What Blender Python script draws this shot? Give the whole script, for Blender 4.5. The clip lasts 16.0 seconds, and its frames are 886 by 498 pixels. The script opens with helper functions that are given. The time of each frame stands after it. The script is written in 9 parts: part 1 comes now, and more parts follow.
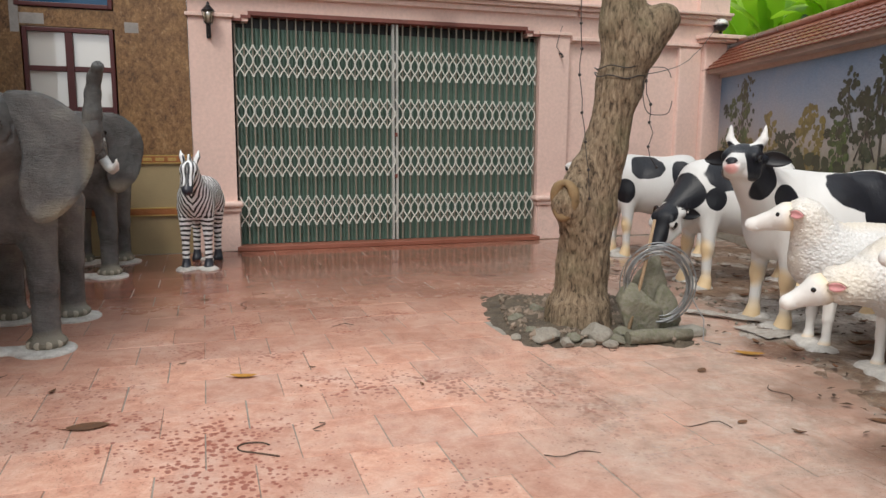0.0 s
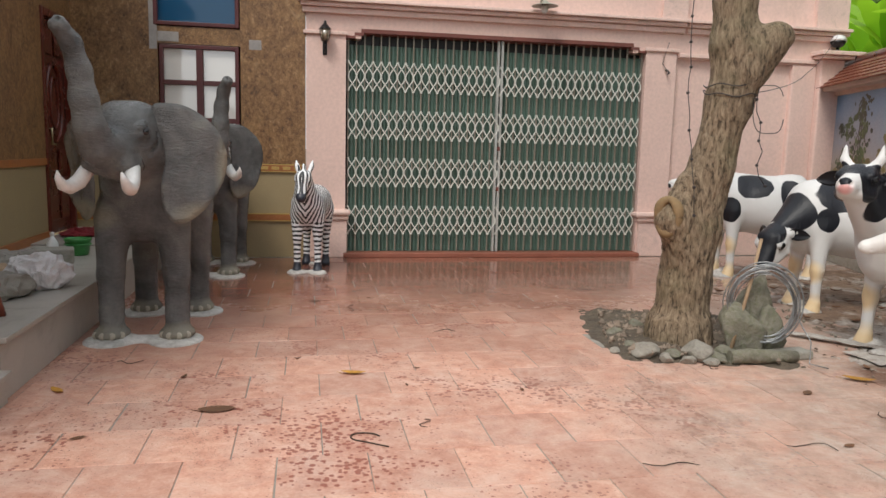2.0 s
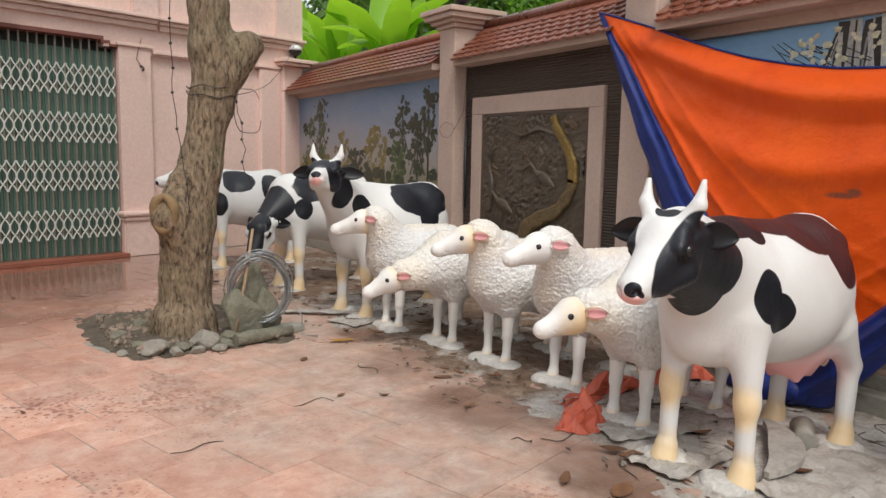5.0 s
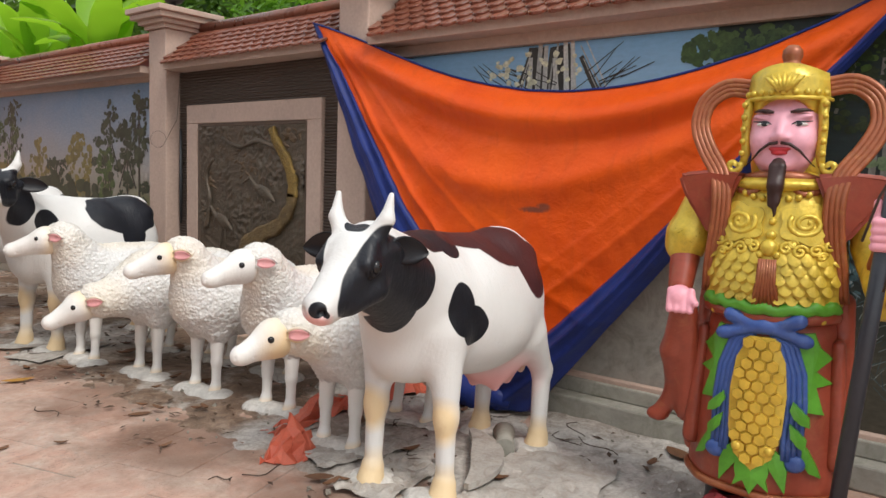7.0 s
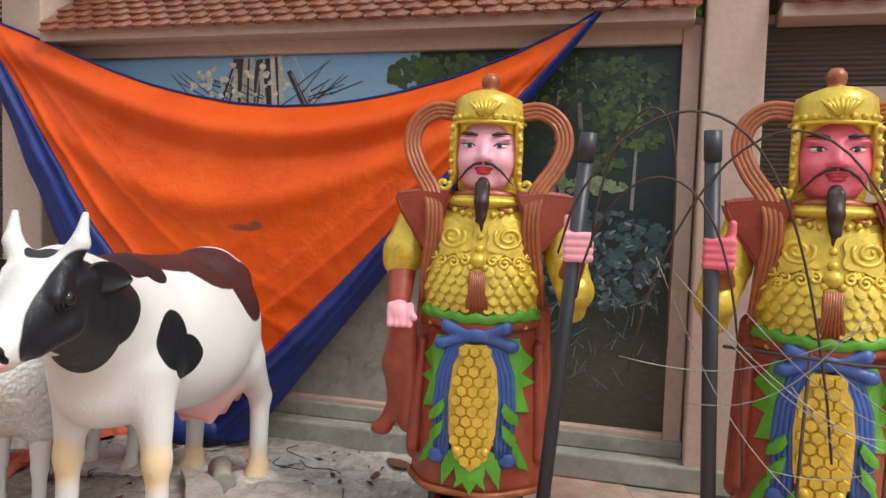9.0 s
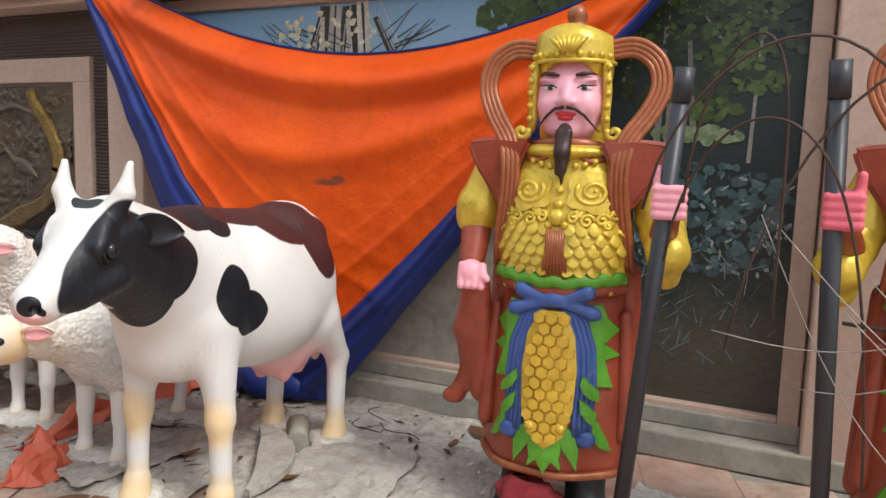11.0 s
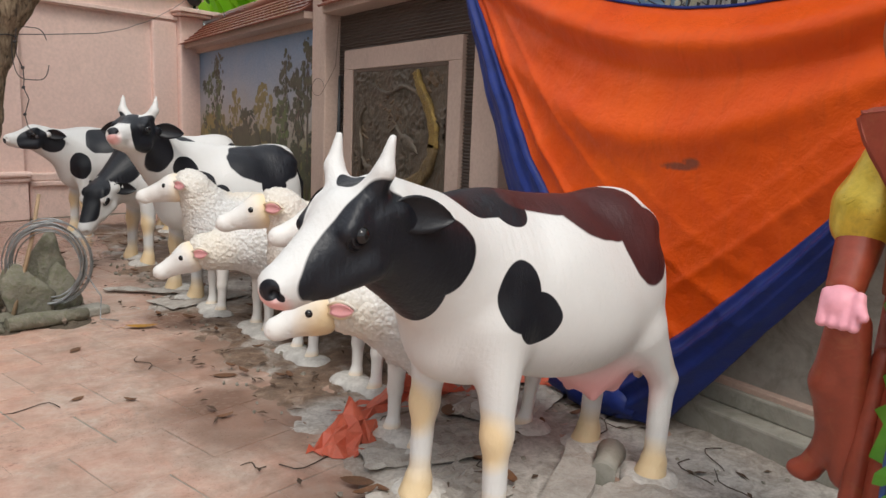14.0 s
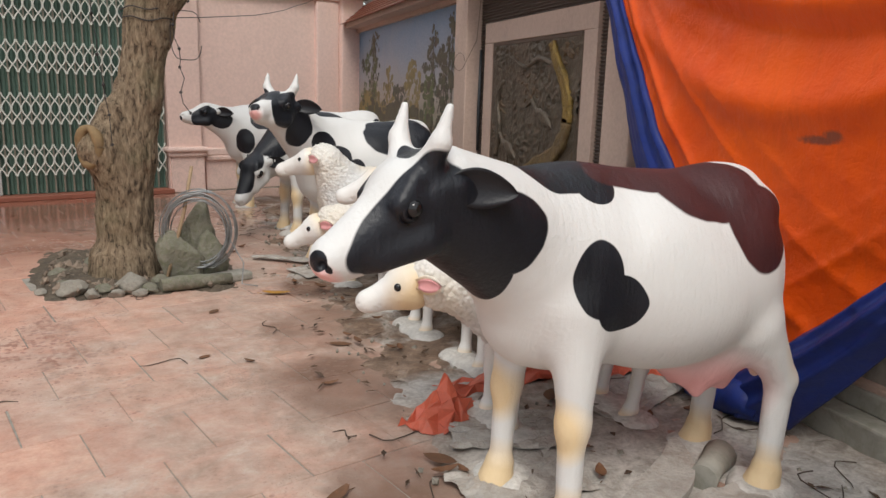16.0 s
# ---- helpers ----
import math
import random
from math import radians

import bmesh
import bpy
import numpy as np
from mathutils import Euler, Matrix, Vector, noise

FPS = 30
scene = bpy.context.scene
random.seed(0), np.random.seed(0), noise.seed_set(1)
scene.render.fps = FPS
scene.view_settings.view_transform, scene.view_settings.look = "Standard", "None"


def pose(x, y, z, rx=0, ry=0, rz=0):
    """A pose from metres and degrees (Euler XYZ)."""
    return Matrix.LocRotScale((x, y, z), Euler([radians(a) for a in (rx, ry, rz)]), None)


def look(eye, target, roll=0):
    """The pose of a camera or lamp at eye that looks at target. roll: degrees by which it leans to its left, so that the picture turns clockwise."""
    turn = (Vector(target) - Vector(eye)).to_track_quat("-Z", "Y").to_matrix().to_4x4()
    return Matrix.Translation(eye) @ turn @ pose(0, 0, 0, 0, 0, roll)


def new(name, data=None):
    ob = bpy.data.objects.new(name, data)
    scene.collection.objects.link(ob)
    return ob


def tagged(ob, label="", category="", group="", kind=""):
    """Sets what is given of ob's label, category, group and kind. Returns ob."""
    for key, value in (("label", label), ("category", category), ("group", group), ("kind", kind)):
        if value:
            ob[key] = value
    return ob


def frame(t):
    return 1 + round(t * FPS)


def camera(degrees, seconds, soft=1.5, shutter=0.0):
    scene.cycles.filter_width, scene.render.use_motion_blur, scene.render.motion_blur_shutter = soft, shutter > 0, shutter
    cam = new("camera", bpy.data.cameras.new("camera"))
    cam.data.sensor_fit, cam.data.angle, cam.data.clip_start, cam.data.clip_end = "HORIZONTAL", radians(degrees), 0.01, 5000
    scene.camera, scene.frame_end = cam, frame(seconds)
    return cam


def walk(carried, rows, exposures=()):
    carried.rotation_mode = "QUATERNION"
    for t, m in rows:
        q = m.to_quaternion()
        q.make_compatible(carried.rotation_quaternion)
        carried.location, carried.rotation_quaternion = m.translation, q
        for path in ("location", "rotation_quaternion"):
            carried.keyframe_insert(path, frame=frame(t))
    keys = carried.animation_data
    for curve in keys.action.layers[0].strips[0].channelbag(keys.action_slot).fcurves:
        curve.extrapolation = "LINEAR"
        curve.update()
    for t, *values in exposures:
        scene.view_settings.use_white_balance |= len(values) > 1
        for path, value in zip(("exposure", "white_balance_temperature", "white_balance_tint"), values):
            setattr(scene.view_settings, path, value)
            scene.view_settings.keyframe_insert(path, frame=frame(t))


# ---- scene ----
cam = camera(62.2, 16.0)
PATH = [
    (0, (3.51, 0.388, 1.343), (3.527, 2.365, 1.042), 0.4),
    (0.5, (3.435, 0.406, 1.346), (3.275, 2.379, 1.063), 0.7),
    (1, (3.414, 0.375, 1.35), (3.164, 2.34, 1.079), 1.2),
    (1.5, (3.428, 0.306, 1.353), (3.145, 2.268, 1.09), 1.4),
    (2, (3.447, 0.209, 1.342), (3.212, 2.176, 1.074), 1.4),
    (2.5, (3.437, 0.13, 1.349), (3.336, 2.109, 1.076), 1.3),
    (3, (3.345, 0.095, 1.351), (3.491, 2.072, 1.084), 1.3),
    (3.5, (3.284, 0.052, 1.341), (3.684, 1.994, 1.079), 1.1),
    (4, (3.275, 0.029, 1.342), (3.934, 1.9, 1.084), 0.9),
    (4.2, (3.271, 0.02, 1.347), (4.029, 1.853, 1.088), 1.0),
    (6.5, (3.549, 0.029, 1.358), (4.971, 1.42, 1.153), 1.2),
    (7, (3.622, 0.023, 1.346), (5.179, 1.264, 1.155), 1.9),
    (7.5, (3.664, 0.059, 1.344), (5.367, 1.092, 1.163), 2.4),
    (8, (3.659, 0.133, 1.357), (5.484, 0.937, 1.201), 2.5),
    (8.5, (3.654, 0.149, 1.366), (5.557, 0.749, 1.234), 2.3),
    (8.7, (3.652, 0.144, 1.36), (5.577, 0.674, 1.241), 1.9),
    (10.8, (3.922, 0.021, 1.324), (5.753, 0.793, 1.095), 1.6),
    (11, (3.962, 0.028, 1.321), (5.76, 0.872, 1.081), 1.8),
    (11.5, (4.074, 0.096, 1.331), (5.766, 1.129, 1.071), 2.3),
    (12, (4.139, 0.151, 1.335), (5.728, 1.336, 1.066), 3.0),
    (12.5, (4.229, 0.141, 1.329), (5.675, 1.493, 1.045), 3.1),
    (13, (4.373, 0.069, 1.333), (5.702, 1.533, 1.034), 3.0),
    (13.5, (4.477, 0.046, 1.327), (5.68, 1.613, 1.012), 2.6),
    (14, (4.587, 0.114, 1.317), (5.675, 1.76, 0.988), 2.3),
    (14.5, (4.655, 0.156, 1.324), (5.637, 1.866, 0.989), 2.2),
    (15, (4.753, 0.133, 1.324), (5.611, 1.907, 0.978), 2.0),
    (15.5, (4.843, 0.088, 1.312), (5.604, 1.9, 0.942), 1.9),
    (16, (4.878, 0.068, 1.305), (5.557, 1.906, 0.901), 1.7),
]
EXPOSURES = [(0, -0.15), (2, -0.12), (4, -0.2), (6.5, -0.15), (8.5, -0.02), (11, 0.0), (13, -0.28), (16, -0.3)]
walk(cam, [(t, look(eye, target, roll)) for t, eye, target, roll in PATH], EXPOSURES)

# ---- world and light ----
world = bpy.data.worlds.new("overcast_sky")
scene.world = world
world.use_nodes = True
_n, _l = world.node_tree.nodes, world.node_tree.links
_sky = _n.new("ShaderNodeTexSky")
_sky.sky_type = 'NISHITA'
_sky.sun_disc = False
_sky.sun_elevation, _sky.sun_rotation = radians(53), radians(201)
_sky.dust_density, _sky.air_density = 3.0, 1.0
_soft = _n.new("ShaderNodeMixRGB")
_soft.inputs[0].default_value = 0.75
_soft.inputs[2].default_value = (9.0, 9.4, 9.8, 1)
_l.new(_sky.outputs[0], _soft.inputs[1])
_l.new(_soft.outputs[0], _n["Background"].inputs[0])
_n["Background"].inputs[1].default_value = 0.145
_sun = new("sun", bpy.data.lights.new("sun", 'SUN'))
_sun.data.energy, _sun.data.angle, _sun.data.color = 2.3, radians(20), (1.0, 0.96, 0.9)
_sun.matrix_world = look((-1, -8, 20), (4.5, 6.0, 0))


# ---- materials ----
def node_mat(name):
    m = bpy.data.materials.new(name)
    m.use_nodes = True
    nt = m.node_tree
    return m, nt, nt.nodes["Principled BSDF"]


def coords(nt, scale=1.0):
    tc = nt.nodes.new("ShaderNodeTexCoord")
    mp = nt.nodes.new("ShaderNodeMapping")
    mp.inputs["Scale"].default_value = scale if isinstance(scale, tuple) else (scale, scale, scale)
    nt.links.new(tc.outputs["Object"], mp.inputs[0])
    return mp.outputs[0]


def noise_tex(nt, vec, scale, detail=5.0, rough=0.6, distort=0.0):
    n = nt.nodes.new("ShaderNodeTexNoise")
    n.inputs["Scale"].default_value, n.inputs["Detail"].default_value = scale, detail
    n.inputs["Roughness"].default_value, n.inputs["Distortion"].default_value = rough, distort
    nt.links.new(vec, n.inputs["Vector"])
    return n.outputs["Fac"]


def ramp(nt, fac, stops, sharp=False):
    r = nt.nodes.new("ShaderNodeValToRGB")
    els = r.color_ramp.elements
    while len(els) < len(stops):
        els.new(0.5)
    for e, (p, c) in zip(els, stops):
        e.position, e.color = p, (*c, 1) if len(c) == 3 else c
    if sharp:
        r.color_ramp.interpolation = 'CONSTANT'
    nt.links.new(fac, r.inputs[0])
    return r.outputs[0]


def mix(nt, fac, a, b, mode='MIX'):
    m = nt.nodes.new("ShaderNodeMixRGB")
    m.blend_type = mode
    for sock, v in zip(m.inputs, (fac, a, b)):
        if isinstance(v, (int, float)):
            sock.default_value = v
        elif isinstance(v, tuple):
            sock.default_value = (*v[:3], 1)
        else:
            nt.links.new(v, sock)
    return m.outputs[0]


def math_node(nt, op, a, b=None, clamp=False):
    m = nt.nodes.new("ShaderNodeMath")
    m.operation, m.use_clamp = op, clamp
    for sock, v in zip(m.inputs, (a, b)):
        if v is None:
            continue
        if isinstance(v, (int, float)):
            sock.default_value = v
        else:
            nt.links.new(v, sock)
    return m.outputs[0]


def bump(nt, bsdf, height, strength=0.3, distance=0.01):
    b = nt.nodes.new("ShaderNodeBump")
    b.inputs["Strength"].default_value, b.inputs["Distance"].default_value = strength, distance
    nt.links.new(height, b.inputs["Height"])
    nt.links.new(b.outputs[0], bsdf.inputs["Normal"])


def shade(c, k):
    return tuple(min(1.0, v * k) for v in c[:3])


def surface(name, color, rough=0.6, metal=0.0, coarse=1.5, fine=40.0, vary=0.25, bumpy=0.2, depth=0.004, dirt=None, dirt_amount=0.3, piece=False, spec=0.5):
    """A painted, stone or metal surface: two scales of variation, stains, and fine relief."""
    m, nt, bsdf = node_mat(name)
    v = coords(nt)
    a = noise_tex(nt, v, coarse, 4, 0.65, 0.4)
    b = noise_tex(nt, v, fine, 3, 0.6)
    col = ramp(nt, a, [(0.3, shade(color, 1 - vary)), (0.7, shade(color, 1 + vary * 0.6))])
    col = mix(nt, 0.25, col, ramp(nt, b, [(0.3, shade(color, 0.7)), (0.7, shade(color, 1.25))]))
    if piece:
        oi = nt.nodes.new("ShaderNodeObjectInfo")
        col = mix(nt, 1.0, col, ramp(nt, oi.outputs["Random"], [(0, (0.8, 0.8, 0.8)), (1, (1.12, 1.08, 1.05))]), 'MULTIPLY')
    if dirt:
        d = noise_tex(nt, v, coarse * 2.3, 8, 0.75, 1.0)
        mask = ramp(nt, d, [(0.62 - dirt_amount * 0.35, (0, 0, 0)), (0.75, (dirt_amount * 1.6,) * 3)])
        col = mix(nt, mask, col, dirt)
    nt.links.new(col, bsdf.inputs["Base Color"])
    r = ramp(nt, a, [(0.3, (max(0.03, rough - 0.08),) * 3), (0.7, (min(1, rough + 0.08),) * 3)])
    nt.links.new(r, bsdf.inputs["Roughness"])
    bsdf.inputs["Metallic"].default_value = metal
    bsdf.inputs["Specular IOR Level"].default_value = spec
    if bumpy:
        bump(nt, bsdf, math_node(nt, 'ADD', b, math_node(nt, 'MULTIPLY', a, 0.6)), bumpy, depth)
    return m


# ---- mesh helpers ----
def box(bm, x0, x1, y0, y1, z0, z1, bevel=0.0):
    v = [bm.verts.new(p) for p in ((x0, y0, z0), (x1, y0, z0), (x1, y1, z0), (x0, y1, z0), (x0, y0, z1), (x1, y0, z1), (x1, y1, z1), (x0, y1, z1))]
    fs = [bm.faces.new([v[i] for i in q]) for q in ((0, 3, 2, 1), (4, 5, 6, 7), (0, 1, 5, 4), (1, 2, 6, 5), (2, 3, 7, 6), (3, 0, 4, 7))]
    if bevel:
        es = list({e for fa in fs for e in fa.edges})
        bmesh.ops.bevel(bm, geom=es, offset=bevel, segments=2, profile=0.5, affect='EDGES')
    return bm


def boxes(*specs, bevel=0.0):
    bm = bmesh.new()
    for s in specs:
        box(bm, *s, bevel=bevel)
    return bm


def tube(bm, pts, radii, seg=8, cap=True, flat=1.0, mi=0):
    """A tapered tube along points."""
    pts = [Vector(p) for p in pts]
    if isinstance(radii, (int, float)):
        radii = [radii] * len(pts)
    rings, side = [], None
    for i, p in enumerate(pts):
        d = (pts[min(i + 1, len(pts) - 1)] - pts[max(i - 1, 0)]).normalized()
        if side is None:
            side = d.orthogonal().normalized()
        side = (side - d * side.dot(d)).normalized()
        up = d.cross(side)
        rings.append([bm.verts.new(p + radii[i] * (math.cos(a) * side + flat * math.sin(a) * up)) for a in (2 * math.pi * k / seg for k in range(seg))])
    for a, b in zip(rings, rings[1:]):
        for k in range(seg):
            fa = bm.faces.new((a[k], a[(k + 1) % seg], b[(k + 1) % seg], b[k]))
            fa.smooth, fa.material_index = True, mi
    if cap:
        for r in (rings[0][::-1], rings[-1]):
            fa = bm.faces.new(r)
            fa.material_index = mi
    return bm


def lathe(bm, profile, seg=24, centre=(0, 0, 0), mi=0):
    """A turned shape from (radius, height) pairs."""
    c = Vector(centre)
    rings = [[bm.verts.new(c + Vector((r * math.cos(a), r * math.sin(a), z))) for a in (2 * math.pi * k / seg for k in range(seg))] for r, z in profile]
    for a, b in zip(rings, rings[1:]):
        for k in range(seg):
            fa = bm.faces.new((a[k], a[(k + 1) % seg], b[(k + 1) % seg], b[k]))
            fa.smooth, fa.material_index = True, mi
    for r in (rings[0][::-1], rings[-1]):
        bm.faces.new(r).material_index = mi
    return bm


def prism(bm, outline, y0, y1, mi=0):
    """An outline in x and z, given depth along y."""
    a = [bm.verts.new((x, y0, z)) for x, z in outline]
    b = [bm.verts.new((x, y1, z)) for x, z in outline]
    bm.faces.new(a).material_index = mi
    bm.faces.new(b[::-1]).material_index = mi
    n = len(a)
    for k in range(n):
        bm.faces.new((a[k], b[k], b[(k + 1) % n], a[(k + 1) % n])).material_index = mi
    return bm


def mesh_from(name, bm, materials):
    bmesh.ops.recalc_face_normals(bm, faces=bm.faces[:])
    me = bpy.data.meshes.new(name)
    bm.to_mesh(me)
    bm.free()
    for m in materials if isinstance(materials, (list, tuple)) else [materials]:
        me.materials.append(m)
    return me


def thing(name, bm=None, material=None, label="", category="", group="", kind="", at=None):
    ob = new(name, mesh_from(name, bm, material) if bm else None)
    if at is not None:
        ob.matrix_basis = at
    return tagged(ob, label, category, group, kind)


def part(name, bm, material, parent, label=""):
    ob = new(name, mesh_from(name, bm, material))
    ob.parent = parent
    return tagged(ob, label)


def piece(name, me, parent, m=None):
    ob = new(name, me)
    ob.parent = parent
    if m is not None:
        ob.matrix_basis = m
    return ob


# ---- modelled solids: blended round cones and ellipsoids, meshed on a grid ----
def cone(a, b, r0, r1=None, k=0.03):
    return ("cone", Vector(a), Vector(b), r0, r0 if r1 is None else r1, k)


def ell(c, r, rot=(0, 0, 0), k=0.03):
    return ("ell", Vector(c), Vector(r), Euler([radians(v) for v in rot]).to_matrix(), 0, k)


def cut(prim):
    return ("cut", prim)


def _bounds(p):
    if p[0] == "cone":
        r = max(p[3], p[4])
        lo = [min(p[1][i], p[2][i]) - r for i in range(3)]
        hi = [max(p[1][i], p[2][i]) + r for i in range(3)]
    else:
        r = max(p[2])
        lo, hi = [p[1][i] - r for i in range(3)], [p[1][i] + r for i in range(3)]
    return np.array(lo), np.array(hi)


def _dist(p, X, Y, Z):
    if p[0] == "cone":
        a, b = np.array(p[1]), np.array(p[2])
        ab = b - a
        h = np.clip(((X - a[0]) * ab[0] + (Y - a[1]) * ab[1] + (Z - a[2]) * ab[2]) / max(1e-9, ab @ ab), 0, 1)
        d = np.sqrt((X - a[0] - h * ab[0]) ** 2 + (Y - a[1] - h * ab[1]) ** 2 + (Z - a[2] - h * ab[2]) ** 2)
        return d - (p[3] + (p[4] - p[3]) * h)
    c, r, m = np.array(p[1]), np.array(p[2]), np.array(p[3])
    x, y, z = X - c[0], Y - c[1], Z - c[2]
    x, y, z = (m[0, i] * x + m[1, i] * y + m[2, i] * z for i in range(3))
    q = np.sqrt((x / r[0]) ** 2 + (y / r[1]) ** 2 + (z / r[2]) ** 2)
    g = np.sqrt((x / r[0] ** 2) ** 2 + (y / r[1] ** 2) ** 2 + (z / r[2] ** 2) ** 2) + 1e-9
    return q * (q - 1) / g


def solid(prims, h, rough=0.0, rough_size=0.05):
    """Vertices and quads of the blended union of the prims (in order; cut() ones are taken away), on a grid of step h."""
    bs = [_bounds(p) for p in prims if p[0] != "cut"]
    lo = np.min([b[0] for b in bs], 0) - 3 * h
    hi = np.max([b[1] for b in bs], 0) + 3 * h
    n = np.ceil((hi - lo) / h).astype(int) + 1
    F = np.full(n, 1.0, np.float32)
    ax = [lo[i] + h * np.arange(n[i]) for i in range(3)]
    for p in prims:
        neg = p[0] == "cut"
        q = p[1] if neg else p
        k = q[5]
        l, u = _bounds(q)
        s = tuple(slice(max(0, int((l[i] - k - lo[i]) / h) - 2), min(n[i], int((u[i] + k - lo[i]) / h) + 4)) for i in range(3))
        X, Y, Z = np.meshgrid(*(ax[i][s[i]] for i in range(3)), indexing="ij", sparse=True)
        d, f0 = _dist(q, X, Y, Z), F[s]
        if neg:
            d = -d
            e = np.maximum(k - np.abs(f0 - d), 0) / k
            F[s] = np.maximum(f0, d) + e * e * k * 0.25
        else:
            e = np.maximum(k - np.abs(f0 - d), 0) / k
            F[s] = np.minimum(f0, d) - e * e * k * 0.25
    return nets(F, lo, h)


def nets(F, lo, h):
    ins = F < 0
    n = np.array(F.shape)
    c = n - 1
    tot, cnt = np.zeros((*c, 3)), np.zeros(c)
    corner = lambda A, i, j, k: A[i:i + c[0], j:j + c[1], k:k + c[2]]
    for axis in range(3):
        o = [a for a in range(3) if a != axis]
        for s in (0, 1):
            for t in (0, 1):
                i0 = [0, 0, 0]
                i0[o[0]], i0[o[1]] = s, t
                i1 = list(i0)
                i1[axis] = 1
                fa, fb = corner(F, *i0), corner(F, *i1)
                m = corner(ins, *i0) != corner(ins, *i1)
                w = np.where(m, fa / np.where(m, fa - fb, 1), 0)
                cnt += m
                for a in range(3):
                    tot[..., a] += np.where(m, w if a == axis else i0[a], 0)
    act = cnt > 0
    idx = np.full(c, -1)
    idx[act] = np.arange(act.sum())
    cell = np.argwhere(act)
    V = lo + h * (cell + tot[act] / cnt[act][:, None])
    Q = []
    for axis in range(3):
        sl0, sl1 = [slice(1, -1)] * 3, [slice(1, -1)] * 3
        sl0[axis], sl1[axis] = slice(0, -1), slice(1, None)
        a, b = ins[tuple(sl0)], ins[tuple(sl1)]
        e = np.argwhere(a != b)
        flip = a[tuple(e.T)]
        e = e + [0 if i == axis else 1 for i in range(3)]
        o1, o2 = (axis + 1) % 3, (axis + 2) % 3
        d1, d2 = np.eye(3, dtype=int)[o1], np.eye(3, dtype=int)[o2]
        q = np.stack([idx[tuple((e - d1 - d2).T)], idx[tuple((e - d2).T)], idx[tuple(e.T)], idx[tuple((e - d1).T)]], 1)
        q[~flip] = q[~flip][:, ::-1]
        Q.append(q)
    return V, np.concatenate(Q)


def mesh_parts(name, parts, materials):
    """One mesh out of several (vertices, faces, material index, smooth) parts."""
    verts, faces, mis, sm, off = [], [], [], [], 0
    for V, Q, mi, s in parts:
        verts += [tuple(p) for p in V]
        faces += [tuple(int(i) + off for i in q) for q in Q]
        mis += [mi] * len(Q) if isinstance(mi, int) else list(mi)
        sm += [s] * len(Q)
        off += len(V)
    me = bpy.data.meshes.new(name)
    me.from_pydata(verts, [], faces)
    me.polygons.foreach_set("material_index", mis)
    me.polygons.foreach_set("use_smooth", sm)
    for m in materials:
        me.materials.append(m)
    me.update()
    return me


def bm_part(bm):
    """A bmesh as parts for mesh_parts, by its own material indices."""
    bmesh.ops.recalc_face_normals(bm, faces=bm.faces[:])
    bm.verts.index_update()
    out = ([tuple(v.co) for v in bm.verts], [[v.index for v in fa.verts] for fa in bm.faces], [fa.material_index for fa in bm.faces], True)
    bm.free()
    return out


def blob(nt, vec, c, r, wobble=0.0, nfac=None):
    s = nt.nodes.new("ShaderNodeVectorMath")
    s.operation = 'SUBTRACT'
    nt.links.new(vec, s.inputs[0])
    s.inputs[1].default_value = c
    d = nt.nodes.new("ShaderNodeVectorMath")
    d.operation = 'DIVIDE'
    nt.links.new(s.outputs[0], d.inputs[0])
    d.inputs[1].default_value = r
    ln = nt.nodes.new("ShaderNodeVectorMath")
    ln.operation = 'LENGTH'
    nt.links.new(d.outputs[0], ln.inputs[0])
    out = ln.outputs["Value"]
    if nfac is not None:
        out = math_node(nt, 'ADD', out, math_node(nt, 'MULTIPLY', math_node(nt, 'SUBTRACT', nfac, 0.5), wobble))
    return out


def blobs(nt, vec, specs, wobble=0.0, nfac=None, edge=0.03):
    """A mask, one inside any of the ellipsoids (centre, radii)."""
    low = None
    for c, r in specs:
        b = blob(nt, vec, c, r, wobble, nfac)
        low = b if low is None else math_node(nt, 'MINIMUM', low, b)
    mr = nt.nodes.new("ShaderNodeMapRange")
    mr.inputs["From Min"].default_value, mr.inputs["From Max"].default_value = 1 - edge, 1 + edge
    mr.inputs["To Min"].default_value, mr.inputs["To Max"].default_value = 1, 0
    nt.links.new(low, mr.inputs["Value"])
    return mr.outputs[0]



# ---- surfaces of the place ----
PINK = surface("pink_wall_paint", (0.76, 0.55, 0.48), 0.75, coarse=0.7, fine=25, vary=0.10, bumpy=0.15, dirt=(0.42, 0.30, 0.25), dirt_amount=0.16)
PINKTRIM = surface("pink_trim_paint", (0.77, 0.57, 0.50), 0.7, coarse=2.0, vary=0.12, dirt=(0.30, 0.24, 0.2), dirt_amount=0.3)
TAN = surface("tan_wall_paint", (0.52, 0.38, 0.31), 0.75, coarse=1.2, vary=0.12, dirt=(0.24, 0.19, 0.16), dirt_amount=0.22)
CEMENT = surface("weathered_cement", (0.34, 0.325, 0.28), 0.85, coarse=2.6, fine=30, vary=0.3, bumpy=0.35, dirt=(0.10, 0.11, 0.06), dirt_amount=0.4)
POSTM = surface("dull_brown_gate_channel", (0.25, 0.225, 0.18), 0.5, metal=0.2, coarse=2.5, vary=0.25, bumpy=0.05)
GREEN = surface("green_gate_sheet", (0.085, 0.150, 0.118), 0.45, coarse=1.2, vary=0.2, bumpy=0.05, dirt=(0.16, 0.17, 0.13), dirt_amount=0.25)
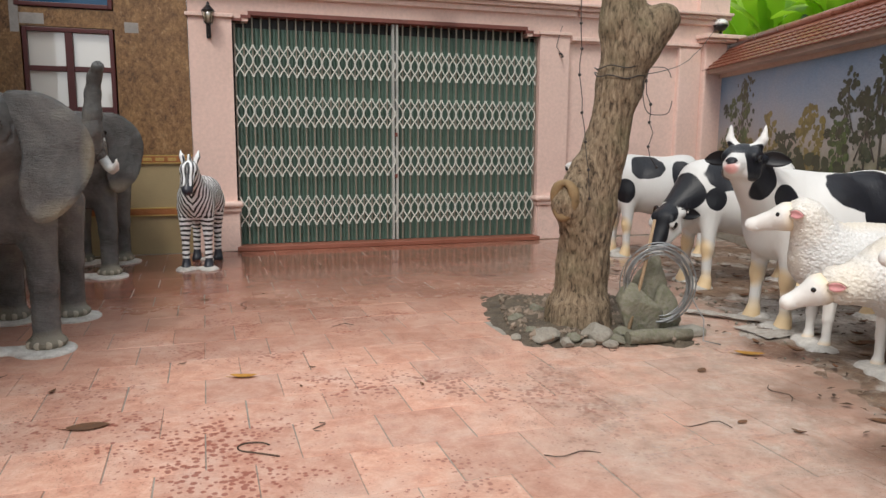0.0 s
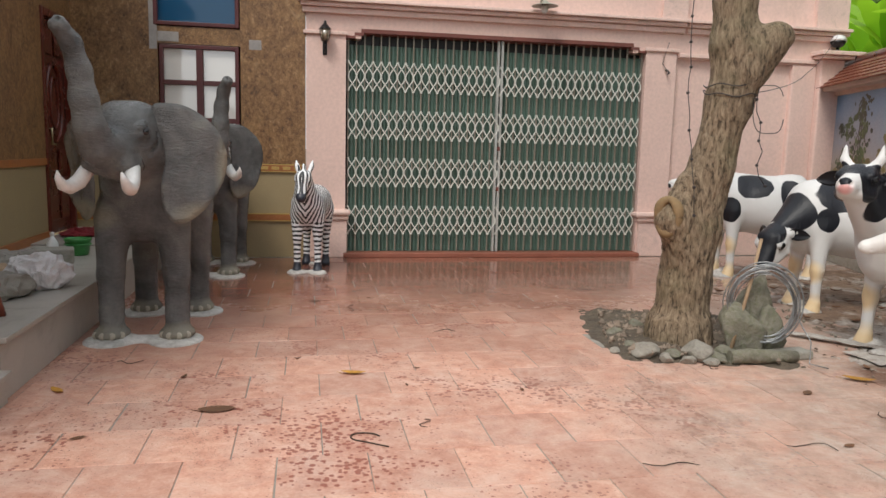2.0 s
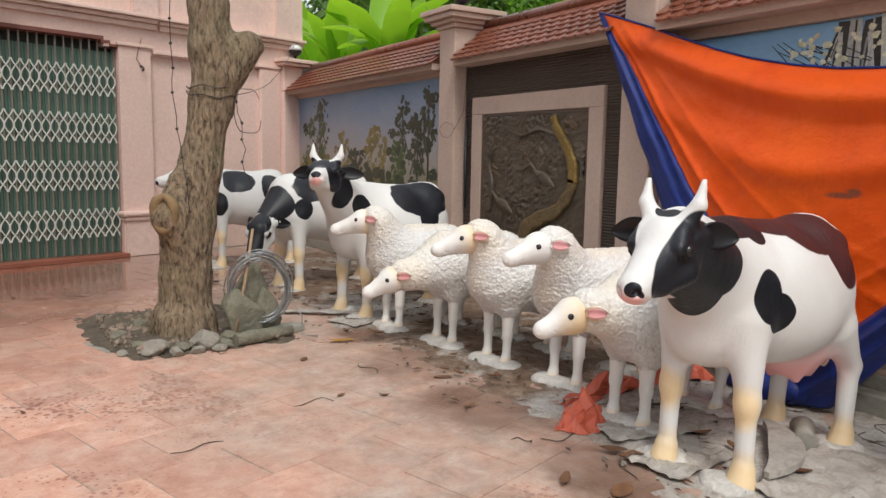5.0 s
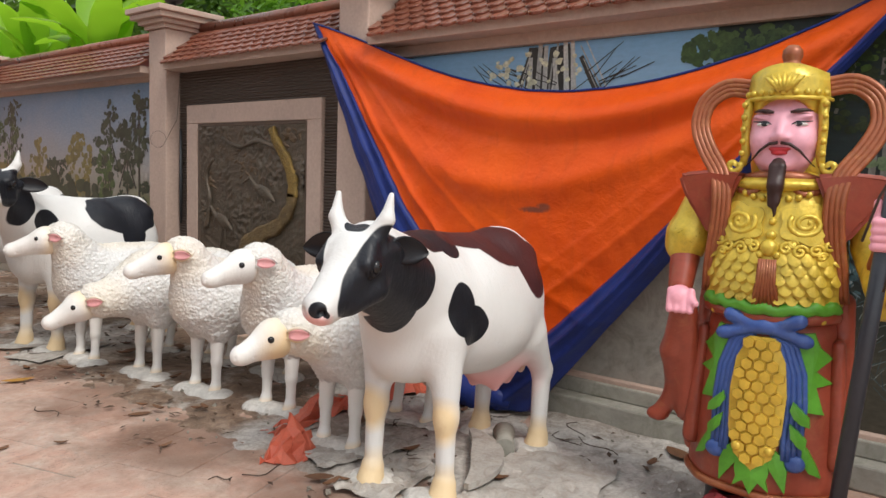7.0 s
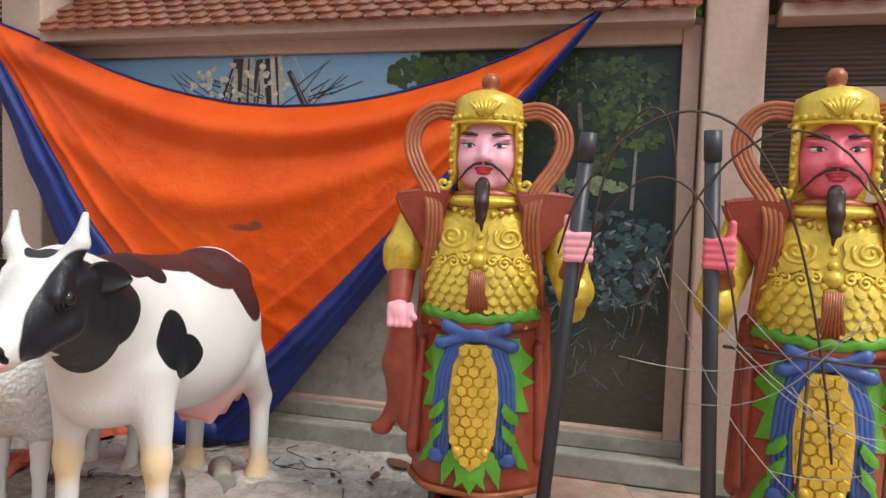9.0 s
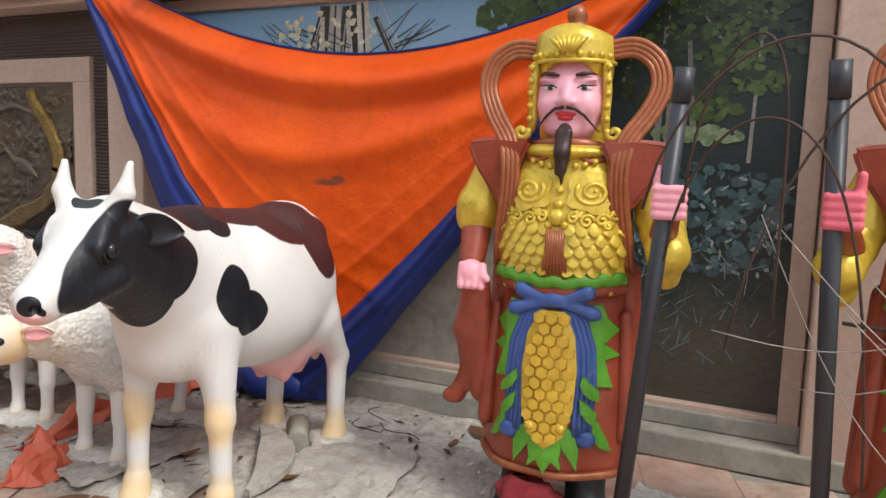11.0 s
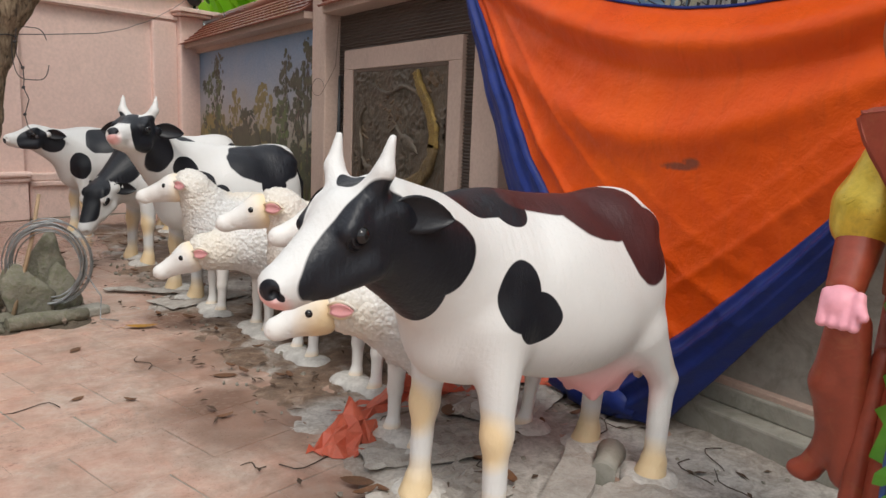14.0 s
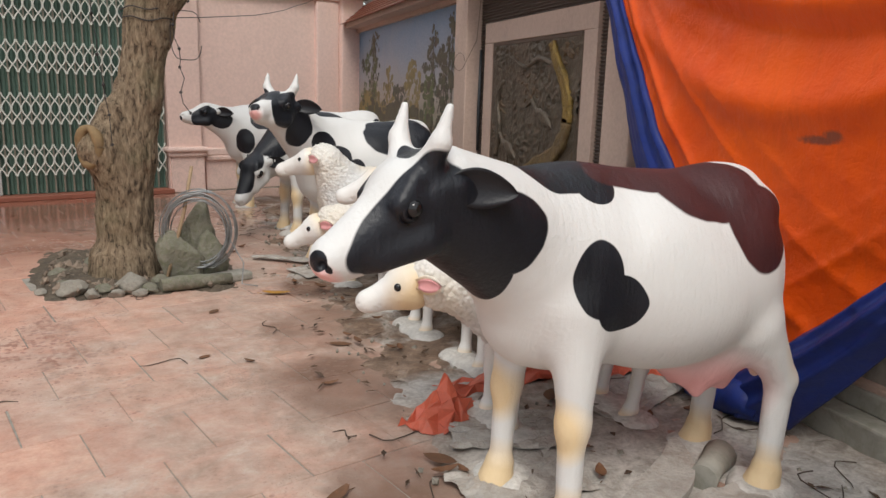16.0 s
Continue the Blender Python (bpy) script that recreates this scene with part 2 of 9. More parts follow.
STEEL = surface("dull_gate_steel", (0.48, 0.49, 0.46), 0.45, metal=0.35, coarse=2.5, vary=0.2, bumpy=0.05, dirt=(0.22, 0.18, 0.14), dirt_amount=0.2)
LATTICE = surface("pale_lattice_steel", (0.64, 0.65, 0.59), 0.5, metal=0.0, coarse=3, vary=0.15, bumpy=0.05)
RUST = surface("rusted_red_oxide", (0.20, 0.07, 0.055), 0.65, coarse=4, vary=0.3, bumpy=0.2)
SILL = surface("red_sill_tile", (0.27, 0.095, 0.06), 0.5, coarse=3, vary=0.25)
# dark plastic, and the near-black that stands for unlit rooms
DARK = surface("dark_plastic_and_room_dark", (0.025, 0.027, 0.03), 0.45, coarse=4, vary=0.2, bumpy=0.05)

GA = 17.44
GM = pose(1.177, 8.989, 0, 0, 0, GA)      # the gate wall: x along it, y into it


def on_gate(u, y, z, rz=0):
    return GM @ pose(u, y, z, 0, 0, rz)


# ground
def dist_mat_ground():
    m, nt, bsdf = node_mat("mortar_and_earth")
    v = coords(nt)
    a, b = noise_tex(nt, v, 0.8, 6, 0.7, 0.5), noise_tex(nt, v, 18, 6, 0.7)
    col = mix(nt, 0.5, ramp(nt, a, [(0.3, (0.20, 0.18, 0.15)), (0.7, (0.36, 0.33, 0.28))]), ramp(nt, b, [(0.3, (0.14, 0.12, 0.1)), (0.7, (0.42, 0.4, 0.35))]))
    nt.links.new(col, bsdf.inputs["Base Color"])
    bsdf.inputs["Roughness"].default_value = 0.8
    bump(nt, bsdf, b, 0.5, 0.01)
    return m


GROUND = dist_mat_ground()
bm = bmesh.new()
S = 400
vs = [bm.verts.new(p) for p in ((-S, -S, -0.004), (S, -S, -0.004), (S, S, -0.004), (-S, S, -0.004))]
bm.faces.new(vs)
ground = thing("ground", bm, GROUND, "grey mortar bed and trodden earth under the tiled yard", "ground", kind="structure")

# gate wall: piers, lintel, recessed bay and corner column, upper wall
W = 0.35
bm = bmesh.new()
box(bm, -0.47, 0.0, 0.0, W, 0, 2.63)                       # pier beside the gate
box(bm, 3.83, 4.25, 0.0, W, 0, 2.63)                       # second pier
box(bm, -0.47, 4.25, 0.003, W, 2.72, 3.9)                  # over the gate
box(bm, -0.47, 0.18, 0.006, W, 2.63, 2.72)
box(bm, 3.65, 4.25, 0.006, W, 2.63, 2.72)
box(bm, 4.25, 5.94, 0.07, W, 0, 2.58)                      # recessed bay
box(bm, 4.25, 6.64, 0.02, W, 2.58, 3.9)
box(bm, 5.94, 6.30, 0.0, W, 0, 2.58, 0.02)                 # corner column, in two steps
box(bm, 6.30, 6.66, -0.08, W, 0, 2.66, 0.02)
wall_n = thing("wall_north", bm, PINK, "pink painted masonry wall with piers around a wide gate opening", "wall", kind="structure", at=GM)
bm = bmesh.new()
for u0, u1, y in ((-0.56, 4.32, -0.05), (4.32, 6.7, -0.03)):
    box(bm, u0, u1, y - 0.10, 0.3, 3.02, 3.06, 0.008)
    box(bm, u0 + 0.03, u1, y - 0.05, 0.3, 2.97, 3.017, 0.01)
    box(bm, u0 + 0.05, u1, y, 0.3, 2.90, 2.967, 0.01)
box(bm, -0.50, 0.02, -0.03, 0.3, 2.66, 2.70, 0.006)
box(bm, 3.80, 4.28, -0.03, 0.3, 2.66, 2.70, 0.006)
box(bm, 4.28, 6.62, -0.02, 0.3, 2.60, 2.65, 0.006)
box(bm, 4.0, 4.34, -0.06, 0.3, 3.06, 3.9)
box(bm, 6.2, 6.68, -0.05, 0.3, 3.06, 3.9)
box(bm, 6.24, 6.80, -0.20, 0.3, 2.66, 2.70, 0.008)
box(bm, 6.20, 6.84, -0.24, 0.3, 2.704, 2.76, 0.01)
thing("cornice", bm, PINKTRIM, "stepped pink cornice with grey weathering along its top", "cornice", kind="structure", at=GM)
for u0, u1 in ((-0.56, 0.06), (3.78, 4.31)):
    bm = bmesh.new()
    box(bm, u0 + 0.06, u1 - 0.04, -0.04, 0.3, 0, 0.46, 0.01)
    box(bm, u0 + 0.03, u1 - 0.02, -0.07, 0.3, 0.46, 0.52, 0.02)
    box(bm, u0, u1, -0.10, 0.3, 0.52, 0.585, 0.025)
    thing("pier_base", bm, PINKTRIM, "moulded pink plinth at the foot of a pier", "plinth", kind="structure", at=GM)
bm = bmesh.new()
box(bm, 4.31, 5.92, 0.03, 0.3, 0, 0.40, 0.01)
box(bm, 4.31, 5.92, -0.01, 0.3, 0.40, 0.46, 0.015)
box(bm, 4.31, 5.92, 0.01, 0.3, 0.46, 0.56, 0.02)
thing("baseboard", bm, PINKTRIM, "moulded pink base course along the recessed wall", "baseboard", kind="structure", at=GM)
thing("gate_sill", boxes((-0.02, 3.85, -0.10, 0.3, 0, 0.055), bevel=0.008), SILL, "low red tiled sill under the folding gate", "sill", kind="structure", at=GM)
bm = bmesh.new()
prism(bm, [(0.0, 2.63), (0.0, 2.66), (0.10, 2.66), (0.10, 2.70), (0.18, 2.70), (0.18, 2.745), (3.65, 2.745), (3.65, 2.70), (3.73, 2.70), (3.73, 2.66), (3.83, 2.66), (3.83, 2.63), (3.72, 2.63), (3.72, 2.665), (3.62, 2.665), (3.62, 2.70), (0.21, 2.70), (0.21, 2.665), (0.11, 2.665), (0.11, 2.63)], -0.004, 0.12)
thing("gate_head_trim", bm, RUST, "dark red stepped edging at the head of the gate", "trim", kind="structure", at=GM)


def folding_gate():
    """Two leaves of upright channels with bands of crossed lattice, and green sheet strips behind them."""
    g = thing("folding_gate", None, None, "closed folding steel gate with green strips and pale crossed lattice", "gate", at=GM)
    n = 38
    u0, u1, z0, z1 = 0.03, 3.80, 0.06, 2.69
    step = (u1 - u0) / n
    strip = bmesh.new()
    prof = [(-step / 2, 0.0), (-step * 0.3, 0.012), (-step * 0.12, 0.0), (step * 0.12, 0.0), (step * 0.3, 0.012), (step / 2, 0.0)]
    rows = [[strip.verts.new((x, y, z)) for x, y in prof] for z in (z0, z1 - 0.12)]
    back = [[strip.verts.new((x, y + 0.004, z)) for x, y in prof] for z in (z0, z1 - 0.12)]
    for k in range(len(prof) - 1):
        strip.faces.new((rows[0][k], rows[0][k + 1], rows[1][k + 1], rows[1][k]))
        strip.faces.new((back[0][k + 1], back[0][k], back[1][k], back[1][k + 1]))
    sme = mesh_from("sheet_strip", strip, GREEN)
    post = bmesh.new()
    box(post, -0.008, 0.008, -0.012, 0.012, z0, z1 + 0.03)
    pme = mesh_from("channel_post", post, POSTM)
    for k in range(n):
        piece("sheet_strip", sme, g, pose(u0 + (k + 0.5) * step, 0.105, 0))
    for k in range(n + 1):
        if abs(k - n / 2) > 0.4:
            piece("channel_post", pme, g, pose(u0 + k * step, 0.075, 0))
    bar = bmesh.new()
    h = 0.36
    for s in (-1, 1):
        pts = [Vector((s * step * 0.47 * math.cos(math.pi * t * 0.96), -0.006 * s, t * h / 2)) for t in (i / 7 - 1 for i in range(15))]
        for p, q in zip(pts, pts[1:]):
            w = Vector((0.0080, 0, 0))
            d = Vector((0, 0.003, 0))
            vs = [bar.verts.new(c) for c in (p - w - d, p + w - d, q + w - d, q - w - d, p - w + d, p + w + d, q + w + d, q - w + d)]
            for f4 in ((0, 1, 2, 3), (5, 4, 7, 6), (0, 4, 5, 1), (1, 5, 6, 2), (3, 2, 6, 7), (0, 3, 7, 4)):
                bar.faces.new([vs[i] for i in f4])
    xme = mesh_from("lattice_cross", bar, LATTICE)
    for zc in (0.455, 1.045, 1.625, 2.20):
        for k in range(n):
            piece("lattice_cross", xme, g, pose(u0 + (k + 0.5) * step, 0.050, zc))
    rail = boxes((1.875, 1.905, 0.045, 0.1, z0, z1), (1.925, 1.955, 0.045, 0.1, z0, z1), bevel=0.003)
    part("meeting_rail", rail, STEEL, g, "rust-stained steel meeting rail")
    for z in (0.86, 1.37):
        part("bolt", boxes((1.908, 1.942, 0.035, 0.05, z - 0.025, z + 0.025), bevel=0.004), RUST, g, "small rusty bolt")
    part("top_track", boxes((0, 3.83, 0.05, 0.2, 2.69, 2.72)), RUST, g, "dark red top track")
    return g


folding_gate()
# flat panel: the darkness behind the gate is put into its colour
thing("gate_backing", boxes((-0.1, 3.93, 0.2, 0.3, 0, 2.9)), DARK, "near-black panel behind the gate, unlit room put into its colour", "wall", kind="structure", at=GM)

# mural wall on the right
MX = 7.5
bm = bmesh.new()
box(bm, MX, MX + 0.22, -6.0, 11.3, 0, 2.30)
thing("wall_east", bm, TAN, "tan painted yard wall with framed bays", "wall", kind="structure")


def frame_bm(y0, y1, z0, z1, w, x0, x1, bevel=0.006):
    bm = bmesh.new()
    box(bm, x0, x1, y0, y0 + w, z0, z1, bevel)
    box(bm, x0, x1, y1 - w, y1, z0, z1, bevel)
    box(bm, x0, x1, y0 + w + 0.001, y1 - w - 0.001, z1 - w, z1, bevel)
    box(bm, x0, x1, y0 + w + 0.001, y1 - w - 0.001, z0, z0 + w, bevel)
    return bm


thing("mural_frame", frame_bm(-0.08, 3.695, 0.15, 2.25, 0.085, MX - 0.06, MX + 0.01), TAN, "tan plaster frame round the woodland mural", "trim", kind="structure")
thing("mural_frame", frame_bm(6.565, 11.25, 0.15, 2.27, 0.085, MX - 0.06, MX + 0.01), TAN, "tan plaster frame round the meadow mural", "trim", kind="structure")


def pilaster(y0, y1, name_label, cap=True):
    p = thing("pilaster", boxes((MX - 0.17, MX + 0.2, y0, y1, 0, 2.62), bevel=0.012), TAN, name_label, "pilaster", kind="structure")
    if cap:
        c = (y0 + y1) / 2
        bm = bmesh.new()
        w = (y1 - y0) / 2
        for d, z0, z1 in ((0.03, 2.62, 2.66), (0.07, 2.66, 2.70), (0.12, 2.70, 2.75), (0.15, 2.75, 2.80)):
            box(bm, MX - 0.17 - d, MX + 0.2 + d, c - w - d, c + w + d, z0, z1, 0.008)
        part("pilaster_cap", bm, TAN, p, "stepped tan capital")
    return p


pilaster(6.27, 6.56, "square tan pilaster with a stepped cap")
pilaster(3.70, 4.00, "square tan pilaster behind the tarpaulin")
pilaster(-0.36, -0.09, "square tan pilaster between the mural and a ribbed bay")
pilaster(-4.3, -4.0, "square tan pilaster far along the yard wall")

RIB = surface("brown_ribbed_tile", (0.115, 0.085, 0.070), 0.55, coarse=2.5, vary=0.25, bumpy=0.1)
for y0, y1 in ((4.0, 6.27), (-2.9, -0.36)):
    bm = bmesh.new()
    box(bm, MX - 0.02, MX + 0.01, y0, y1, 0.1, 2.25)
    z = 0.12
    while z < 2.24:
        vs = [bm.verts.new(p) for p in ((MX - 0.021, y0, z), (MX - 0.036, y0, z + 0.009), (MX - 0.021, y0, z + 0.018), (MX - 0.021, y1, z), (MX - 0.036, y1, z + 0.009), (MX - 0.021, y1, z + 0.018))]
        bm.faces.new((vs[0], vs[1], vs[4], vs[3]))
        bm.faces.new((vs[1], vs[2], vs[5], vs[4]))
        z += 0.0235
    thing("ribbed_cladding", bm, RIB, "dark brown ribbed wall cladding", "cladding", kind="structure")

# low steps at the foot of the wall
thing("wall_ledge", boxes((7.315, 7.5, -3.0, 3.70, 0, 0.125), bevel=0.012), CEMENT, "stained cement step along the foot of the wall", "ledge", kind="structure")
thing("wall_ledge", boxes((7.42, 7.5, -0.09, 3.695, 0.125, 0.21), (7.40, 7.5, 4.005, 6.265, 0, 0.2), (7.38, 7.5, 6.565, 11.2, 0, 0.2), bevel=0.01), CEMENT, "narrow stained cement plinth under the murals", "ledge", kind="structure")

# ---- stone-clad house, porch ----
def marble_mat():
    m, nt, bsdf = node_mat("brown_marbled_stone")
    v = coords(nt, (1.0, 1.0, 0.75))
    a, b = noise_tex(nt, v, 4.2, 9, 0.75, 1.4), noise_tex(nt, v, 34, 7, 0.78, 0.8)
    col = ramp(nt, a, [(0.34, (0.050, 0.022, 0.010)), (0.47, (0.19, 0.095, 0.038)), (0.58, (0.30, 0.165, 0.065)), (0.70, (0.46, 0.31, 0.17))])
    col = mix(nt, 0.55, col, ramp(nt, b, [(0.38, (0.020, 0.010, 0.006)), (0.50, (0.20, 0.105, 0.042)), (0.60, (0.34, 0.20, 0.09)), (0.72, (0.66, 0.52, 0.36))]))
    nt.links.new(col, bsdf.inputs["Base Color"])
    bsdf.inputs["Roughness"].default_value = 0.42
    bump(nt, bsdf, b, 0.25, 0.006)
    return m


MARBLE = marble_mat()
DADO = surface("speckled_ochre_granite", (0.35, 0.27, 0.145), 0.5, coarse=1.2, fine=70, vary=0.2, bumpy=0.15)
BAND = surface("orange_pattern_band", (0.36, 0.13, 0.04), 0.4, coarse=5, fine=30, vary=0.35, bumpy=0.05)
BANDEDGE = surface("yellow_band_edge", (0.50, 0.33, 0.10), 0.4, coarse=6, vary=0.2, bumpy=0.05)
GRANITE = surface("grey_speckled_granite", (0.44, 0.41, 0.365), 0.4, coarse=1.0, fine=110, vary=0.28, bumpy=0.08, dirt=(0.14, 0.12, 0.10), dirt_amount=0.3)
CONC = surface("bare_cement_strip", (0.34, 0.32, 0.30), 0.85, coarse=4, fine=40, vary=0.3)
WINE = surface("dark_red_window_paint", (0.085, 0.018, 0.018), 0.35, coarse=3, vary=0.2, bumpy=0.05)
DOORWOOD = surface("red_brown_varnished_wood", (0.11, 0.020, 0.012), 0.28, coarse=2.0, fine=60, vary=0.3, bumpy=0.1)


def pane_glass(name, tint, rough=0.04):
    m, nt, bsdf = node_mat(name)
    bsdf.inputs["Base Color"].default_value = (*tint, 1)
    bsdf.inputs["Roughness"].default_value = rough
    bsdf.inputs["Specular IOR Level"].default_value = 1.0
    bsdf.inputs["Coat Weight"].default_value = 1.0
    bsdf.inputs["Coat IOR"].default_value = 2.2
    return m


# frosted panes: part of the sky's reflection is put into the pale base colour
GLASS = pane_glass("frosted_sky_pale_glass", (0.66, 0.64, 0.60), 0.22)
BLUEGLASS = pane_glass("blue_window_glass", (0.012, 0.07, 0.15), 0.05)
BLUEGLASS.node_tree.nodes["Principled BSDF"].inputs["Coat Weight"].default_value = 0.0
BLUEGLASS.node_tree.nodes["Principled BSDF"].inputs["Specular IOR Level"].default_value = 0.5

bm = bmesh.new()
box(bm, -3.3, -0.475, 0.0, 0.3, 0, 1.04)
thing("wall_house_dado", bm, DADO, "ochre speckled granite dado of the house front", "wall", kind="structure", at=GM)
bm = bmesh.new()
for x0, x1, z0, z1 in ((-3.3, -2.13, 1.11, 3.9), (-1.22, -0.475, 1.11, 3.9), (-2.13, -1.22, 1.11, 1.18), (-2.13, -1.22, 2.47, 2.66), (-2.13, -1.22, 3.2, 3.9)):
    box(bm, x0, x1, -0.012, 0.3, z0, z1)
thing("wall_house_front", bm, MARBLE, "brown marbled stone cladding of the house front", "wall", kind="structure", at=GM)
bm = boxes((-2.22, -2.135, -0.016, 0.1, 2.40, 2.95), (-2.13, -1.9, -0.016, 0.1, 2.49, 2.60), (-1.12, -0.98, -0.015, 0.1, 2.44, 2.55))
thing("bare_patch", bm, CONC, "bare grey cement where cladding is missing", "wall", kind="structure", at=GM)
for z0, z1 in ((1.04, 1.11), (0.45, 0.52)):
    bm = boxes((-3.1, -0.478, -0.022, 0.01, z0, z1), bevel=0.004)
    b = thing("trim_band", bm, BAND, "orange patterned border tiles along the house", "trim", kind="structure", at=GM)
    part("band_edge", boxes((-3.1, -0.478, -0.026, 0.0, z0 - 0.012, z0), (-3.1, -0.478, -0.026, 0.0, z1, z1 + 0.012)), BANDEDGE, b)
    dm = mesh_from("band_tile", boxes((-0.045, 0.045, -0.027, 0.0, z0 + 0.016, z1 - 0.016), bevel=0.003), BANDEDGE if z0 > 1 else BAND)
    for k in range(20):
        piece("band_tile", dm, b, pose(-3.04 + k * 0.13, 0, 0))


def window(name, u0, u1, z0, z1, cols, rows, glass, label):
    w = thing(name, None, None, label, "window", kind="structure", at=GM)
    fb = bmesh.new()
    t = 0.045
    box(fb, u0, u0 + t, -0.03, 0.06, z0, z1, 0.006)
    box(fb, u1 - t, u1, -0.03, 0.06, z0, z1, 0.006)
    box(fb, u0 + t, u1 - t, -0.03, 0.06, z1 - t, z1, 0.006)
    box(fb, u0 + t, u1 - t, -0.03, 0.06, z0, z0 + t, 0.006)
    for c in range(1, cols):
        x = u0 + (u1 - u0) * c / cols
        box(fb, x - 0.038, x + 0.038, -0.025, 0.05, z0 + t, z1 - t, 0.006)
    for r in range(1, rows):
        z = z0 + (z1 - z0) * r / rows
        for c in range(cols):
            a, b = u0 + (u1 - u0) * c / cols + 0.039, u0 + (u1 - u0) * (c + 1) / cols - 0.039
            box(fb, a, b, -0.02, 0.045, z - 0.028, z + 0.028, 0.004)
    part("window_frame", fb, WINE, w, "dark red painted frame")
    for c in range(cols):
        for r in range(rows):
            a, b = u0 + (u1 - u0) * c / cols, u0 + (u1 - u0) * (c + 1) / cols
            e, g = z0 + (z1 - z0) * r / rows, z0 + (z1 - z0) * (r + 1) / rows
            part("pane", boxes((a + 0.02, b - 0.02, 0.02, 0.028, e + 0.02, g - 0.02)), glass, w)
    return w


window("window_1", -2.115, -1.235, 1.19, 2.46, 2, 3, GLASS, "two-leaf dark red window, frosted panes coloured pale with reflected sky")
window("window_2", -2.17, -1.23, 2.67, 3.19, 1, 1, BLUEGLASS, "dark red transom window with blue glass")
# near-black panel; the unlit interior is only its colour
thing("room_dark_panel", boxes((-3.2, -0.6, 0.32, 0.36, 0, 3.9)), DARK, "near-black panel behind the house windows, unlit room put into its colour", "wall", kind="structure", at=GM)

# side wall with the door
bm = bmesh.new()
for y0, y1, z0, z1 in ((-7.5, -0.98, 1.16, 3.9), (-0.10, 0.0, 1.16, 3.9), (-0.98, -0.10, 2.66, 3.9)):
    box(bm, -3.35, -3.05, y0, y1, z0, z1)
thing("wall_house_side", bm, MARBLE, "brown marbled stone cladding of the porch side wall", "wall", kind="structure", at=GM)
bm = boxes((-3.35, -3.06, -7.5, -0.98, 0, 1.09), (-3.35, -3.06, -0.10, 0.0, 0, 1.09))
thing("wall_side_dado", bm, DADO, "ochre speckled granite dado of the porch side wall", "wall", kind="structure", at=GM)
thing("trim_band", boxes((-3.2, -3.04, -7.5, -0.98, 1.09, 1.16), (-3.2, -3.04, -7.5, -0.98, 0.34, 0.42), bevel=0.004), BAND, "orange patterned border tiles on the side wall", "trim", kind="structure", at=GM)


def panel_door():
    d = thing("door_1", None, None, "closed red-brown varnished panelled door with an oval carving", "door", kind="structure", at=GM)
    part("door_frame", boxes((-3.2, -3.03, -0.98, -0.92, 0.34, 2.66), (-3.2, -3.03, -0.16, -0.10, 0.34, 2.66), (-3.2, -3.03, -0.92, -0.16, 2.58, 2.66), bevel=0.008), DOORWOOD, d)
    leaf = boxes((-3.14, -3.09, -0.915, -0.165, 0.36, 2.575), bevel=0.004)
    part("door_leaf", leaf, DOORWOOD, d)
    for y0, y1, z0, z1 in ((-0.84, -0.58, 0.50, 0.95), (-0.50, -0.24, 0.50, 0.95), (-0.84, -0.58, 1.02, 1.25), (-0.50, -0.24, 1.02, 1.25), (-0.84, -0.58, 2.22, 2.48), (-0.50, -0.24, 2.22, 2.48)):
        part("door_panel", boxes((-3.088, -3.068, y0, y1, z0, z1), bevel=0.014), DOORWOOD, d)
    ring = bmesh.new()
    tube(ring, [(-3.085, -0.54 + 0.24 * math.cos(a), 1.73 + 0.40 * math.sin(a)) for a in (2 * math.pi * k / 40 for k in range(41))], 0.022, 8, cap=False)
    tube(ring, [(-3.085, -0.54 + 0.12 * math.cos(a), 1.73 + 0.27 * math.sin(a)) for a in (2 * math.pi * k / 32 for k in range(33))], 0.014, 8, cap=False)
    part("oval_carving", ring, DOORWOOD, d)
    hb = boxes((-3.09, -3.075, -0.885, -0.85, 1.25, 1.55), bevel=0.005)
    tube(hb, [(-3.075, -0.868, 1.46), (-3.02, -0.868, 1.46), (-3.02, -0.868, 1.30), (-3.02, -0.77, 1.30)], 0.011, 8)
    part("door_handle", hb, surface("aged_brass", (0.45, 0.38, 0.22), 0.35, metal=0.9, coarse=8, vary=0.2, bumpy=0.05), d, "brass lever handle on a plate")


panel_door()

# porch
bm = boxes((-3.05, -2.0, -5.08, -0.012, 0, 0.31))
porch = thing("porch", bm, GRANITE, "raised grey granite porch with one lower step", "porch", kind="structure", at=GM)
edge = bmesh.new()
for k in range(7):
    y1 = -0.014 - k * 0.725
    box(edge, -3.05, -1.965, max(-5.115, y1 - 0.722), y1, 0.311, 0.34, 0.004)
part("porch_slab", edge, GRANITE, porch, "polished granite slabs")
part("porch_step", boxes((-3.05, -1.975, -5.44, -5.082, 0, 0.145)), GRANITE, porch)
part("step_tread", boxes((-3.05, -1.945, -5.47, -5.083, 0.146, 0.172), bevel=0.004), GRANITE, porch)
part("door_step", boxes((-3.05, -2.45, -1.55, -0.014, 0.341, 0.36), bevel=0.004), GRANITE, porch)
# unseen slab added over the porch, above the view, to darken the wall below
thing("porch_shade_slab", boxes((-3.4, -2.75, -7.5, -0.02, 3.9, 4.05)), CEMENT, "unseen flat cement slab added to shade the porch", "roof", kind="structure", at=GM)

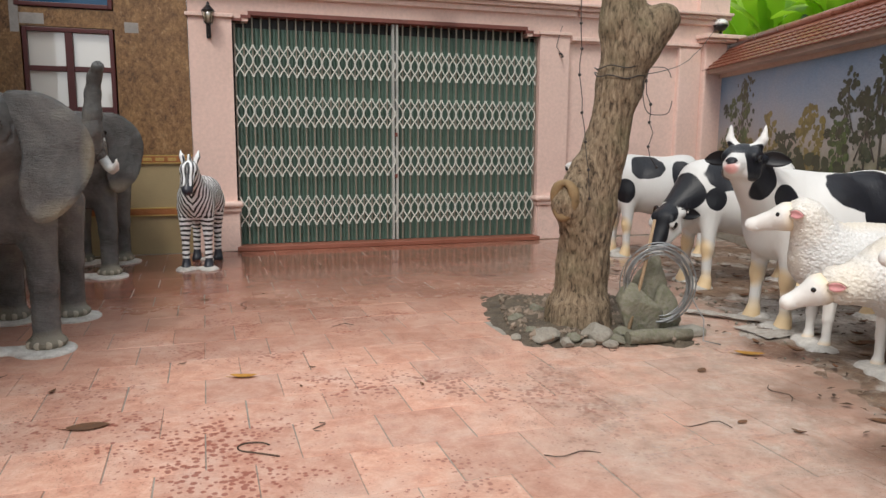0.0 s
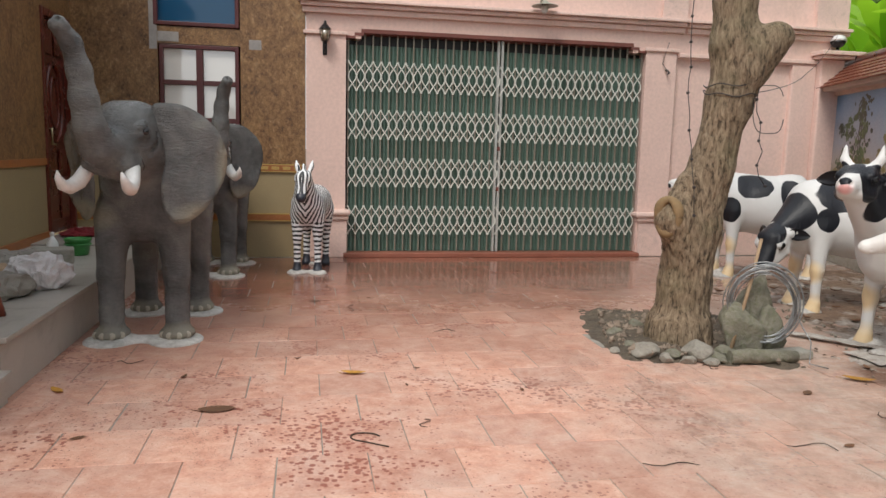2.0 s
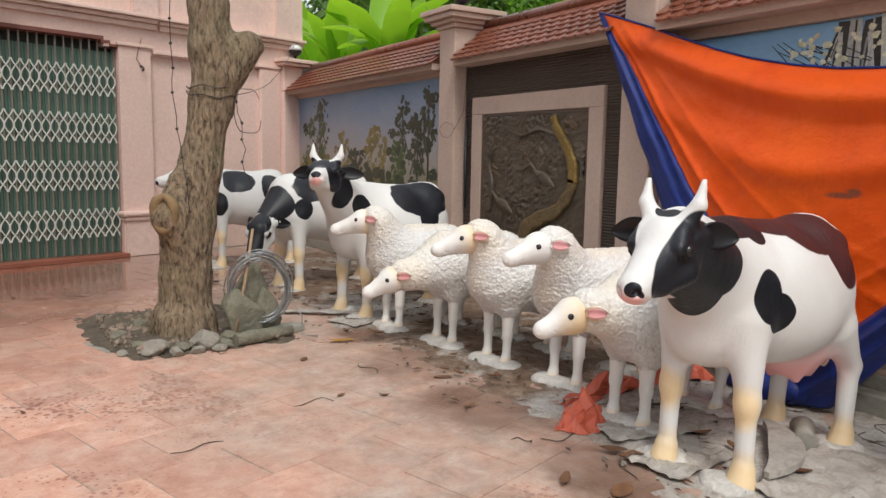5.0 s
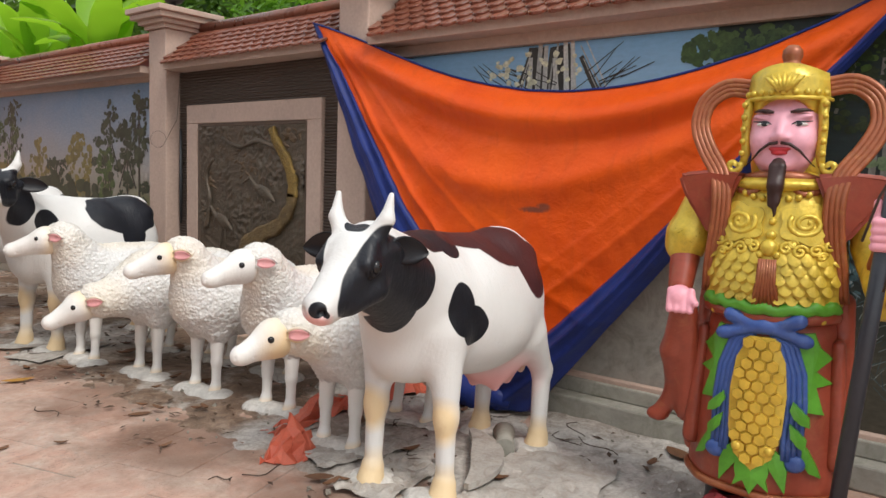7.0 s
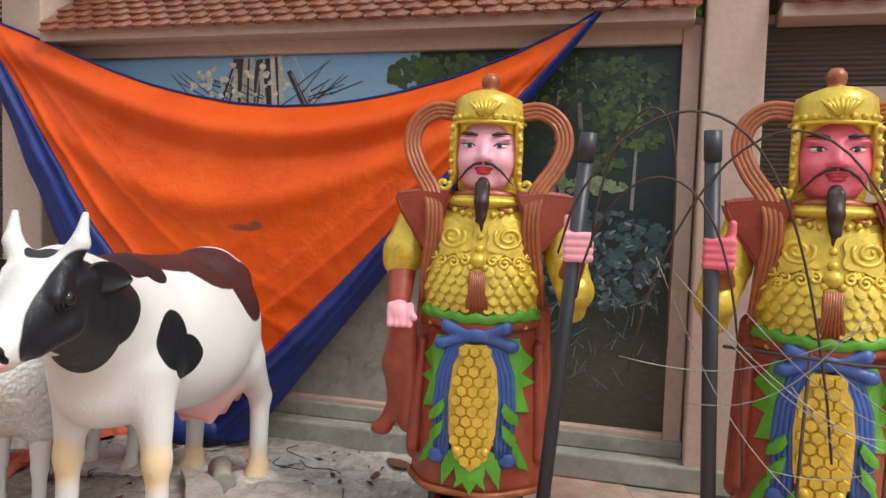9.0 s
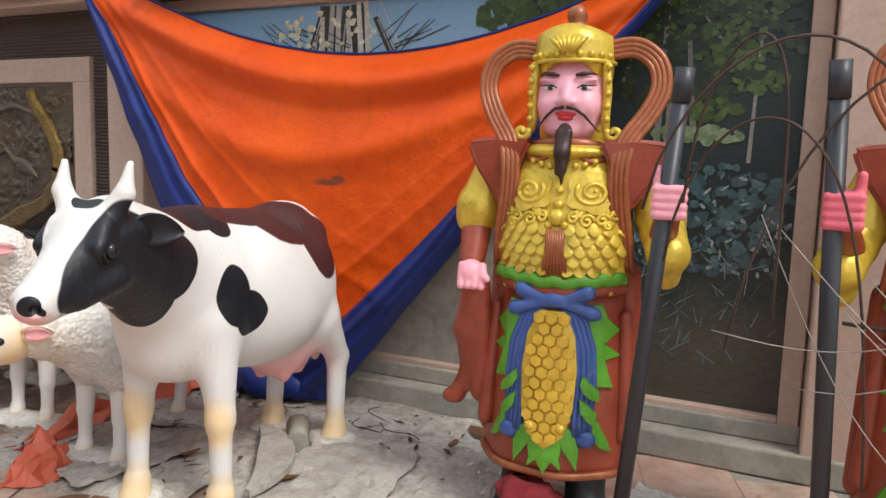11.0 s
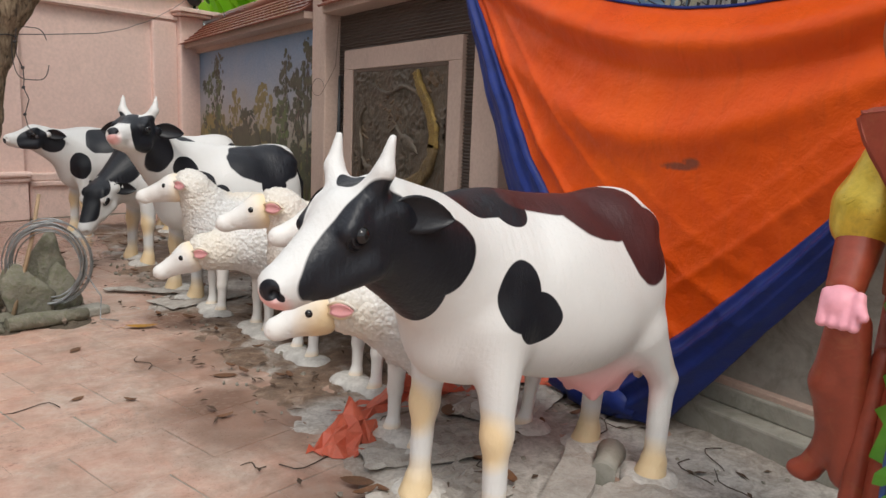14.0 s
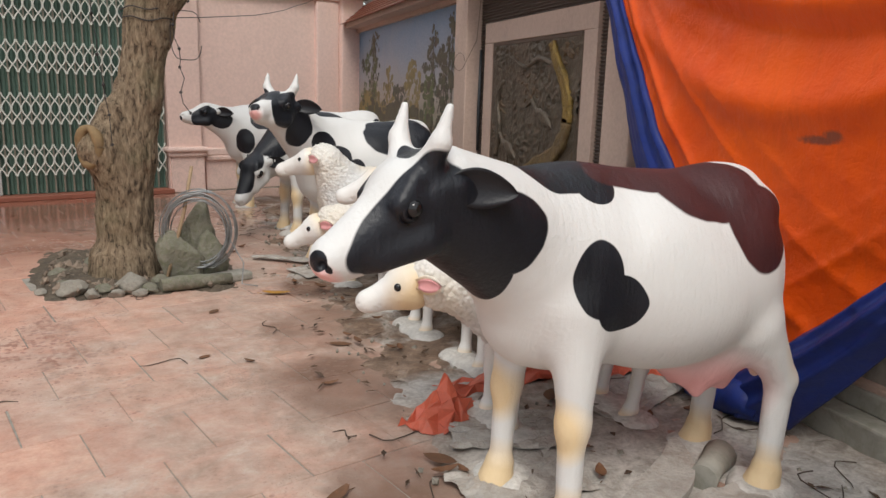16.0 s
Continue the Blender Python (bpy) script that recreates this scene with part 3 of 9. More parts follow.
# things on the porch
CLOTHRED = surface("dark_red_cloth", (0.20, 0.015, 0.02), 0.9, coarse=10, fine=120, vary=0.3, bumpy=0.5)
BUCKET = surface("green_plastic", (0.05, 0.26, 0.06), 0.4, coarse=6, vary=0.15, bumpy=0.03)
SACK = surface("white_woven_sack", (0.66, 0.65, 0.66), 0.7, coarse=5, fine=90, vary=0.15, bumpy=0.3, dirt=(0.5, 0.12, 0.12), dirt_amount=0.12)
GREYCLOTH = surface("dusty_grey_cloth", (0.27, 0.25, 0.22), 0.9, coarse=6, fine=80, vary=0.35, bumpy=0.5)
TANCLOTH = surface("tan_paper_sack", (0.40, 0.28, 0.18), 0.85, coarse=6, fine=60, vary=0.3, bumpy=0.4)
WHITEPL = surface("white_plastic", (0.74, 0.74, 0.72), 0.35, coarse=5, vary=0.06, bumpy=0.02)
BRICKC = surface("dull_stool_red", (0.22, 0.055, 0.03), 0.5, coarse=5, vary=0.25)


def rumple(c, r, seed, h=0.02, n=9, squash=0.6):
    """A crumpled soft heap resting at z = 0."""
    rg = random.Random(seed)
    prims = [ell((0, 0, r[2] * 0.5), (r[0], r[1], r[2] * 0.6), k=0.03)]
    for _ in range(n):
        a = rg.uniform(0, 6.28)
        q = rg.uniform(0.3, 0.95)
        prims.append(ell((r[0] * q * math.cos(a), r[1] * q * math.sin(a), rg.uniform(0.15, 0.75) * r[2]), (rg.uniform(0.2, 0.45) * r[0], rg.uniform(0.05, 0.2) * r[1], rg.uniform(0.3, 0.7) * r[2]), (rg.uniform(-50, 50), rg.uniform(-40, 40), rg.uniform(0, 180)), k=0.012))
    V, Q = solid(prims, h)
    off = Vector((seed * 7.3, seed * 3.1, seed * 5.7))
    for i, p in enumerate(V):
        w = Vector(p)
        f = 0.5 - 1.6 * abs(noise.noise(w * 9 + off)) + 0.35 * (0.5 - 1.6 * abs(noise.noise(w * 21 + off)))
        V[i] = w + Vector((w.x, w.y, w.z - r[2] * 0.4)).normalized() * 0.055 * f
    V[:, 2] = np.maximum(V[:, 2], 0.0)
    return V, Q


def heap(name, label, category, r, mat, at, seed, **kw):
    V, Q = rumple((0, 0, 0), r, seed, **kw)
    me = mesh_parts(name, [(V, Q, 0, False)], [mat])
    ob = new(name, me)
    ob.matrix_basis = at
    return tagged(ob, label, category)


PZ = 0.341
heap("plastic_sack", "crumpled white woven sack with red print", "sack", (0.19, 0.15, 0.20), SACK, on_gate(-2.25, -3.70, PZ), 3, h=0.012, n=16)
heap("cement_bag", "slumped dusty grey cement bag on the porch", "sack", (0.24, 0.20, 0.13), GREYCLOTH, on_gate(-2.45, -4.02, PZ, 20), 4, h=0.015)
heap("rag", "crumpled dusty grey rag on the porch", "cloth", (0.26, 0.22, 0.14), GREYCLOTH, on_gate(-2.72, -3.10, PZ), 5, h=0.015)
heap("paper_bag", "torn tan paper bag among the rags", "bag", (0.16, 0.13, 0.12), TANCLOTH, on_gate(-2.62, -3.62, PZ, 30), 6, h=0.012)
heap("door_mat", "folded dark red cloth mat before the door", "mat", (0.33, 0.22, 0.05), CLOTHRED, on_gate(-2.76, -0.75, 0.36, 80), 7, h=0.015)
bm = boxes((-0.16, 0.16, -0.11, 0.11, 0, 0.12), bevel=0.015)
thing("concrete_block", bm, CEMENT, "dusty concrete block lying on the porch", "block", at=on_gate(-2.52, -2.60, PZ, 15))
bm = lathe(bmesh.new(), [(0.075, 0.0), (0.085, 0.01), (0.105, 0.13), (0.112, 0.135), (0.112, 0.15), (0.098, 0.15), (0.085, 0.03), (0.02, 0.02)], 28)
bk = thing("plastic_bucket", bm, BUCKET, "small green plastic bucket on the porch", "bucket", at=on_gate(-2.45, -2.15, PZ))
part("bucket_rim", tube(bmesh.new(), [(0.108 * math.cos(a), 0.108 * math.sin(a), 0.10) for a in (2 * math.pi * k / 28 for k in range(29))], 0.006, 6, cap=False), BUCKET, bk)
bm = lathe(bmesh.new(), [(0.045, 0), (0.048, 0.01), (0.048, 0.09), (0.03, 0.125), (0.017, 0.14), (0.017, 0.165), (0.019, 0.166), (0.019, 0.185), (0.004, 0.187)], 20)
thing("plastic_bottle", bm, WHITEPL, "white plastic bottle on the concrete block", "bottle", at=on_gate(-2.70, -2.02, PZ))
st = thing("low_stool", None, None, "low dull red plastic stool on the porch", "stool", at=on_gate(-2.30, -4.72, PZ, 8))
part("seat", boxes((-0.15, 0.15, -0.13, 0.13, 0.17, 0.20), bevel=0.01), BRICKC, st)
for sx in (-1, 1):
    for sy in (-1, 1):
        part("leg", tube(bmesh.new(), [(sx * 0.15, sy * 0.13, 0), (sx * 0.12, sy * 0.10, 0.17)], [0.022, 0.018], 4), BRICKC, st)
bm = lathe(bmesh.new(), [(0.10, 0), (0.115, 0.02), (0.135, 0.26), (0.14, 0.27), (0.14, 0.29), (0.125, 0.29), (0.115, 0.05), (0.02, 0.04)], 32)
thing("white_pail", bm, WHITEPL, "tall white plastic pail standing on the stool", "pail", at=on_gate(-2.30, -4.72, PZ + 0.201))

# ---- roof of tiles on the yard wall ----
ROOFT = surface("weathered_red_roof_tile", (0.24, 0.080, 0.048), 0.30, coarse=6, fine=35, vary=0.35, bumpy=0.25, dirt=(0.10, 0.10, 0.045), dirt_amount=0.35, piece=True, spec=0.6)
tw, te = 0.125, 0.085
tb = bmesh.new()
outl = [(-tw / 2 + 0.003, 0.16), (-tw / 2 + 0.003, 0.045), (-tw * 0.32, 0.018), (0, 0.0), (tw * 0.32, 0.018), (tw / 2 - 0.003, 0.045), (tw / 2 - 0.003, 0.16)]
bot = [tb.verts.new((y, x, -0.012 + 0.018 * (1 - x / 0.16))) for y, x in outl]
top = [tb.verts.new((y, x, 0.002 + 0.018 * (1 - x / 0.16) + (0.010 if abs(y) < 0.03 else 0))) for y, x in outl]
tb.faces.new(top)
tb.faces.new(bot[::-1])
for k in range(7):
    tb.faces.new((bot[k], bot[(k + 1) % 7], top[(k + 1) % 7], top[k]))
RT = mesh_from("roof_tile", tb, ROOFT)
slope = math.atan2(0.34, 0.42)
for y0, y1 in ((6.61, 11.2), (4.06, 6.22), (-0.04, 3.65), (-3.9, -0.41)):
    roof = thing("roof", boxes((7.27, 7.52, y0, y1, 2.235, 2.30), bevel=0.006), TAN, "small lean-to roof of rounded red tiles capping the yard wall", "roof", kind="structure")
    sb = bmesh.new()
    prism(sb, [(7.25, 2.30), (7.67, 2.64), (7.95, 2.40), (7.95, 2.30)], y0, y1)
    part("roof_bed", sb, RUST, roof)
    part("ridge", tube(bmesh.new(), [(7.68, y0, 2.665), (7.68, y1, 2.665)], 0.05, 10), ROOFT, roof, "half-round ridge tiles")
    n = int((y1 - y0) / tw)
    for r in range(6):
        for k in range(n):
            yy = y0 + (y1 - y0) * (k + 0.5 + (0.25 if r % 2 else -0.25) * 0.9) / n
            m = Matrix.Translation((7.205 + r * te * math.cos(slope), yy, 2.264 + r * te * math.sin(slope))) @ Matrix.Rotation(-slope, 4, 'Y') @ pose(0, 0, 0, 0, 0, -90)
            piece("roof_tile", RT, roof, m)

# ---- bronze relief panels ----
BRONZE = surface("dark_bronze_relief", (0.115, 0.092, 0.068), 0.40, metal=0.35, coarse=7, fine=40, vary=0.4, bumpy=0.6, depth=0.012, dirt=(0.17, 0.085, 0.04), dirt_amount=0.35)
GOLDBR = surface("gilt_bronze", (0.29, 0.19, 0.05), 0.4, metal=0.5, coarse=9, fine=60, vary=0.5, bumpy=0.9, depth=0.014, dirt=(0.10, 0.06, 0.025), dirt_amount=0.5)
OLDGILT = surface("worn_gilt_bronze", (0.21, 0.145, 0.065), 0.45, metal=0.4, coarse=9, fine=60, vary=0.5, bumpy=0.9, depth=0.014, dirt=(0.08, 0.05, 0.03), dirt_amount=0.5)
RUSTBR = surface("reddish_bronze_foliage", (0.125, 0.080, 0.045), 0.5, metal=0.2, coarse=9, fine=50, vary=0.45, bumpy=0.6, depth=0.01)
DARKEDGE = surface("brown_inner_edge", (0.10, 0.065, 0.045), 0.5, coarse=5, vary=0.2)


def relief(y0, y1, z0, z1, label):
    """Outer size; a tan frame, a dark inner edge and a cast panel with a bent tree and two wading birds as plain raised shapes."""
    r = thing("relief_panel", None, None, label, "relief")
    fx = MX - 0.050
    for c0, c1, e0, e1 in ((y0, y1, z1 - 0.165, z1), (y0, y1, z0, z0 + 0.165), (y0, y0 + 0.165, z0 + 0.165, z1 - 0.165), (y1 - 0.165, y1, z0 + 0.165, z1 - 0.165)):
        part("frame_side", boxes((fx - 0.012, MX + 0.01, c0, c1, e0, e1), bevel=0.006), TAN, r)
    i0, i1, j0, j1 = y0 + 0.166, y1 - 0.166, z0 + 0.166, z1 - 0.166
    part("inner_edge", frame_bm(i0, i1, j0, j1, 0.03, fx - 0.004, MX), DARKEDGE, r)
    a0, a1, b0, b1 = i0 + 0.03, i1 - 0.03, j0 + 0.03, j1 - 0.03
    W2, H2 = a1 - a0, b1 - b0
    X0 = MX - 0.040
    P = lambda s, t, d=0.0: (X0 - d, a1 - s * W2, b0 + t * H2)
    off = Vector((y0 * 3.1, 0, 0))
    nu, nv = 130, 120
    V, F = [], []
    for j in range(nv + 1):
        for i in range(nu + 1):
            u, t = i / nu, j / nv
            q = Vector((u * W2, t * H2, 0)) + off
            leafy = max(0.0, noise.noise(q * 3.0 + Vector((0, 0, 7))) + 0.25 + 0.5 * (t - 0.45))
            ridge = 1 - 2.2 * abs(noise.noise(q * 15)) + 0.6 * (1 - 2.2 * abs(noise.noise(q * 34)))
            flow = 1 - 2.5 * abs(noise.noise(Vector((u * 5, t * 16 + 2 * math.sin(4 * u), 4)) + off))
            V.append(P(u, t, 0.003 + 0.020 * min(1, leafy) * max(0, ridge) + 0.006 * max(0, flow) * (1 - min(1, leafy))))
    for j in range(nv):
        for i in range(nu):
            k = j * (nu + 1) + i
            F.append((k, k + nu + 1, k + nu + 2, k + 1))
    o = new("panel_ground", mesh_parts("panel_ground", [(V, F, 0, True)], [BRONZE]))
    o.parent = r

    def limb(name, ctl, radii, mat, lab):
        bm = bmesh.new()
        pts, rad = [], []
        for k in range(len(ctl) - 1):
            for f in range(6):
                t = f / 6
                c = [Vector((*ctl[min(len(ctl) - 1, max(0, k + m))], 0)) for m in (-1, 0, 1, 2)]
                w = 0.5 * (2 * c[1] + (c[2] - c[0]) * t + (2 * c[0] - 5 * c[1] + 4 * c[2] - c[3]) * t * t + (3 * c[1] - c[0] - 3 * c[2] + c[3]) * t ** 3)
                pts.append(P(w.x, w.y, 0.012))
                rad.append((radii[k] + (radii[k + 1] - radii[k]) * t) * (1 + 0.10 * math.sin(7 * (k + t))))
        tube(bm, pts, rad, 14)
        for v in bm.verts:
            w = v.co + Vector((-0.010 * (1 - abs(noise.noise(v.co * 30)) * 2.4), 0, 0.006 * noise.noise(v.co * 22)))
            v.co = Vector((max(w.x, X0 - 0.040), w.y, w.z))
        part(name, bm, mat, r, lab)

    limb("cast_tree", [(0.44, -0.01), (0.47, 0.13), (0.50, 0.22), (0.64, 0.30), (0.78, 0.36), (0.88, 0.47), (0.91, 0.58)], [0.085, 0.080, 0.075, 0.068, 0.060, 0.054, 0.05], OLDGILT, "worn gilt bent tree trunk in relief")
    limb("cast_tree_top", [(0.91, 0.55), (0.905, 0.66), (0.85, 0.78), (0.76, 0.90), (0.72, 0.99)], [0.052, 0.050, 0.045, 0.040, 0.036], GOLDBR, "gilded upper trunk in relief")
    limb("cast_branch", [(0.80, 0.84), (0.60, 0.90), (0.42, 0.86), (0.22, 0.93)], [0.024, 0.02, 0.016, 0.01], BRONZE, "")
    limb("cast_branch", [(0.08, 0.30), (0.12, 0.50), (0.08, 0.66), (0.16, 0.80)], [0.024, 0.02, 0.016, 0.01], BRONZE, "")
    rg = random.Random(int(y0 * 10) + 50)
    fol = []
    for s0, t0, w in ((0.25, 0.86, 0.2), (0.5, 0.74, 0.12), (0.14, 0.62, 0.12), (0.86, 0.93, 0.10), (0.1, 0.42, 0.1), (0.78, 0.10, 0.14), (0.18, 0.08, 0.12)):
        for _ in range(26):
            fol.append(ell(P(min(0.97, max(0.03, s0 + rg.gauss(0, w * 0.5))), min(0.97, max(0.03, t0 + rg.gauss(0, w * 0.35))), 0.002), (0.016, rg.uniform(.016, .045), rg.uniform(.007, .014)), (rg.uniform(-50, 50), 0, 0), k=0.01))
    V, Q = solid(fol, 0.0095)
    o = new("cast_foliage", mesh_parts("cast_foliage", [(V, Q, 0, True)], [RUSTBR]))
    o.parent = r
    for s0, t0 in ((0.64, 0.57), (0.24, 0.36)):
        bd = [ell(P(s0, t0, .012), (0.02, 0.11, 0.055), (20, 0, 0), k=0.02), ell(P(s0 + 0.07, t0 - 0.03, .012), (0.016, 0.07, 0.022), (40, 0, 0), k=0.02), cone(P(s0 - 0.05, t0 + 0.02, .012), P(s0 - 0.12, t0 + 0.09, .014), 0.022, 0.014, k=0.02), cone(P(s0 - 0.12, t0 + 0.09, .014), P(s0 - 0.20, t0 + 0.05, .014), 0.016, 0.006, k=0.01),
              cone(P(s0 + 0.01, t0 - 0.03, .010), P(s0 - 0.03, t0 - 0.20, .010), 0.010, 0.007, k=0.01), cone(P(s0 + 0.03, t0 - 0.03, .010), P(s0 + 0.03, t0 - 0.19, .010), 0.010, 0.007, k=0.01)]
        V, Q = solid(bd, 0.008)
        o = new("cast_bird", mesh_parts("cast_bird", [(V, Q, 0, True)], [BRONZE]))
        o.parent = r
    return r


relief(4.285, 6.105, 0.26, 1.93, "tan-framed bronze relief of a bent tree and birds")
relief(-2.55, -0.72, 0.26, 1.95, "tan-framed bronze relief beyond the guardian statues")

# ---- tarpaulin ----
def tarp_mat():
    """Woven plastic sheet: faded streaks down the cloth, fine crinkle, one dark smear."""
    m, nt, bsdf = node_mat("orange_tarpaulin")
    v = coords(nt)
    a, b = noise_tex(nt, v, 1.6, 5, 0.6, 0.5), noise_tex(nt, coords(nt, (8, 14, 3)), 1.0, 6, 0.7, 0.6)
    c = noise_tex(nt, v, 45, 4, 0.65)
    col = ramp(nt, a, [(0.3, (0.62, 0.062, 0.002)), (0.7, (0.78, 0.105, 0.003))])
    col = mix(nt, ramp(nt, b, [(0.52, (0, 0, 0)), (0.78, (0.55,) * 3)]), col, (0.50, 0.065, 0.006))
    col = mix(nt, ramp(nt, noise_tex(nt, v, 7, 7, 0.75, 0.8), [(0.62, (0, 0, 0)), (0.9, (0.22,) * 3)]), col, (0.78, 0.22, 0.05))
    smear = blobs(nt, v, [((7.2, 2.19, 1.19), (0.5, 0.085, 0.016)), ((7.2, 2.13, 1.205), (0.5, 0.04, 0.022))], 1.1, c, 0.3)
    col = mix(nt, math_node(nt, 'MULTIPLY', smear, 0.75), col, (0.10, 0.055, 0.04))
    nt.links.new(col, bsdf.inputs["Base Color"])
    nt.links.new(ramp(nt, b, [(0.3, (0.36,) * 3), (0.7, (0.52,) * 3)]), bsdf.inputs["Roughness"])
    bsdf.inputs["Specular IOR Level"].default_value = 0.28
    bump(nt, bsdf, math_node(nt, 'ADD', math_node(nt, 'MULTIPLY', c, 0.5), noise_tex(nt, v, 9, 5, 0.65, 0.8)), 0.35, 0.02)
    return m


TARPO = tarp_mat()
TARPB = surface("blue_tarpaulin", (0.014, 0.030, 0.17), 0.45, spec=0.25, coarse=5.0, fine=26, vary=0.35, bumpy=0.35, depth=0.008, dirt=(0.05, 0.05, 0.09), dirt_amount=0.25)


def tarpaulin():
    NS, NT = 220, 150
    L, R = Vector((0, 4.20, 2.43)), Vector((0, 0.37, 2.30))
    BL, BR = Vector((0, 2.78, 0.04)), Vector((0, 2.16, 0.04))
    grid = []
    NL, NRR = 24, 56
    for j in range(NT + 1):
        t = j / NT
        row = []
        wid = (1 - t) * 3.85 + t * 0.62
        sl, sr = min(0.46, (0.05 + 0.74 * t) / wid), 1 - min(0.62, (0.03 + 0.43 * t) / wid)
        for i in range(NS + 1):
            if i <= NL:
                s = sl * i / NL
            elif i >= NS - NRR:
                s = sr + (1 - sr) * (i - NS + NRR) / NRR
            else:
                s = sl + (sr - sl) * (i - NL) / (NS - NRR - NL)
            p = L.lerp(R, s)
            p.z -= 0.545 * 4 * s * (1 - s) * (1 - 0.58 * (1 - s) ** 3)          # sagging upper hem
            hem_z = p.z
            p = p.lerp(BL.lerp(BR, s), t)
            p.y += 0.05 * math.sin(math.pi * t) * max(0, 1 - 3.0 * s)
            below = hem_z - p.z
            dL, dR = (p - L).length, (p - R).length
            uL, uR = (s - sl) * wid / (0.05 + 0.10 * dL), (sr - s) * wid / (0.05 + 0.09 * dR)
            pin = min(1, dL * 2.2) * min(1, dR * 2.2)
            f = 0.026 * (1 - abs(math.sin(math.pi * (uL + 0.25 * math.sin(1.7 * uL + 2 * t))))) ** 1.7 * math.exp(-(uL / 2.2) ** 2) * pin
            f += 0.018 * (1 - abs(math.sin(math.pi * (uR + 0.2 * math.sin(2 * uR + 3 * t))))) ** 1.7 * math.exp(-(uR / 1.7) ** 2) * pin
            f += 0.085 * (0.5 - 0.5 * math.cos(2 * math.pi * min(1, below / 0.30))) * math.sin(math.pi * s) ** 0.6 * pin
            f += 0.050 * math.exp(-((below - 0.50 - 0.10 * math.sin(5 * s)) / 0.09) ** 2) * math.sin(math.pi * s) * (1 - t)
            f += 0.05 * noise.noise(Vector((p.y * 0.9 + p.z * 0.5, p.z * 1.1, 1.0))) * pin + 0.014 * noise.noise(Vector((p.y * 3 + 2 * p.z, p.z * 3, 4.0))) * pin
            f += 0.0035 * noise.noise(Vector((p.y * 14, p.z * 14, 2.0)))
            if i > NS - NRR:                                        # rolled and creased blue edge
                e = (i - NS + NRR) / NRR
                f += (0.05 + 0.07 * t) * math.sin(math.pi * e) + 0.022 * (1 - abs(math.sin(e * 9 + 1.5 * math.sin(t * 7)))) * (0.4 + t) * math.sin(math.pi * e) ** 0.5
            if i < NL:
                e = i / NL
                f += 0.035 * math.sin(math.pi * e) * min(1, dL * 2) + 0.012 * math.sin(e * 14 + 4 * t) * t
            bow = 0.09 * math.sin(math.pi * t) * math.sin(math.pi * s) + 0.10 * t
            p.x = 7.27 - bow - f
            p.z = max(p.z + (0.006 * noise.noise(Vector((p.y * 5, 3.0, 0))) if j == 0 else 0), 0.03)
            row.append(p)
        grid.append(row)
    V = [p for row in grid for p in row]
    Q, mi = [], []
    W1 = NS + 1
    for j in range(NT):
        for i in range(NS):
            Q.append((j * W1 + i, j * W1 + i + 1, (j + 1) * W1 + i + 1, (j + 1) * W1 + i))
            mi.append(1 if i < NL or i >= NS - NRR else 0)
    orange = [(q, 0) for q, k in zip(Q, mi) if k == 0]
    blue = [(q, 0) for q, k in zip(Q, mi) if k == 1]
    root = thing("tarpaulin", None, None, "orange tarpaulin with blue folded edges hung across the mural", "tarpaulin")
    for nm, fs, mt, lb in (("orange_sheet", orange, TARPO, "bright orange sheet"), ("blue_edge", blue, TARPB, "folded blue underside")):
        use = sorted({i for q, _ in fs for i in q})
        back = {o: n for n, o in enumerate(use)}
        me = mesh_parts(nm, [([tuple(V[i]) for i in use], [[back[i] for i in q] for q, _ in fs], 0, True)], [mt])
        o = new(nm, me)
        o.parent = root
        tagged(o, lb)
        so = o.modifiers.new("thick", 'SOLIDIFY')
        so.thickness = 0.004
    hem = [V[i] + Vector((-0.004, 0, 0.004)) for i in range(0, NS + 1, 2)]
    part("hem", tube(bmesh.new(), hem, 0.007, 6), TARPB, root, "dark blue rolled hem")
    fold = []
    for k in range(8):
        t = k / 7
        fold.append((7.08 - 0.03 * math.sin(k * 2.0), 2.25 + 0.55 * t, 0.09 + 0.03 * math.sin(k * 1.7)))
    tube(bmf := bmesh.new(), fold, [0.04, 0.075, 0.09, 0.08, 0.095, 0.085, 0.07, 0.03], 12, flat=0.8)
    part("gathered_fold", bmf, TARPB, root, "gathered blue folds on the ground")
    cord = tube(bmesh.new(), [(7.26, 0.40, 2.30), (7.22, 0.33, 2.28), (7.22, 0.25, 2.33), (7.26, 0.2, 2.36)], 0.006, 6)
    part("tie_cord", cord, DARK, root, "dark tie cord")


tarpaulin()

# ---- tree in its bed ----
def bark_mat():
    m, nt, bsdf = node_mat("grey_brown_bark")
    v = coords(nt, (1, 1, 0.28))
    w = coords(nt)
    a, b = noise_tex(nt, v, 42, 8, 0.72, 0.5), noise_tex(nt, w, 3, 5, 0.6)
    col = ramp(nt, a, [(0.38, (0.050, 0.034, 0.020)), (0.46, (0.19, 0.135, 0.085)), (0.66, (0.38, 0.29, 0.19))])
    col = mix(nt, ramp(nt, b, [(0.5, (0, 0, 0)), (0.75, (0.5, 0.5, 0.5))]), col, (0.12, 0.115, 0.05))
    nt.links.new(col, bsdf.inputs["Base Color"])
    bsdf.inputs["Roughness"].default_value = 0.85
    bump(nt, bsdf, a, 1.0, 0.02)
    return m


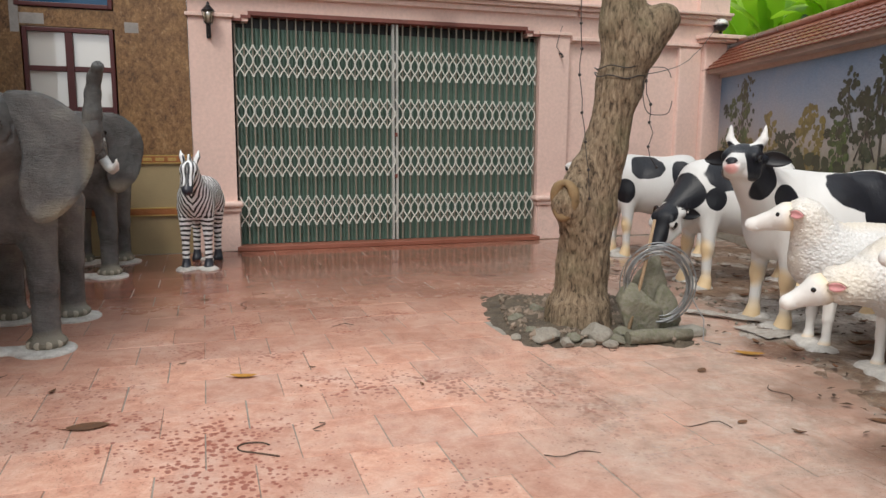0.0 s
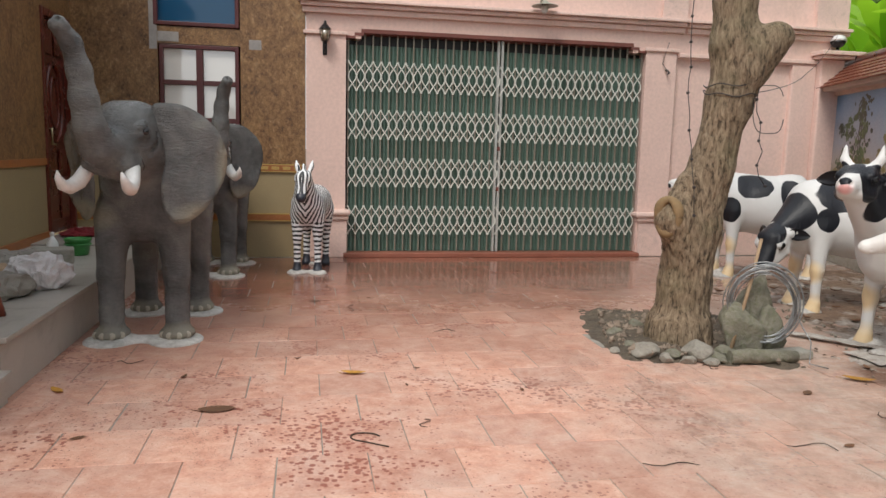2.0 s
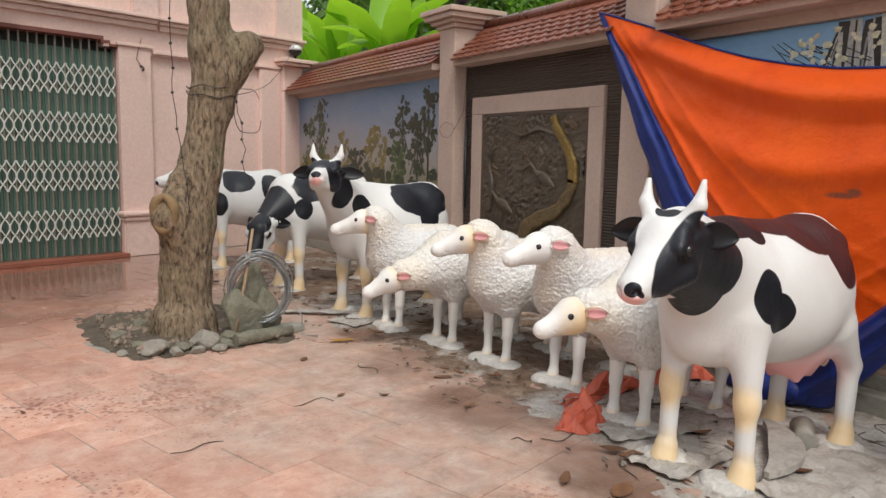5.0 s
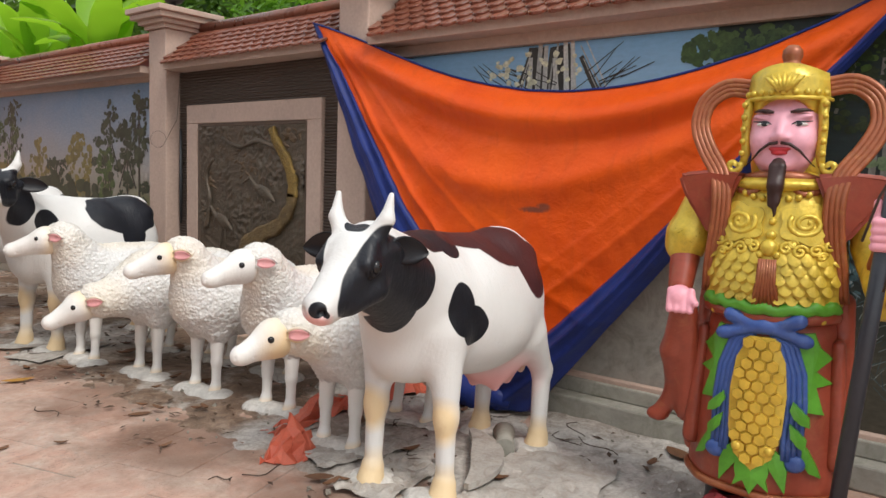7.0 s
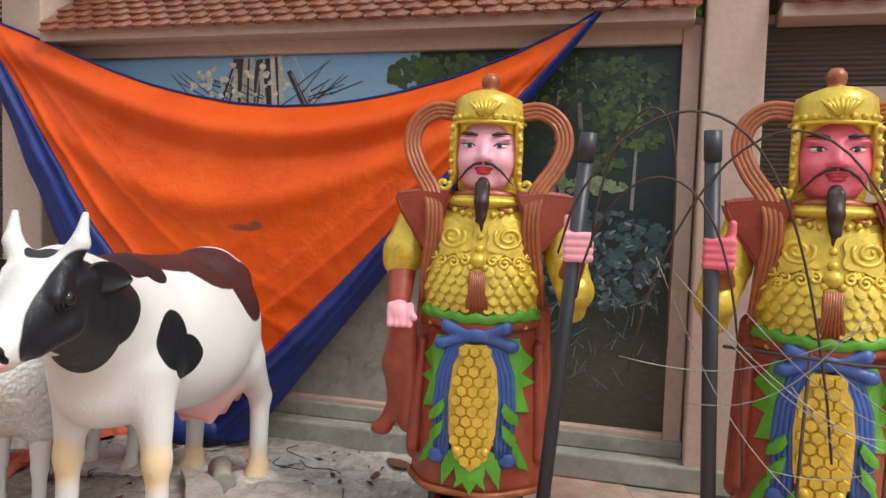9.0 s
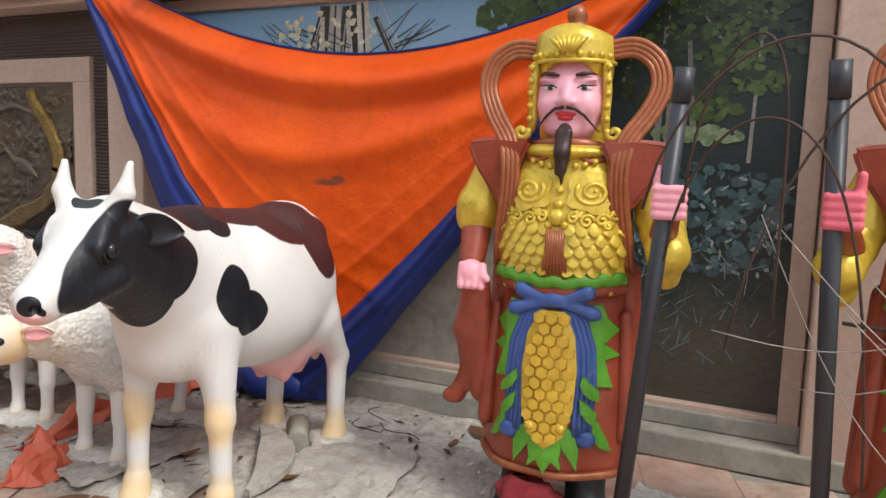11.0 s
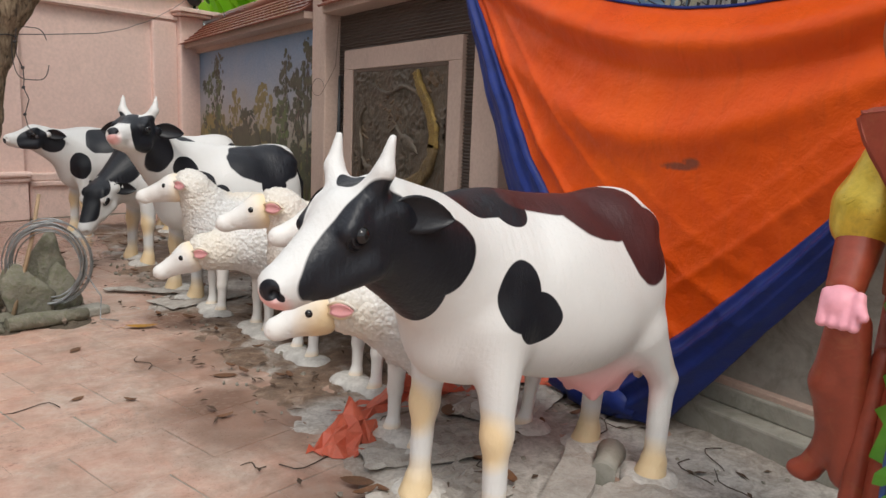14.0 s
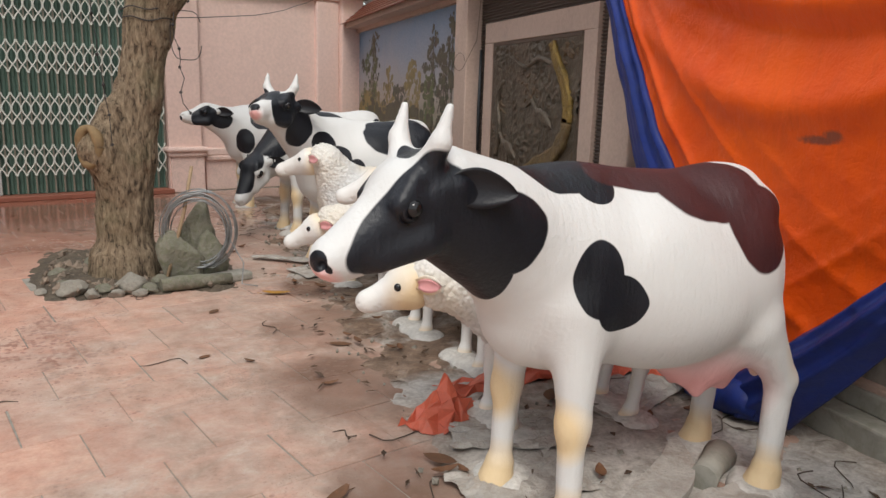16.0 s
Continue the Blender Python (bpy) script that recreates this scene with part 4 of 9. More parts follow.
BARK = bark_mat()
CUTW = surface("cut_wood_callus", (0.235, 0.155, 0.075), 0.8, coarse=9, fine=50, vary=0.4, bumpy=0.5)
tp = [((4.53, 5.53, -0.05), 0.225), ((4.53, 5.53, 0.12), 0.200), ((4.545, 5.53, 0.45), 0.175), ((4.59, 5.53, 0.85), 0.172), ((4.67, 5.53, 1.25), 0.150), ((4.76, 5.53, 1.75), 0.138), ((4.775, 5.53, 2.1), 0.158), ((4.75, 5.53, 2.4), 0.135), ((4.70, 5.55, 3.0), 0.13), ((4.62, 5.6, 3.8), 0.12)]
prims = [cone(tp[i][0], tp[i + 1][0], tp[i][1], tp[i + 1][1], k=0.06) for i in range(len(tp) - 1)]
prims += [cone((4.85, 5.50, 1.92), (5.02, 5.47, 2.13), 0.15, 0.11, k=0.08), cone((4.52, 5.47, 0.66), (4.42, 5.39, 0.90), 0.13, 0.115, k=0.09), cone((4.42, 5.39, 0.90), (4.50, 5.45, 1.15), 0.10, 0.08, k=0.09), cone((4.755, 5.53, 1.66), (4.765, 5.53, 1.72), 0.158, 0.158, k=0.04)]
for a in range(7):
    an = a * 0.9 + 0.3
    prims.append(cone((4.53 + 0.15 * math.cos(an), 5.53 + 0.14 * math.sin(an), 0.15), (4.53 + 0.23 * math.cos(an), 5.53 + 0.23 * math.sin(an), -0.03), 0.07, 0.035, k=0.07))
prims += [cone((4.62, 5.6, 3.7), (3.6, 5.2, 4.9), 0.11, 0.05, k=0.05), cone((4.62, 5.6, 3.7), (5.4, 6.2, 5.0), 0.10, 0.05, k=0.05), cone((4.62, 5.6, 3.8), (4.5, 4.9, 5.3), 0.09, 0.04, k=0.05)]
V, Q = solid(prims, 0.017)
out = []
for p in V:
    q = Vector(p)
    f = noise.noise(Vector((q.x * 16, q.y * 16, q.z * 3.5))) * 0.010 - 0.020 * max(0.0, 0.55 - 3.0 * abs(noise.noise(Vector((q.x * 20, q.y * 20, q.z * 6)))))  - 0.010 * max(0.0, 0.5 - 3.0 * abs(noise.noise(Vector((q.x * 38, q.y * 38, q.z * 14)))))
    d = Vector((q.x - 4.65, q.y - 5.53, 0)).normalized()
    out.append(q + d * f)
tree = thing("tree", None, None, "leaning grey-brown tree trunk with knots and a sawn stub", "tree")
o = new("trunk", mesh_parts("trunk", [(out, Q, 0, True)], [BARK]))
o.parent = tree
kb = bmesh.new()
tube(kb, [(4.37 + 0.060 * math.cos(a), 5.33 - 0.045 * math.cos(a), 0.93 + 0.115 * math.sin(a)) for a in (2 * math.pi * k / 22 for k in range(23))], [0.031 + 0.007 * math.sin(k * 0.9) for k in range(23)], 10, cap=False)
part("callus_ring", kb, CUTW, tree, "pale callus ring round an old cut")


def leaf_mat(name, c1, c2, trans=0.35):
    m, nt, bsdf = node_mat(name)
    geo = nt.nodes.new("ShaderNodeNewGeometry")
    col = ramp(nt, geo.outputs["Random Per Island"], [(0.0, c1), (1.0, c2)])
    nt.links.new(col, bsdf.inputs["Base Color"])
    bsdf.inputs["Roughness"].default_value = 0.45
    tr = nt.nodes.new("ShaderNodeBsdfTranslucent")
    nt.links.new(mix(nt, 1.0, col, (1.25, 1.25, 0.7), 'MULTIPLY'), tr.inputs[0])
    ms = nt.nodes.new("ShaderNodeMixShader")
    ms.inputs[0].default_value = trans
    nt.links.new(bsdf.outputs[0], ms.inputs[1])
    nt.links.new(tr.outputs[0], ms.inputs[2])
    nt.links.new(ms.outputs[0], nt.nodes["Material Output"].inputs[0])
    return m


LEAF = leaf_mat("tree_leaf", (0.035, 0.09, 0.015), (0.11, 0.20, 0.035))
# brighter leaf copy: sunlight on the hedge is put into its colour
LEAFB = leaf_mat("sunlit_tone_leaf", (0.09, 0.24, 0.02), (0.22, 0.42, 0.06), 0.5)


def leaf_cloud(count, centre, spread, size, seed, clumps=14):
    rg = random.Random(seed)
    cs = [Vector((rg.gauss(0, spread[0] * 0.55), rg.gauss(0, spread[1] * 0.55), rg.gauss(0, spread[2] * 0.55))) + Vector(centre) for _ in range(clumps)]
    V, F = [], []
    for _ in range(count):
        c = rg.choice(cs) + Vector((rg.gauss(0, spread[0] * 0.22), rg.gauss(0, spread[1] * 0.22), rg.gauss(0, spread[2] * 0.22)))
        e = Euler((rg.uniform(-0.9, 0.9), rg.uniform(-0.9, 0.9), rg.uniform(0, 6.28))).to_matrix()
        L = size * rg.uniform(0.6, 1.3)
        b = len(V)
        for x, y, z in ((0, 0, 0), (0.5 * L, 0.24 * L, 0.04 * L), (L, 0, -0.06 * L), (0.5 * L, -0.24 * L, 0.04 * L)):
            V.append(tuple(c + e @ Vector((x, y, z))))
        F += [(b, b + 1, b + 2), (b, b + 2, b + 3)]
    return V, F


# unseen leaves added above the view to take light off the walls
V, F = leaf_cloud(900, (4.6, 5.8, 5.7), (1.6, 1.6, 0.6), 0.16, 11, 18)
o = new("crown", mesh_parts("crown", [(V, F, 0, False)], [LEAF]))
o.parent = tree
tagged(o, "unseen leafy canopy added high over the yard for shade")

# ---- painted concrete animal statues: each one mesh ----
PLASTER = surface("white_plaster_base", (0.62, 0.60, 0.56), 0.85, coarse=6, fine=45, vary=0.3, bumpy=0.6, depth=0.01, dirt=(0.25, 0.22, 0.19), dirt_amount=0.5)
EARBLACK = surface("black_ear_paint", (0.010, 0.010, 0.013), 0.42, coarse=14, fine=60, vary=0.3, bumpy=0.4, spec=0.38)
EYE = surface("glossy_black_eye", (0.012, 0.011, 0.012), 0.12, vary=0.05, bumpy=0)
PUPIL_PINK = surface("pink_ear_paint", (0.82, 0.40, 0.41), 0.5, coarse=6, vary=0.15)


def head_axes(poll, muzzle):
    """Origin inside the skull, then the axes towards the muzzle, the flank side and out of the forehead."""
    P, M = Vector(poll), Vector(muzzle)
    d = (M - P).normalized()
    s = Vector((-d.y, d.x, 0)).normalized()
    n = s.cross(d) * -1
    if n.z < 0 and abs(n.z) > 0.2:
        n = -n
    return P + d * 0.06 - n * 0.07, d, s, n


def head_coords(nt, vec, poll, muzzle):
    C, *axes = head_axes(poll, muzzle)
    out = nt.nodes.new("ShaderNodeCombineXYZ")
    for k, ax in enumerate(axes):
        dot = nt.nodes.new("ShaderNodeVectorMath")
        dot.operation = 'DOT_PRODUCT'
        nt.links.new(vec, dot.inputs[0])
        dot.inputs[1].default_value = ax
        nt.links.new(math_node(nt, 'SUBTRACT', dot.outputs["Value"], C.dot(ax)), out.inputs[k])
    return out.outputs[0]


def coat(name, patches, maroon=(), pink=(), cream=(), white=(0.73, 0.72, 0.695), wobble=0.5, dark=(0.009, 0.010, 0.014), head=None, face=(), face_pink=()):
    """White gloss paint with hard-edged dark patches and sprayed cream and pink."""
    m, nt, bsdf = node_mat(name)
    v = coords(nt)
    nz = noise_tex(nt, v, 5.5, 1.5, 0.5)
    big, fine = noise_tex(nt, v, 3, 5, 0.6), noise_tex(nt, v, 60, 4, 0.6)
    col = ramp(nt, big, [(0.3, shade(white, 0.93)), (0.7, white)])
    if cream:
        col = mix(nt, math_node(nt, 'MULTIPLY', blobs(nt, v, cream, 0.5, nz, 0.35), 0.75), col, (0.80, 0.56, 0.25))
    if pink:
        col = mix(nt, math_node(nt, 'MULTIPLY', blobs(nt, v, pink, 0.2, nz, 0.4), 0.8), col, (0.84, 0.33, 0.32))
    mask = blobs(nt, v, patches, wobble, nz, 0.02)
    if head:
        hv = head_coords(nt, v, *head)
        if face_pink:
            col = mix(nt, math_node(nt, 'MULTIPLY', blobs(nt, hv, face_pink, 0.2, nz, 0.4), 0.75), col, (0.84, 0.36, 0.34))
        mask = math_node(nt, 'MAXIMUM', mask, blobs(nt, hv, face, 0.35, nz, 0.02))
    col = mix(nt, mask, col, ramp(nt, big, [(0.3, shade(dark, 0.7)), (0.7, shade(dark, 1.6))]))
    if maroon:
        mm = blobs(nt, v, maroon, wobble, nz)
        col = mix(nt, mm, col, ramp(nt, big, [(0.3, (0.035, 0.012, 0.013)), (0.7, (0.075, 0.02, 0.02))]))
    nt.links.new(col, bsdf.inputs["Base Color"])
    nt.links.new(mix(nt, mask, (0.5, 0.5, 0.5), (0.42, 0.42, 0.42)), bsdf.inputs["Roughness"])
    bsdf.inputs["Specular IOR Level"].default_value = 0.38
    st = coords(nt, (26, 10, 3))
    bump(nt, bsdf, math_node(nt, 'ADD', math_node(nt, 'MULTIPLY', fine, 0.55), math_node(nt, 'ADD', math_node(nt, 'MULTIPLY', noise_tex(nt, st, 1.6, 4, 0.6), 0.7), math_node(nt, 'MULTIPLY', noise_tex(nt, v, 5, 5, 0.6), 1.2))), 0.38, 0.010)
    return m


def cow(label, poll, muzzle, neck_r, mat, at, horns=True, h=0.0125, scale=(1, 1, 1), ears=((0.62, 0.75), (0.62, 0.75))):
    """Heading +x; ears: how far each one points outwards and backwards, far side first."""
    P, M = Vector(poll), Vector(muzzle)
    C, d, s, n = head_axes(poll, muzzle)
    prims = [ell((0.08, 0, 0.81), (0.46, 0.305, 0.31), k=0.1), ell((-0.04, 0, 0.71), (0.36, 0.300, 0.24), k=0.1), ell((0.38, 0, 0.80), (0.23, 0.23, 0.32), k=0.1),
             ell((-0.25, 0, 0.87), (0.185, 0.235, 0.25), k=0.1), ell((0.36, 0, 1.03), (0.20, 0.09, 0.10), k=0.12), ell((-0.25, 0, 1.05), (0.14, 0.13, 0.075), k=0.1),
             ell((0.52, 0, 0.70), (0.13, 0.13, 0.17), k=0.1), cone((0.30, 0, 1.05), (-0.32, 0, 1.07), 0.05, 0.05, k=0.1),
             cone((0.44, 0.02, 0.90), C - d * 0.05 - n * 0.06, 0.215, neck_r * 0.90, k=0.1), cone((0.50, 0.02, 0.80), C + d * 0.03 - n * 0.12, 0.14, 0.08, k=0.1),
             ell(C + d * 0.03, (0.115, 0.108, 0.110), k=0.05), cone(C + d * 0.06, M - d * 0.05 - n * 0.01, 0.108, 0.060, k=0.05), cone(C - n * 0.095 - d * 0.01, M - d * 0.07 - n * 0.030, 0.088, 0.046, k=0.05),
             ell(M - d * 0.032 + n * 0.004, (0.046, 0.060, 0.046), k=0.025), ell(M - d * 0.045 - n * 0.030, (0.048, 0.058, 0.034), k=0.015), ell(M - d * 0.062 - n * 0.066, (0.056, 0.048, 0.022), k=0.008)]
    for q in (-1, 1):
        prims += [ell(C + d * 0.075 + s * q * 0.088 + n * 0.035, (0.046, 0.034, 0.038), k=0.02),
                  cone((0.42 - 0.02 * q, q * 0.16 + 0.02, 0.72), (0.44 - 0.03 * q, q * 0.18 + 0.035, 0.40), 0.098, 0.054, k=0.07), ell((0.445 - 0.03 * q, q * 0.182 + 0.036, 0.37), (0.057, 0.053, 0.07), k=0.03),
                  cone((0.445 - 0.03 * q, q * 0.182 + 0.036, 0.35), (0.45 - 0.035 * q, q * 0.184 + 0.038, 0.10), 0.046, 0.041, k=0.03), cone((0.455 - 0.035 * q, q * 0.184 + 0.038, 0.07), (0.465 - 0.035 * q, q * 0.184 + 0.038, 0.02), 0.055, 0.068, k=0.025),
                  ell((-0.29, q * 0.155, 0.74), (0.13, 0.09, 0.25), k=0.07), cone((-0.33, q * 0.17, 0.62), (-0.47, q * 0.18, 0.42), 0.095, 0.055, k=0.06),
                  cone((-0.47, q * 0.18, 0.42), (-0.45, q * 0.185, 0.10), 0.050, 0.042, k=0.03), cone((-0.45, q * 0.185, 0.07), (-0.435, q * 0.185, 0.02), 0.055, 0.068, k=0.025),
                  ell((-0.34, q * 0.12, 1.02), (0.06, 0.05, 0.05), k=0.06)]
        prims += [cone((-0.20, q * 0.06, 0.46), (-0.19, q * 0.07, 0.355), 0.026, 0.014, k=0.02), cone((-0.31, q * 0.06, 0.47), (-0.31, q * 0.065, 0.375), 0.026, 0.014, k=0.02)]
    prims += [ell((-0.23, 0, 0.51), (0.19, 0.165, 0.155), k=0.06)]
    prims += [cone((-0.40, 0, 1.02), (-0.48, 0.0, 0.85), 0.035, 0.028, k=0.04), cone((-0.48, 0, 0.85), (-0.49, 0.03, 0.55), 0.026, 0.022, k=0.02), ell((-0.49, 0.035, 0.47), (0.035, 0.035, 0.10), k=0.03)]
    dh = Vector((d.x, d.y, 0)).normalized()
    for q in (-1, 1):
        e0 = C + s * q * 0.100 - n * 0.010 - d * 0.035
        ed = (s * q * ears[(q + 1) // 2][0] - dh * ears[(q + 1) // 2][1]).normalized()
        prims += [cone(e0 - ed * 0.02, e0 + ed * 0.025, 0.032, 0.026, k=0.03)]
        prims += [cone(C + d * 0.02 + s * q * 0.085 + n * 0.075, C + d * 0.10 + s * q * 0.100 + n * 0.068, 0.022, 0.018, k=0.03)]      # brow
        prims += [cone(C + d * 0.10 + s * q * 0.085 - n * 0.07, C + d * 0.22 + s * q * 0.055 - n * 0.02, 0.045, 0.03, k=0.04)]          # cheek
        if horns:
            h0 = C + s * q * 0.070 + n * 0.062 - d * 0.040
            h1 = h0 + s * q * 0.040 + Vector((0, 0, 0.062)) - dh * 0.012
            h2 = h1 + s * q * 0.006 + Vector((0, 0, 0.090)) - dh * 0.022
            prims += [cone(h0, h1, 0.042, 0.029, k=0.03), cone(h1, h2, 0.028, 0.011, k=0.015)]
    for i in range(7):                                              # shallow skin folds down the neck
        x = 0.53 + 0.032 * i
        for q in (-1, 1):
            prims.append(cut(cone((x, q * 0.262, 0.92 - 0.02 * i), (x - 0.03, q * 0.245, 0.66), 0.006, 0.005, k=0.012)))
    for q in (-1, 1):
        prims += [cut(ell(M - d * 0.005 + s * q * 0.036 + n * 0.02, (0.016, 0.014, 0.014), k=0.01))]
    V, Q = solid(prims, h)
    eyes = bmesh.new()
    for q in (-1, 1):
        bmesh.ops.create_icosphere(eyes, subdivisions=3, radius=0.025, matrix=Matrix.Translation(C + d * 0.08 + s * q * 0.112 + n * 0.036))
    E0 = bm_part(eyes)
    lids = bmesh.new()
    for q in (-1, 1):
        c = C + d * 0.08 + s * q * 0.116 + n * 0.036
        for r0, th, back in ((0.029, 0.0065, 0.002), (0.041, 0.004, 0.013)):
            tube(lids, [c - s * q * back + d * (r0 * 1.15 * math.cos(a)) + n * (r0 * 0.85 * math.sin(a)) for a in (2 * math.pi * k / 20 for k in range(21))], th, 6, cap=False)
    L0 = bm_part(lids)
    flaps = bmesh.new()
    for q in (-1, 1):
        e0 = C + s * q * 0.112 - n * 0.012 - d * 0.040
        side_by, back_by = ears[(q + 1) // 2]
        ed = (s * q * side_by - dh * back_by + Vector((0, 0, 0.02))).normalized()
        up = Vector((0, 0, 1)) - ed * ed.z
        up.normalize()
        face_out = up.cross(ed) * -q
        if face_out.dot(s * q) < 0:
            face_out = -face_out
        rows = []
        for k in range(13):
            t = k / 12
            w = 0.052 * math.sin(math.pi * min(1.0, 0.16 + 0.84 * t)) ** 0.75 + 0.0015
            m0 = e0 + ed * (0.185 * t) - up * (0.02 * t * t)
            rows.append([m0 + up * (w * u) - face_out * (0.020 * (1 - u * u) * math.sin(math.pi * (0.2 + 0.7 * t))) for u in (-1, -0.7, -0.3, 0.1, 0.5, 0.8, 1)])
        fr = [[flaps.verts.new(p + face_out * 0.004) for p in r] for r in rows]
        bk = [[flaps.verts.new(p - face_out * 0.012) for p in r] for r in rows]
        for g, turn in ((fr, 1), (bk, -1)):
            for a, b in zip(g, g[1:]):
                for j in range(6):
                    flaps.faces.new((a[j], a[j + 1], b[j + 1], b[j])[::turn])
        for j in (0, 6):
            for k in range(12):
                flaps.faces.new((fr[k][j], fr[k + 1][j], bk[k + 1][j], bk[k][j]))
    bmesh.ops.recalc_face_normals(flaps, faces=flaps.faces)
    F0 = bm_part(flaps)
    base = [ell((x, y, 0.0), (0.13, 0.12, 0.045), k=0.05) for x in (0.46, -0.44) for y in (-0.18, 0.18)]
    B0 = solid([cone((x, -0.15, -0.01), (x, 0.15, -0.01), 0.03, k=0.05) for x in (0.46, -0.44)] + base, 0.02)
    me = mesh_parts("cow_statue", [(V, Q, 0, True), (E0[0], E0[1], 1, True), (*B0, 2, True), (L0[0], L0[1], 3, True), (F0[0], F0[1], 3, True)], [mat, EYE, PLASTER, EARBLACK])
    ob = new("cow_statue", me)
    ob.matrix_basis = at @ Matrix.Diagonal((*scale, 1))
    return tagged(ob, label, "statue", group="cow statues in the yard")


LEGS_CREAM = [((0.46 - 0.035 * q, q * 0.184 + 0.038, 0.03), (0.12, 0.12, 0.12)) for q in (-1, 1)] + [((-0.44, q * 0.185, 0.03), (0.12, 0.12, 0.13)) for q in (-1, 1)] + [((0.48 - 0.03 * q, q * 0.182 + 0.036, 0.36), (0.08, 0.08, 0.09)) for q in (-1, 1)] + [((-0.50, 0, 0.55), (0.12, 0.24, 0.16))]
UDDER_PINK = [((-0.23, 0.0, 0.42), (0.24, 0.22, 0.19))]
CB_HEAD = ((0.95, 0.19, 1.195), (1.235, 0.255, 0.915))
CB = coat("cow_paint_maroon_back",
          [((0.72, 0.27, 0.985), (0.165, 0.17, 0.125)), ((0.87, 0.24, 0.96), (0.16, 0.16, 0.14)), ((0.755, 0.20, 0.85), (0.095, 0.15, 0.12)), ((0.82, 0.0, 1.0), (0.17, 0.10, 0.14)),
           ((0.385, 0.30, 0.845), (0.078, 0.16, 0.115)), ((0.305, 0.30, 0.765), (0.090, 0.16, 0.085)), ((0.46, 0.06, 1.14), (0.19, 0.17, 0.085)), ((0.35, 0.16, 1.11), (0.08, 0.12, 0.06)),
           ((-0.48, 0.10, 0.82), (0.08, 0.10, 0.14)), ((0.1, -0.3, 0.85), (0.25, 0.15, 0.2))],
          maroon=[((0.06, 0.03, 1.15), (0.28, 0.24, 0.085)), ((-0.10, 0.12, 1.08), (0.22, 0.19, 0.12)), ((-0.25, 0.20, 0.97), (0.14, 0.18, 0.16))],
          pink=UDDER_PINK + [((-0.42, 0.1, 0.62), (0.10, 0.1, 0.14))], cream=LEGS_CREAM, head=CB_HEAD,
          face=[((0.135, 0.152, 0.0), (0.235, 0.134, 0.165)), ((0.20, 0.125, -0.055), (0.135, 0.110, 0.13)), ((0.03, 0.15, -0.11), (0.18, 0.12, 0.14)), ((0.09, -0.160, -0.01), (0.18, 0.120, 0.14)), ((-0.06, 0.0, 0.10), (0.045, 0.055, 0.05)), ((0.335, 0.022, 0.100), (0.034, 0.034, 0.026)), ((0.330, 0.045, 0.075), (0.016, 0.014, 0.022))],
          face_pink=[((0.365, 0.0, 0.05), (0.04, 0.08, 0.05))])
cow("white horned cow statue with black head patches and maroon back", *CB_HEAD, 0.145, CB, pose(6.345, 2.05, 0.0, 0, 0, 180), h=0.0095, scale=(0.925, 0.955, 0.968), ears=((1.0, 0.05), (0.42, 1.0)))

CA = coat("cow_paint_black_patches",
          [((0.70, 0.24, 1.10), (0.12, 0.16, 0.14)), ((0.50, 0.24, 0.98), (0.10, 0.12, 0.09)), ((0.40, 0.28, 0.85), (0.12, 0.16, 0.11)), ((0.24, 0.30, 0.80), (0.06, 0.12, 0.07)),
           ((-0.12, 0.20, 1.03), (0.29, 0.24, 0.19)), ((-0.16, 0.30, 0.86), (0.11, 0.12, 0.13)), ((-0.52, 0.08, 0.92), (0.12, 0.22, 0.26)), ((-0.5, -0.1, 1.1), (0.12, 0.14, 0.1)), ((0.1, -0.28, 0.9), (0.3, 0.15, 0.25))],
          pink=UDDER_PINK, cream=LEGS_CREAM, head=((0.80, 0.27, 1.33), (1.02, 0.57, 1.20)),
          face=[((0.10, 0.125, 0.02), (0.16, 0.105, 0.16)), ((0.10, -0.125, 0.02), (0.16, 0.105, 0.16)), ((0.09, 0.0, 0.12), (0.10, 0.06, 0.08)), ((0.33, 0.0, 0.115), (0.03, 0.05, 0.03))],
          face_pink=[((0.37, 0.0, 0.06), (0.045, 0.08, 0.055))])
cow("white cow statue with black patches, head raised beside the mural", (0.80, 0.27, 1.33), (1.02, 0.57, 1.20), 0.125, CA, pose(6.385, 5.66, 0.0, 0, 0, 180), scale=(0.975, 0.975, 0.975), ears=((1.0, 0.2), (1.0, 0.2)))

CC = coat("cow_paint_grazing",
          [((0.84, 0.28, 0.72), (0.13, 0.13, 0.13)), ((0.94, 0.36, 0.56), (0.12, 0.11, 0.16)), ((0.64, 0.14, 0.86), (0.18, 0.22, 0.18)), ((0.38, 0.29, 0.82), (0.085, 0.14, 0.10)), ((0.20, 0.2, 1.03), (0.28, 0.24, 0.15)), ((-0.02, 0.24, 0.93), (0.10, 0.14, 0.12)), ((-0.4, 0.2, 0.9), (0.18, 0.2, 0.2))],
          cream=LEGS_CREAM, pink=UDDER_PINK)
cow("white cow statue with black patches, grazing with lowered head", (0.82, 0.24, 0.74), (0.95, 0.37, 0.33), 0.13, CC, pose(6.36, 7.12, 0.0, 0, 0, 180), horns=False)

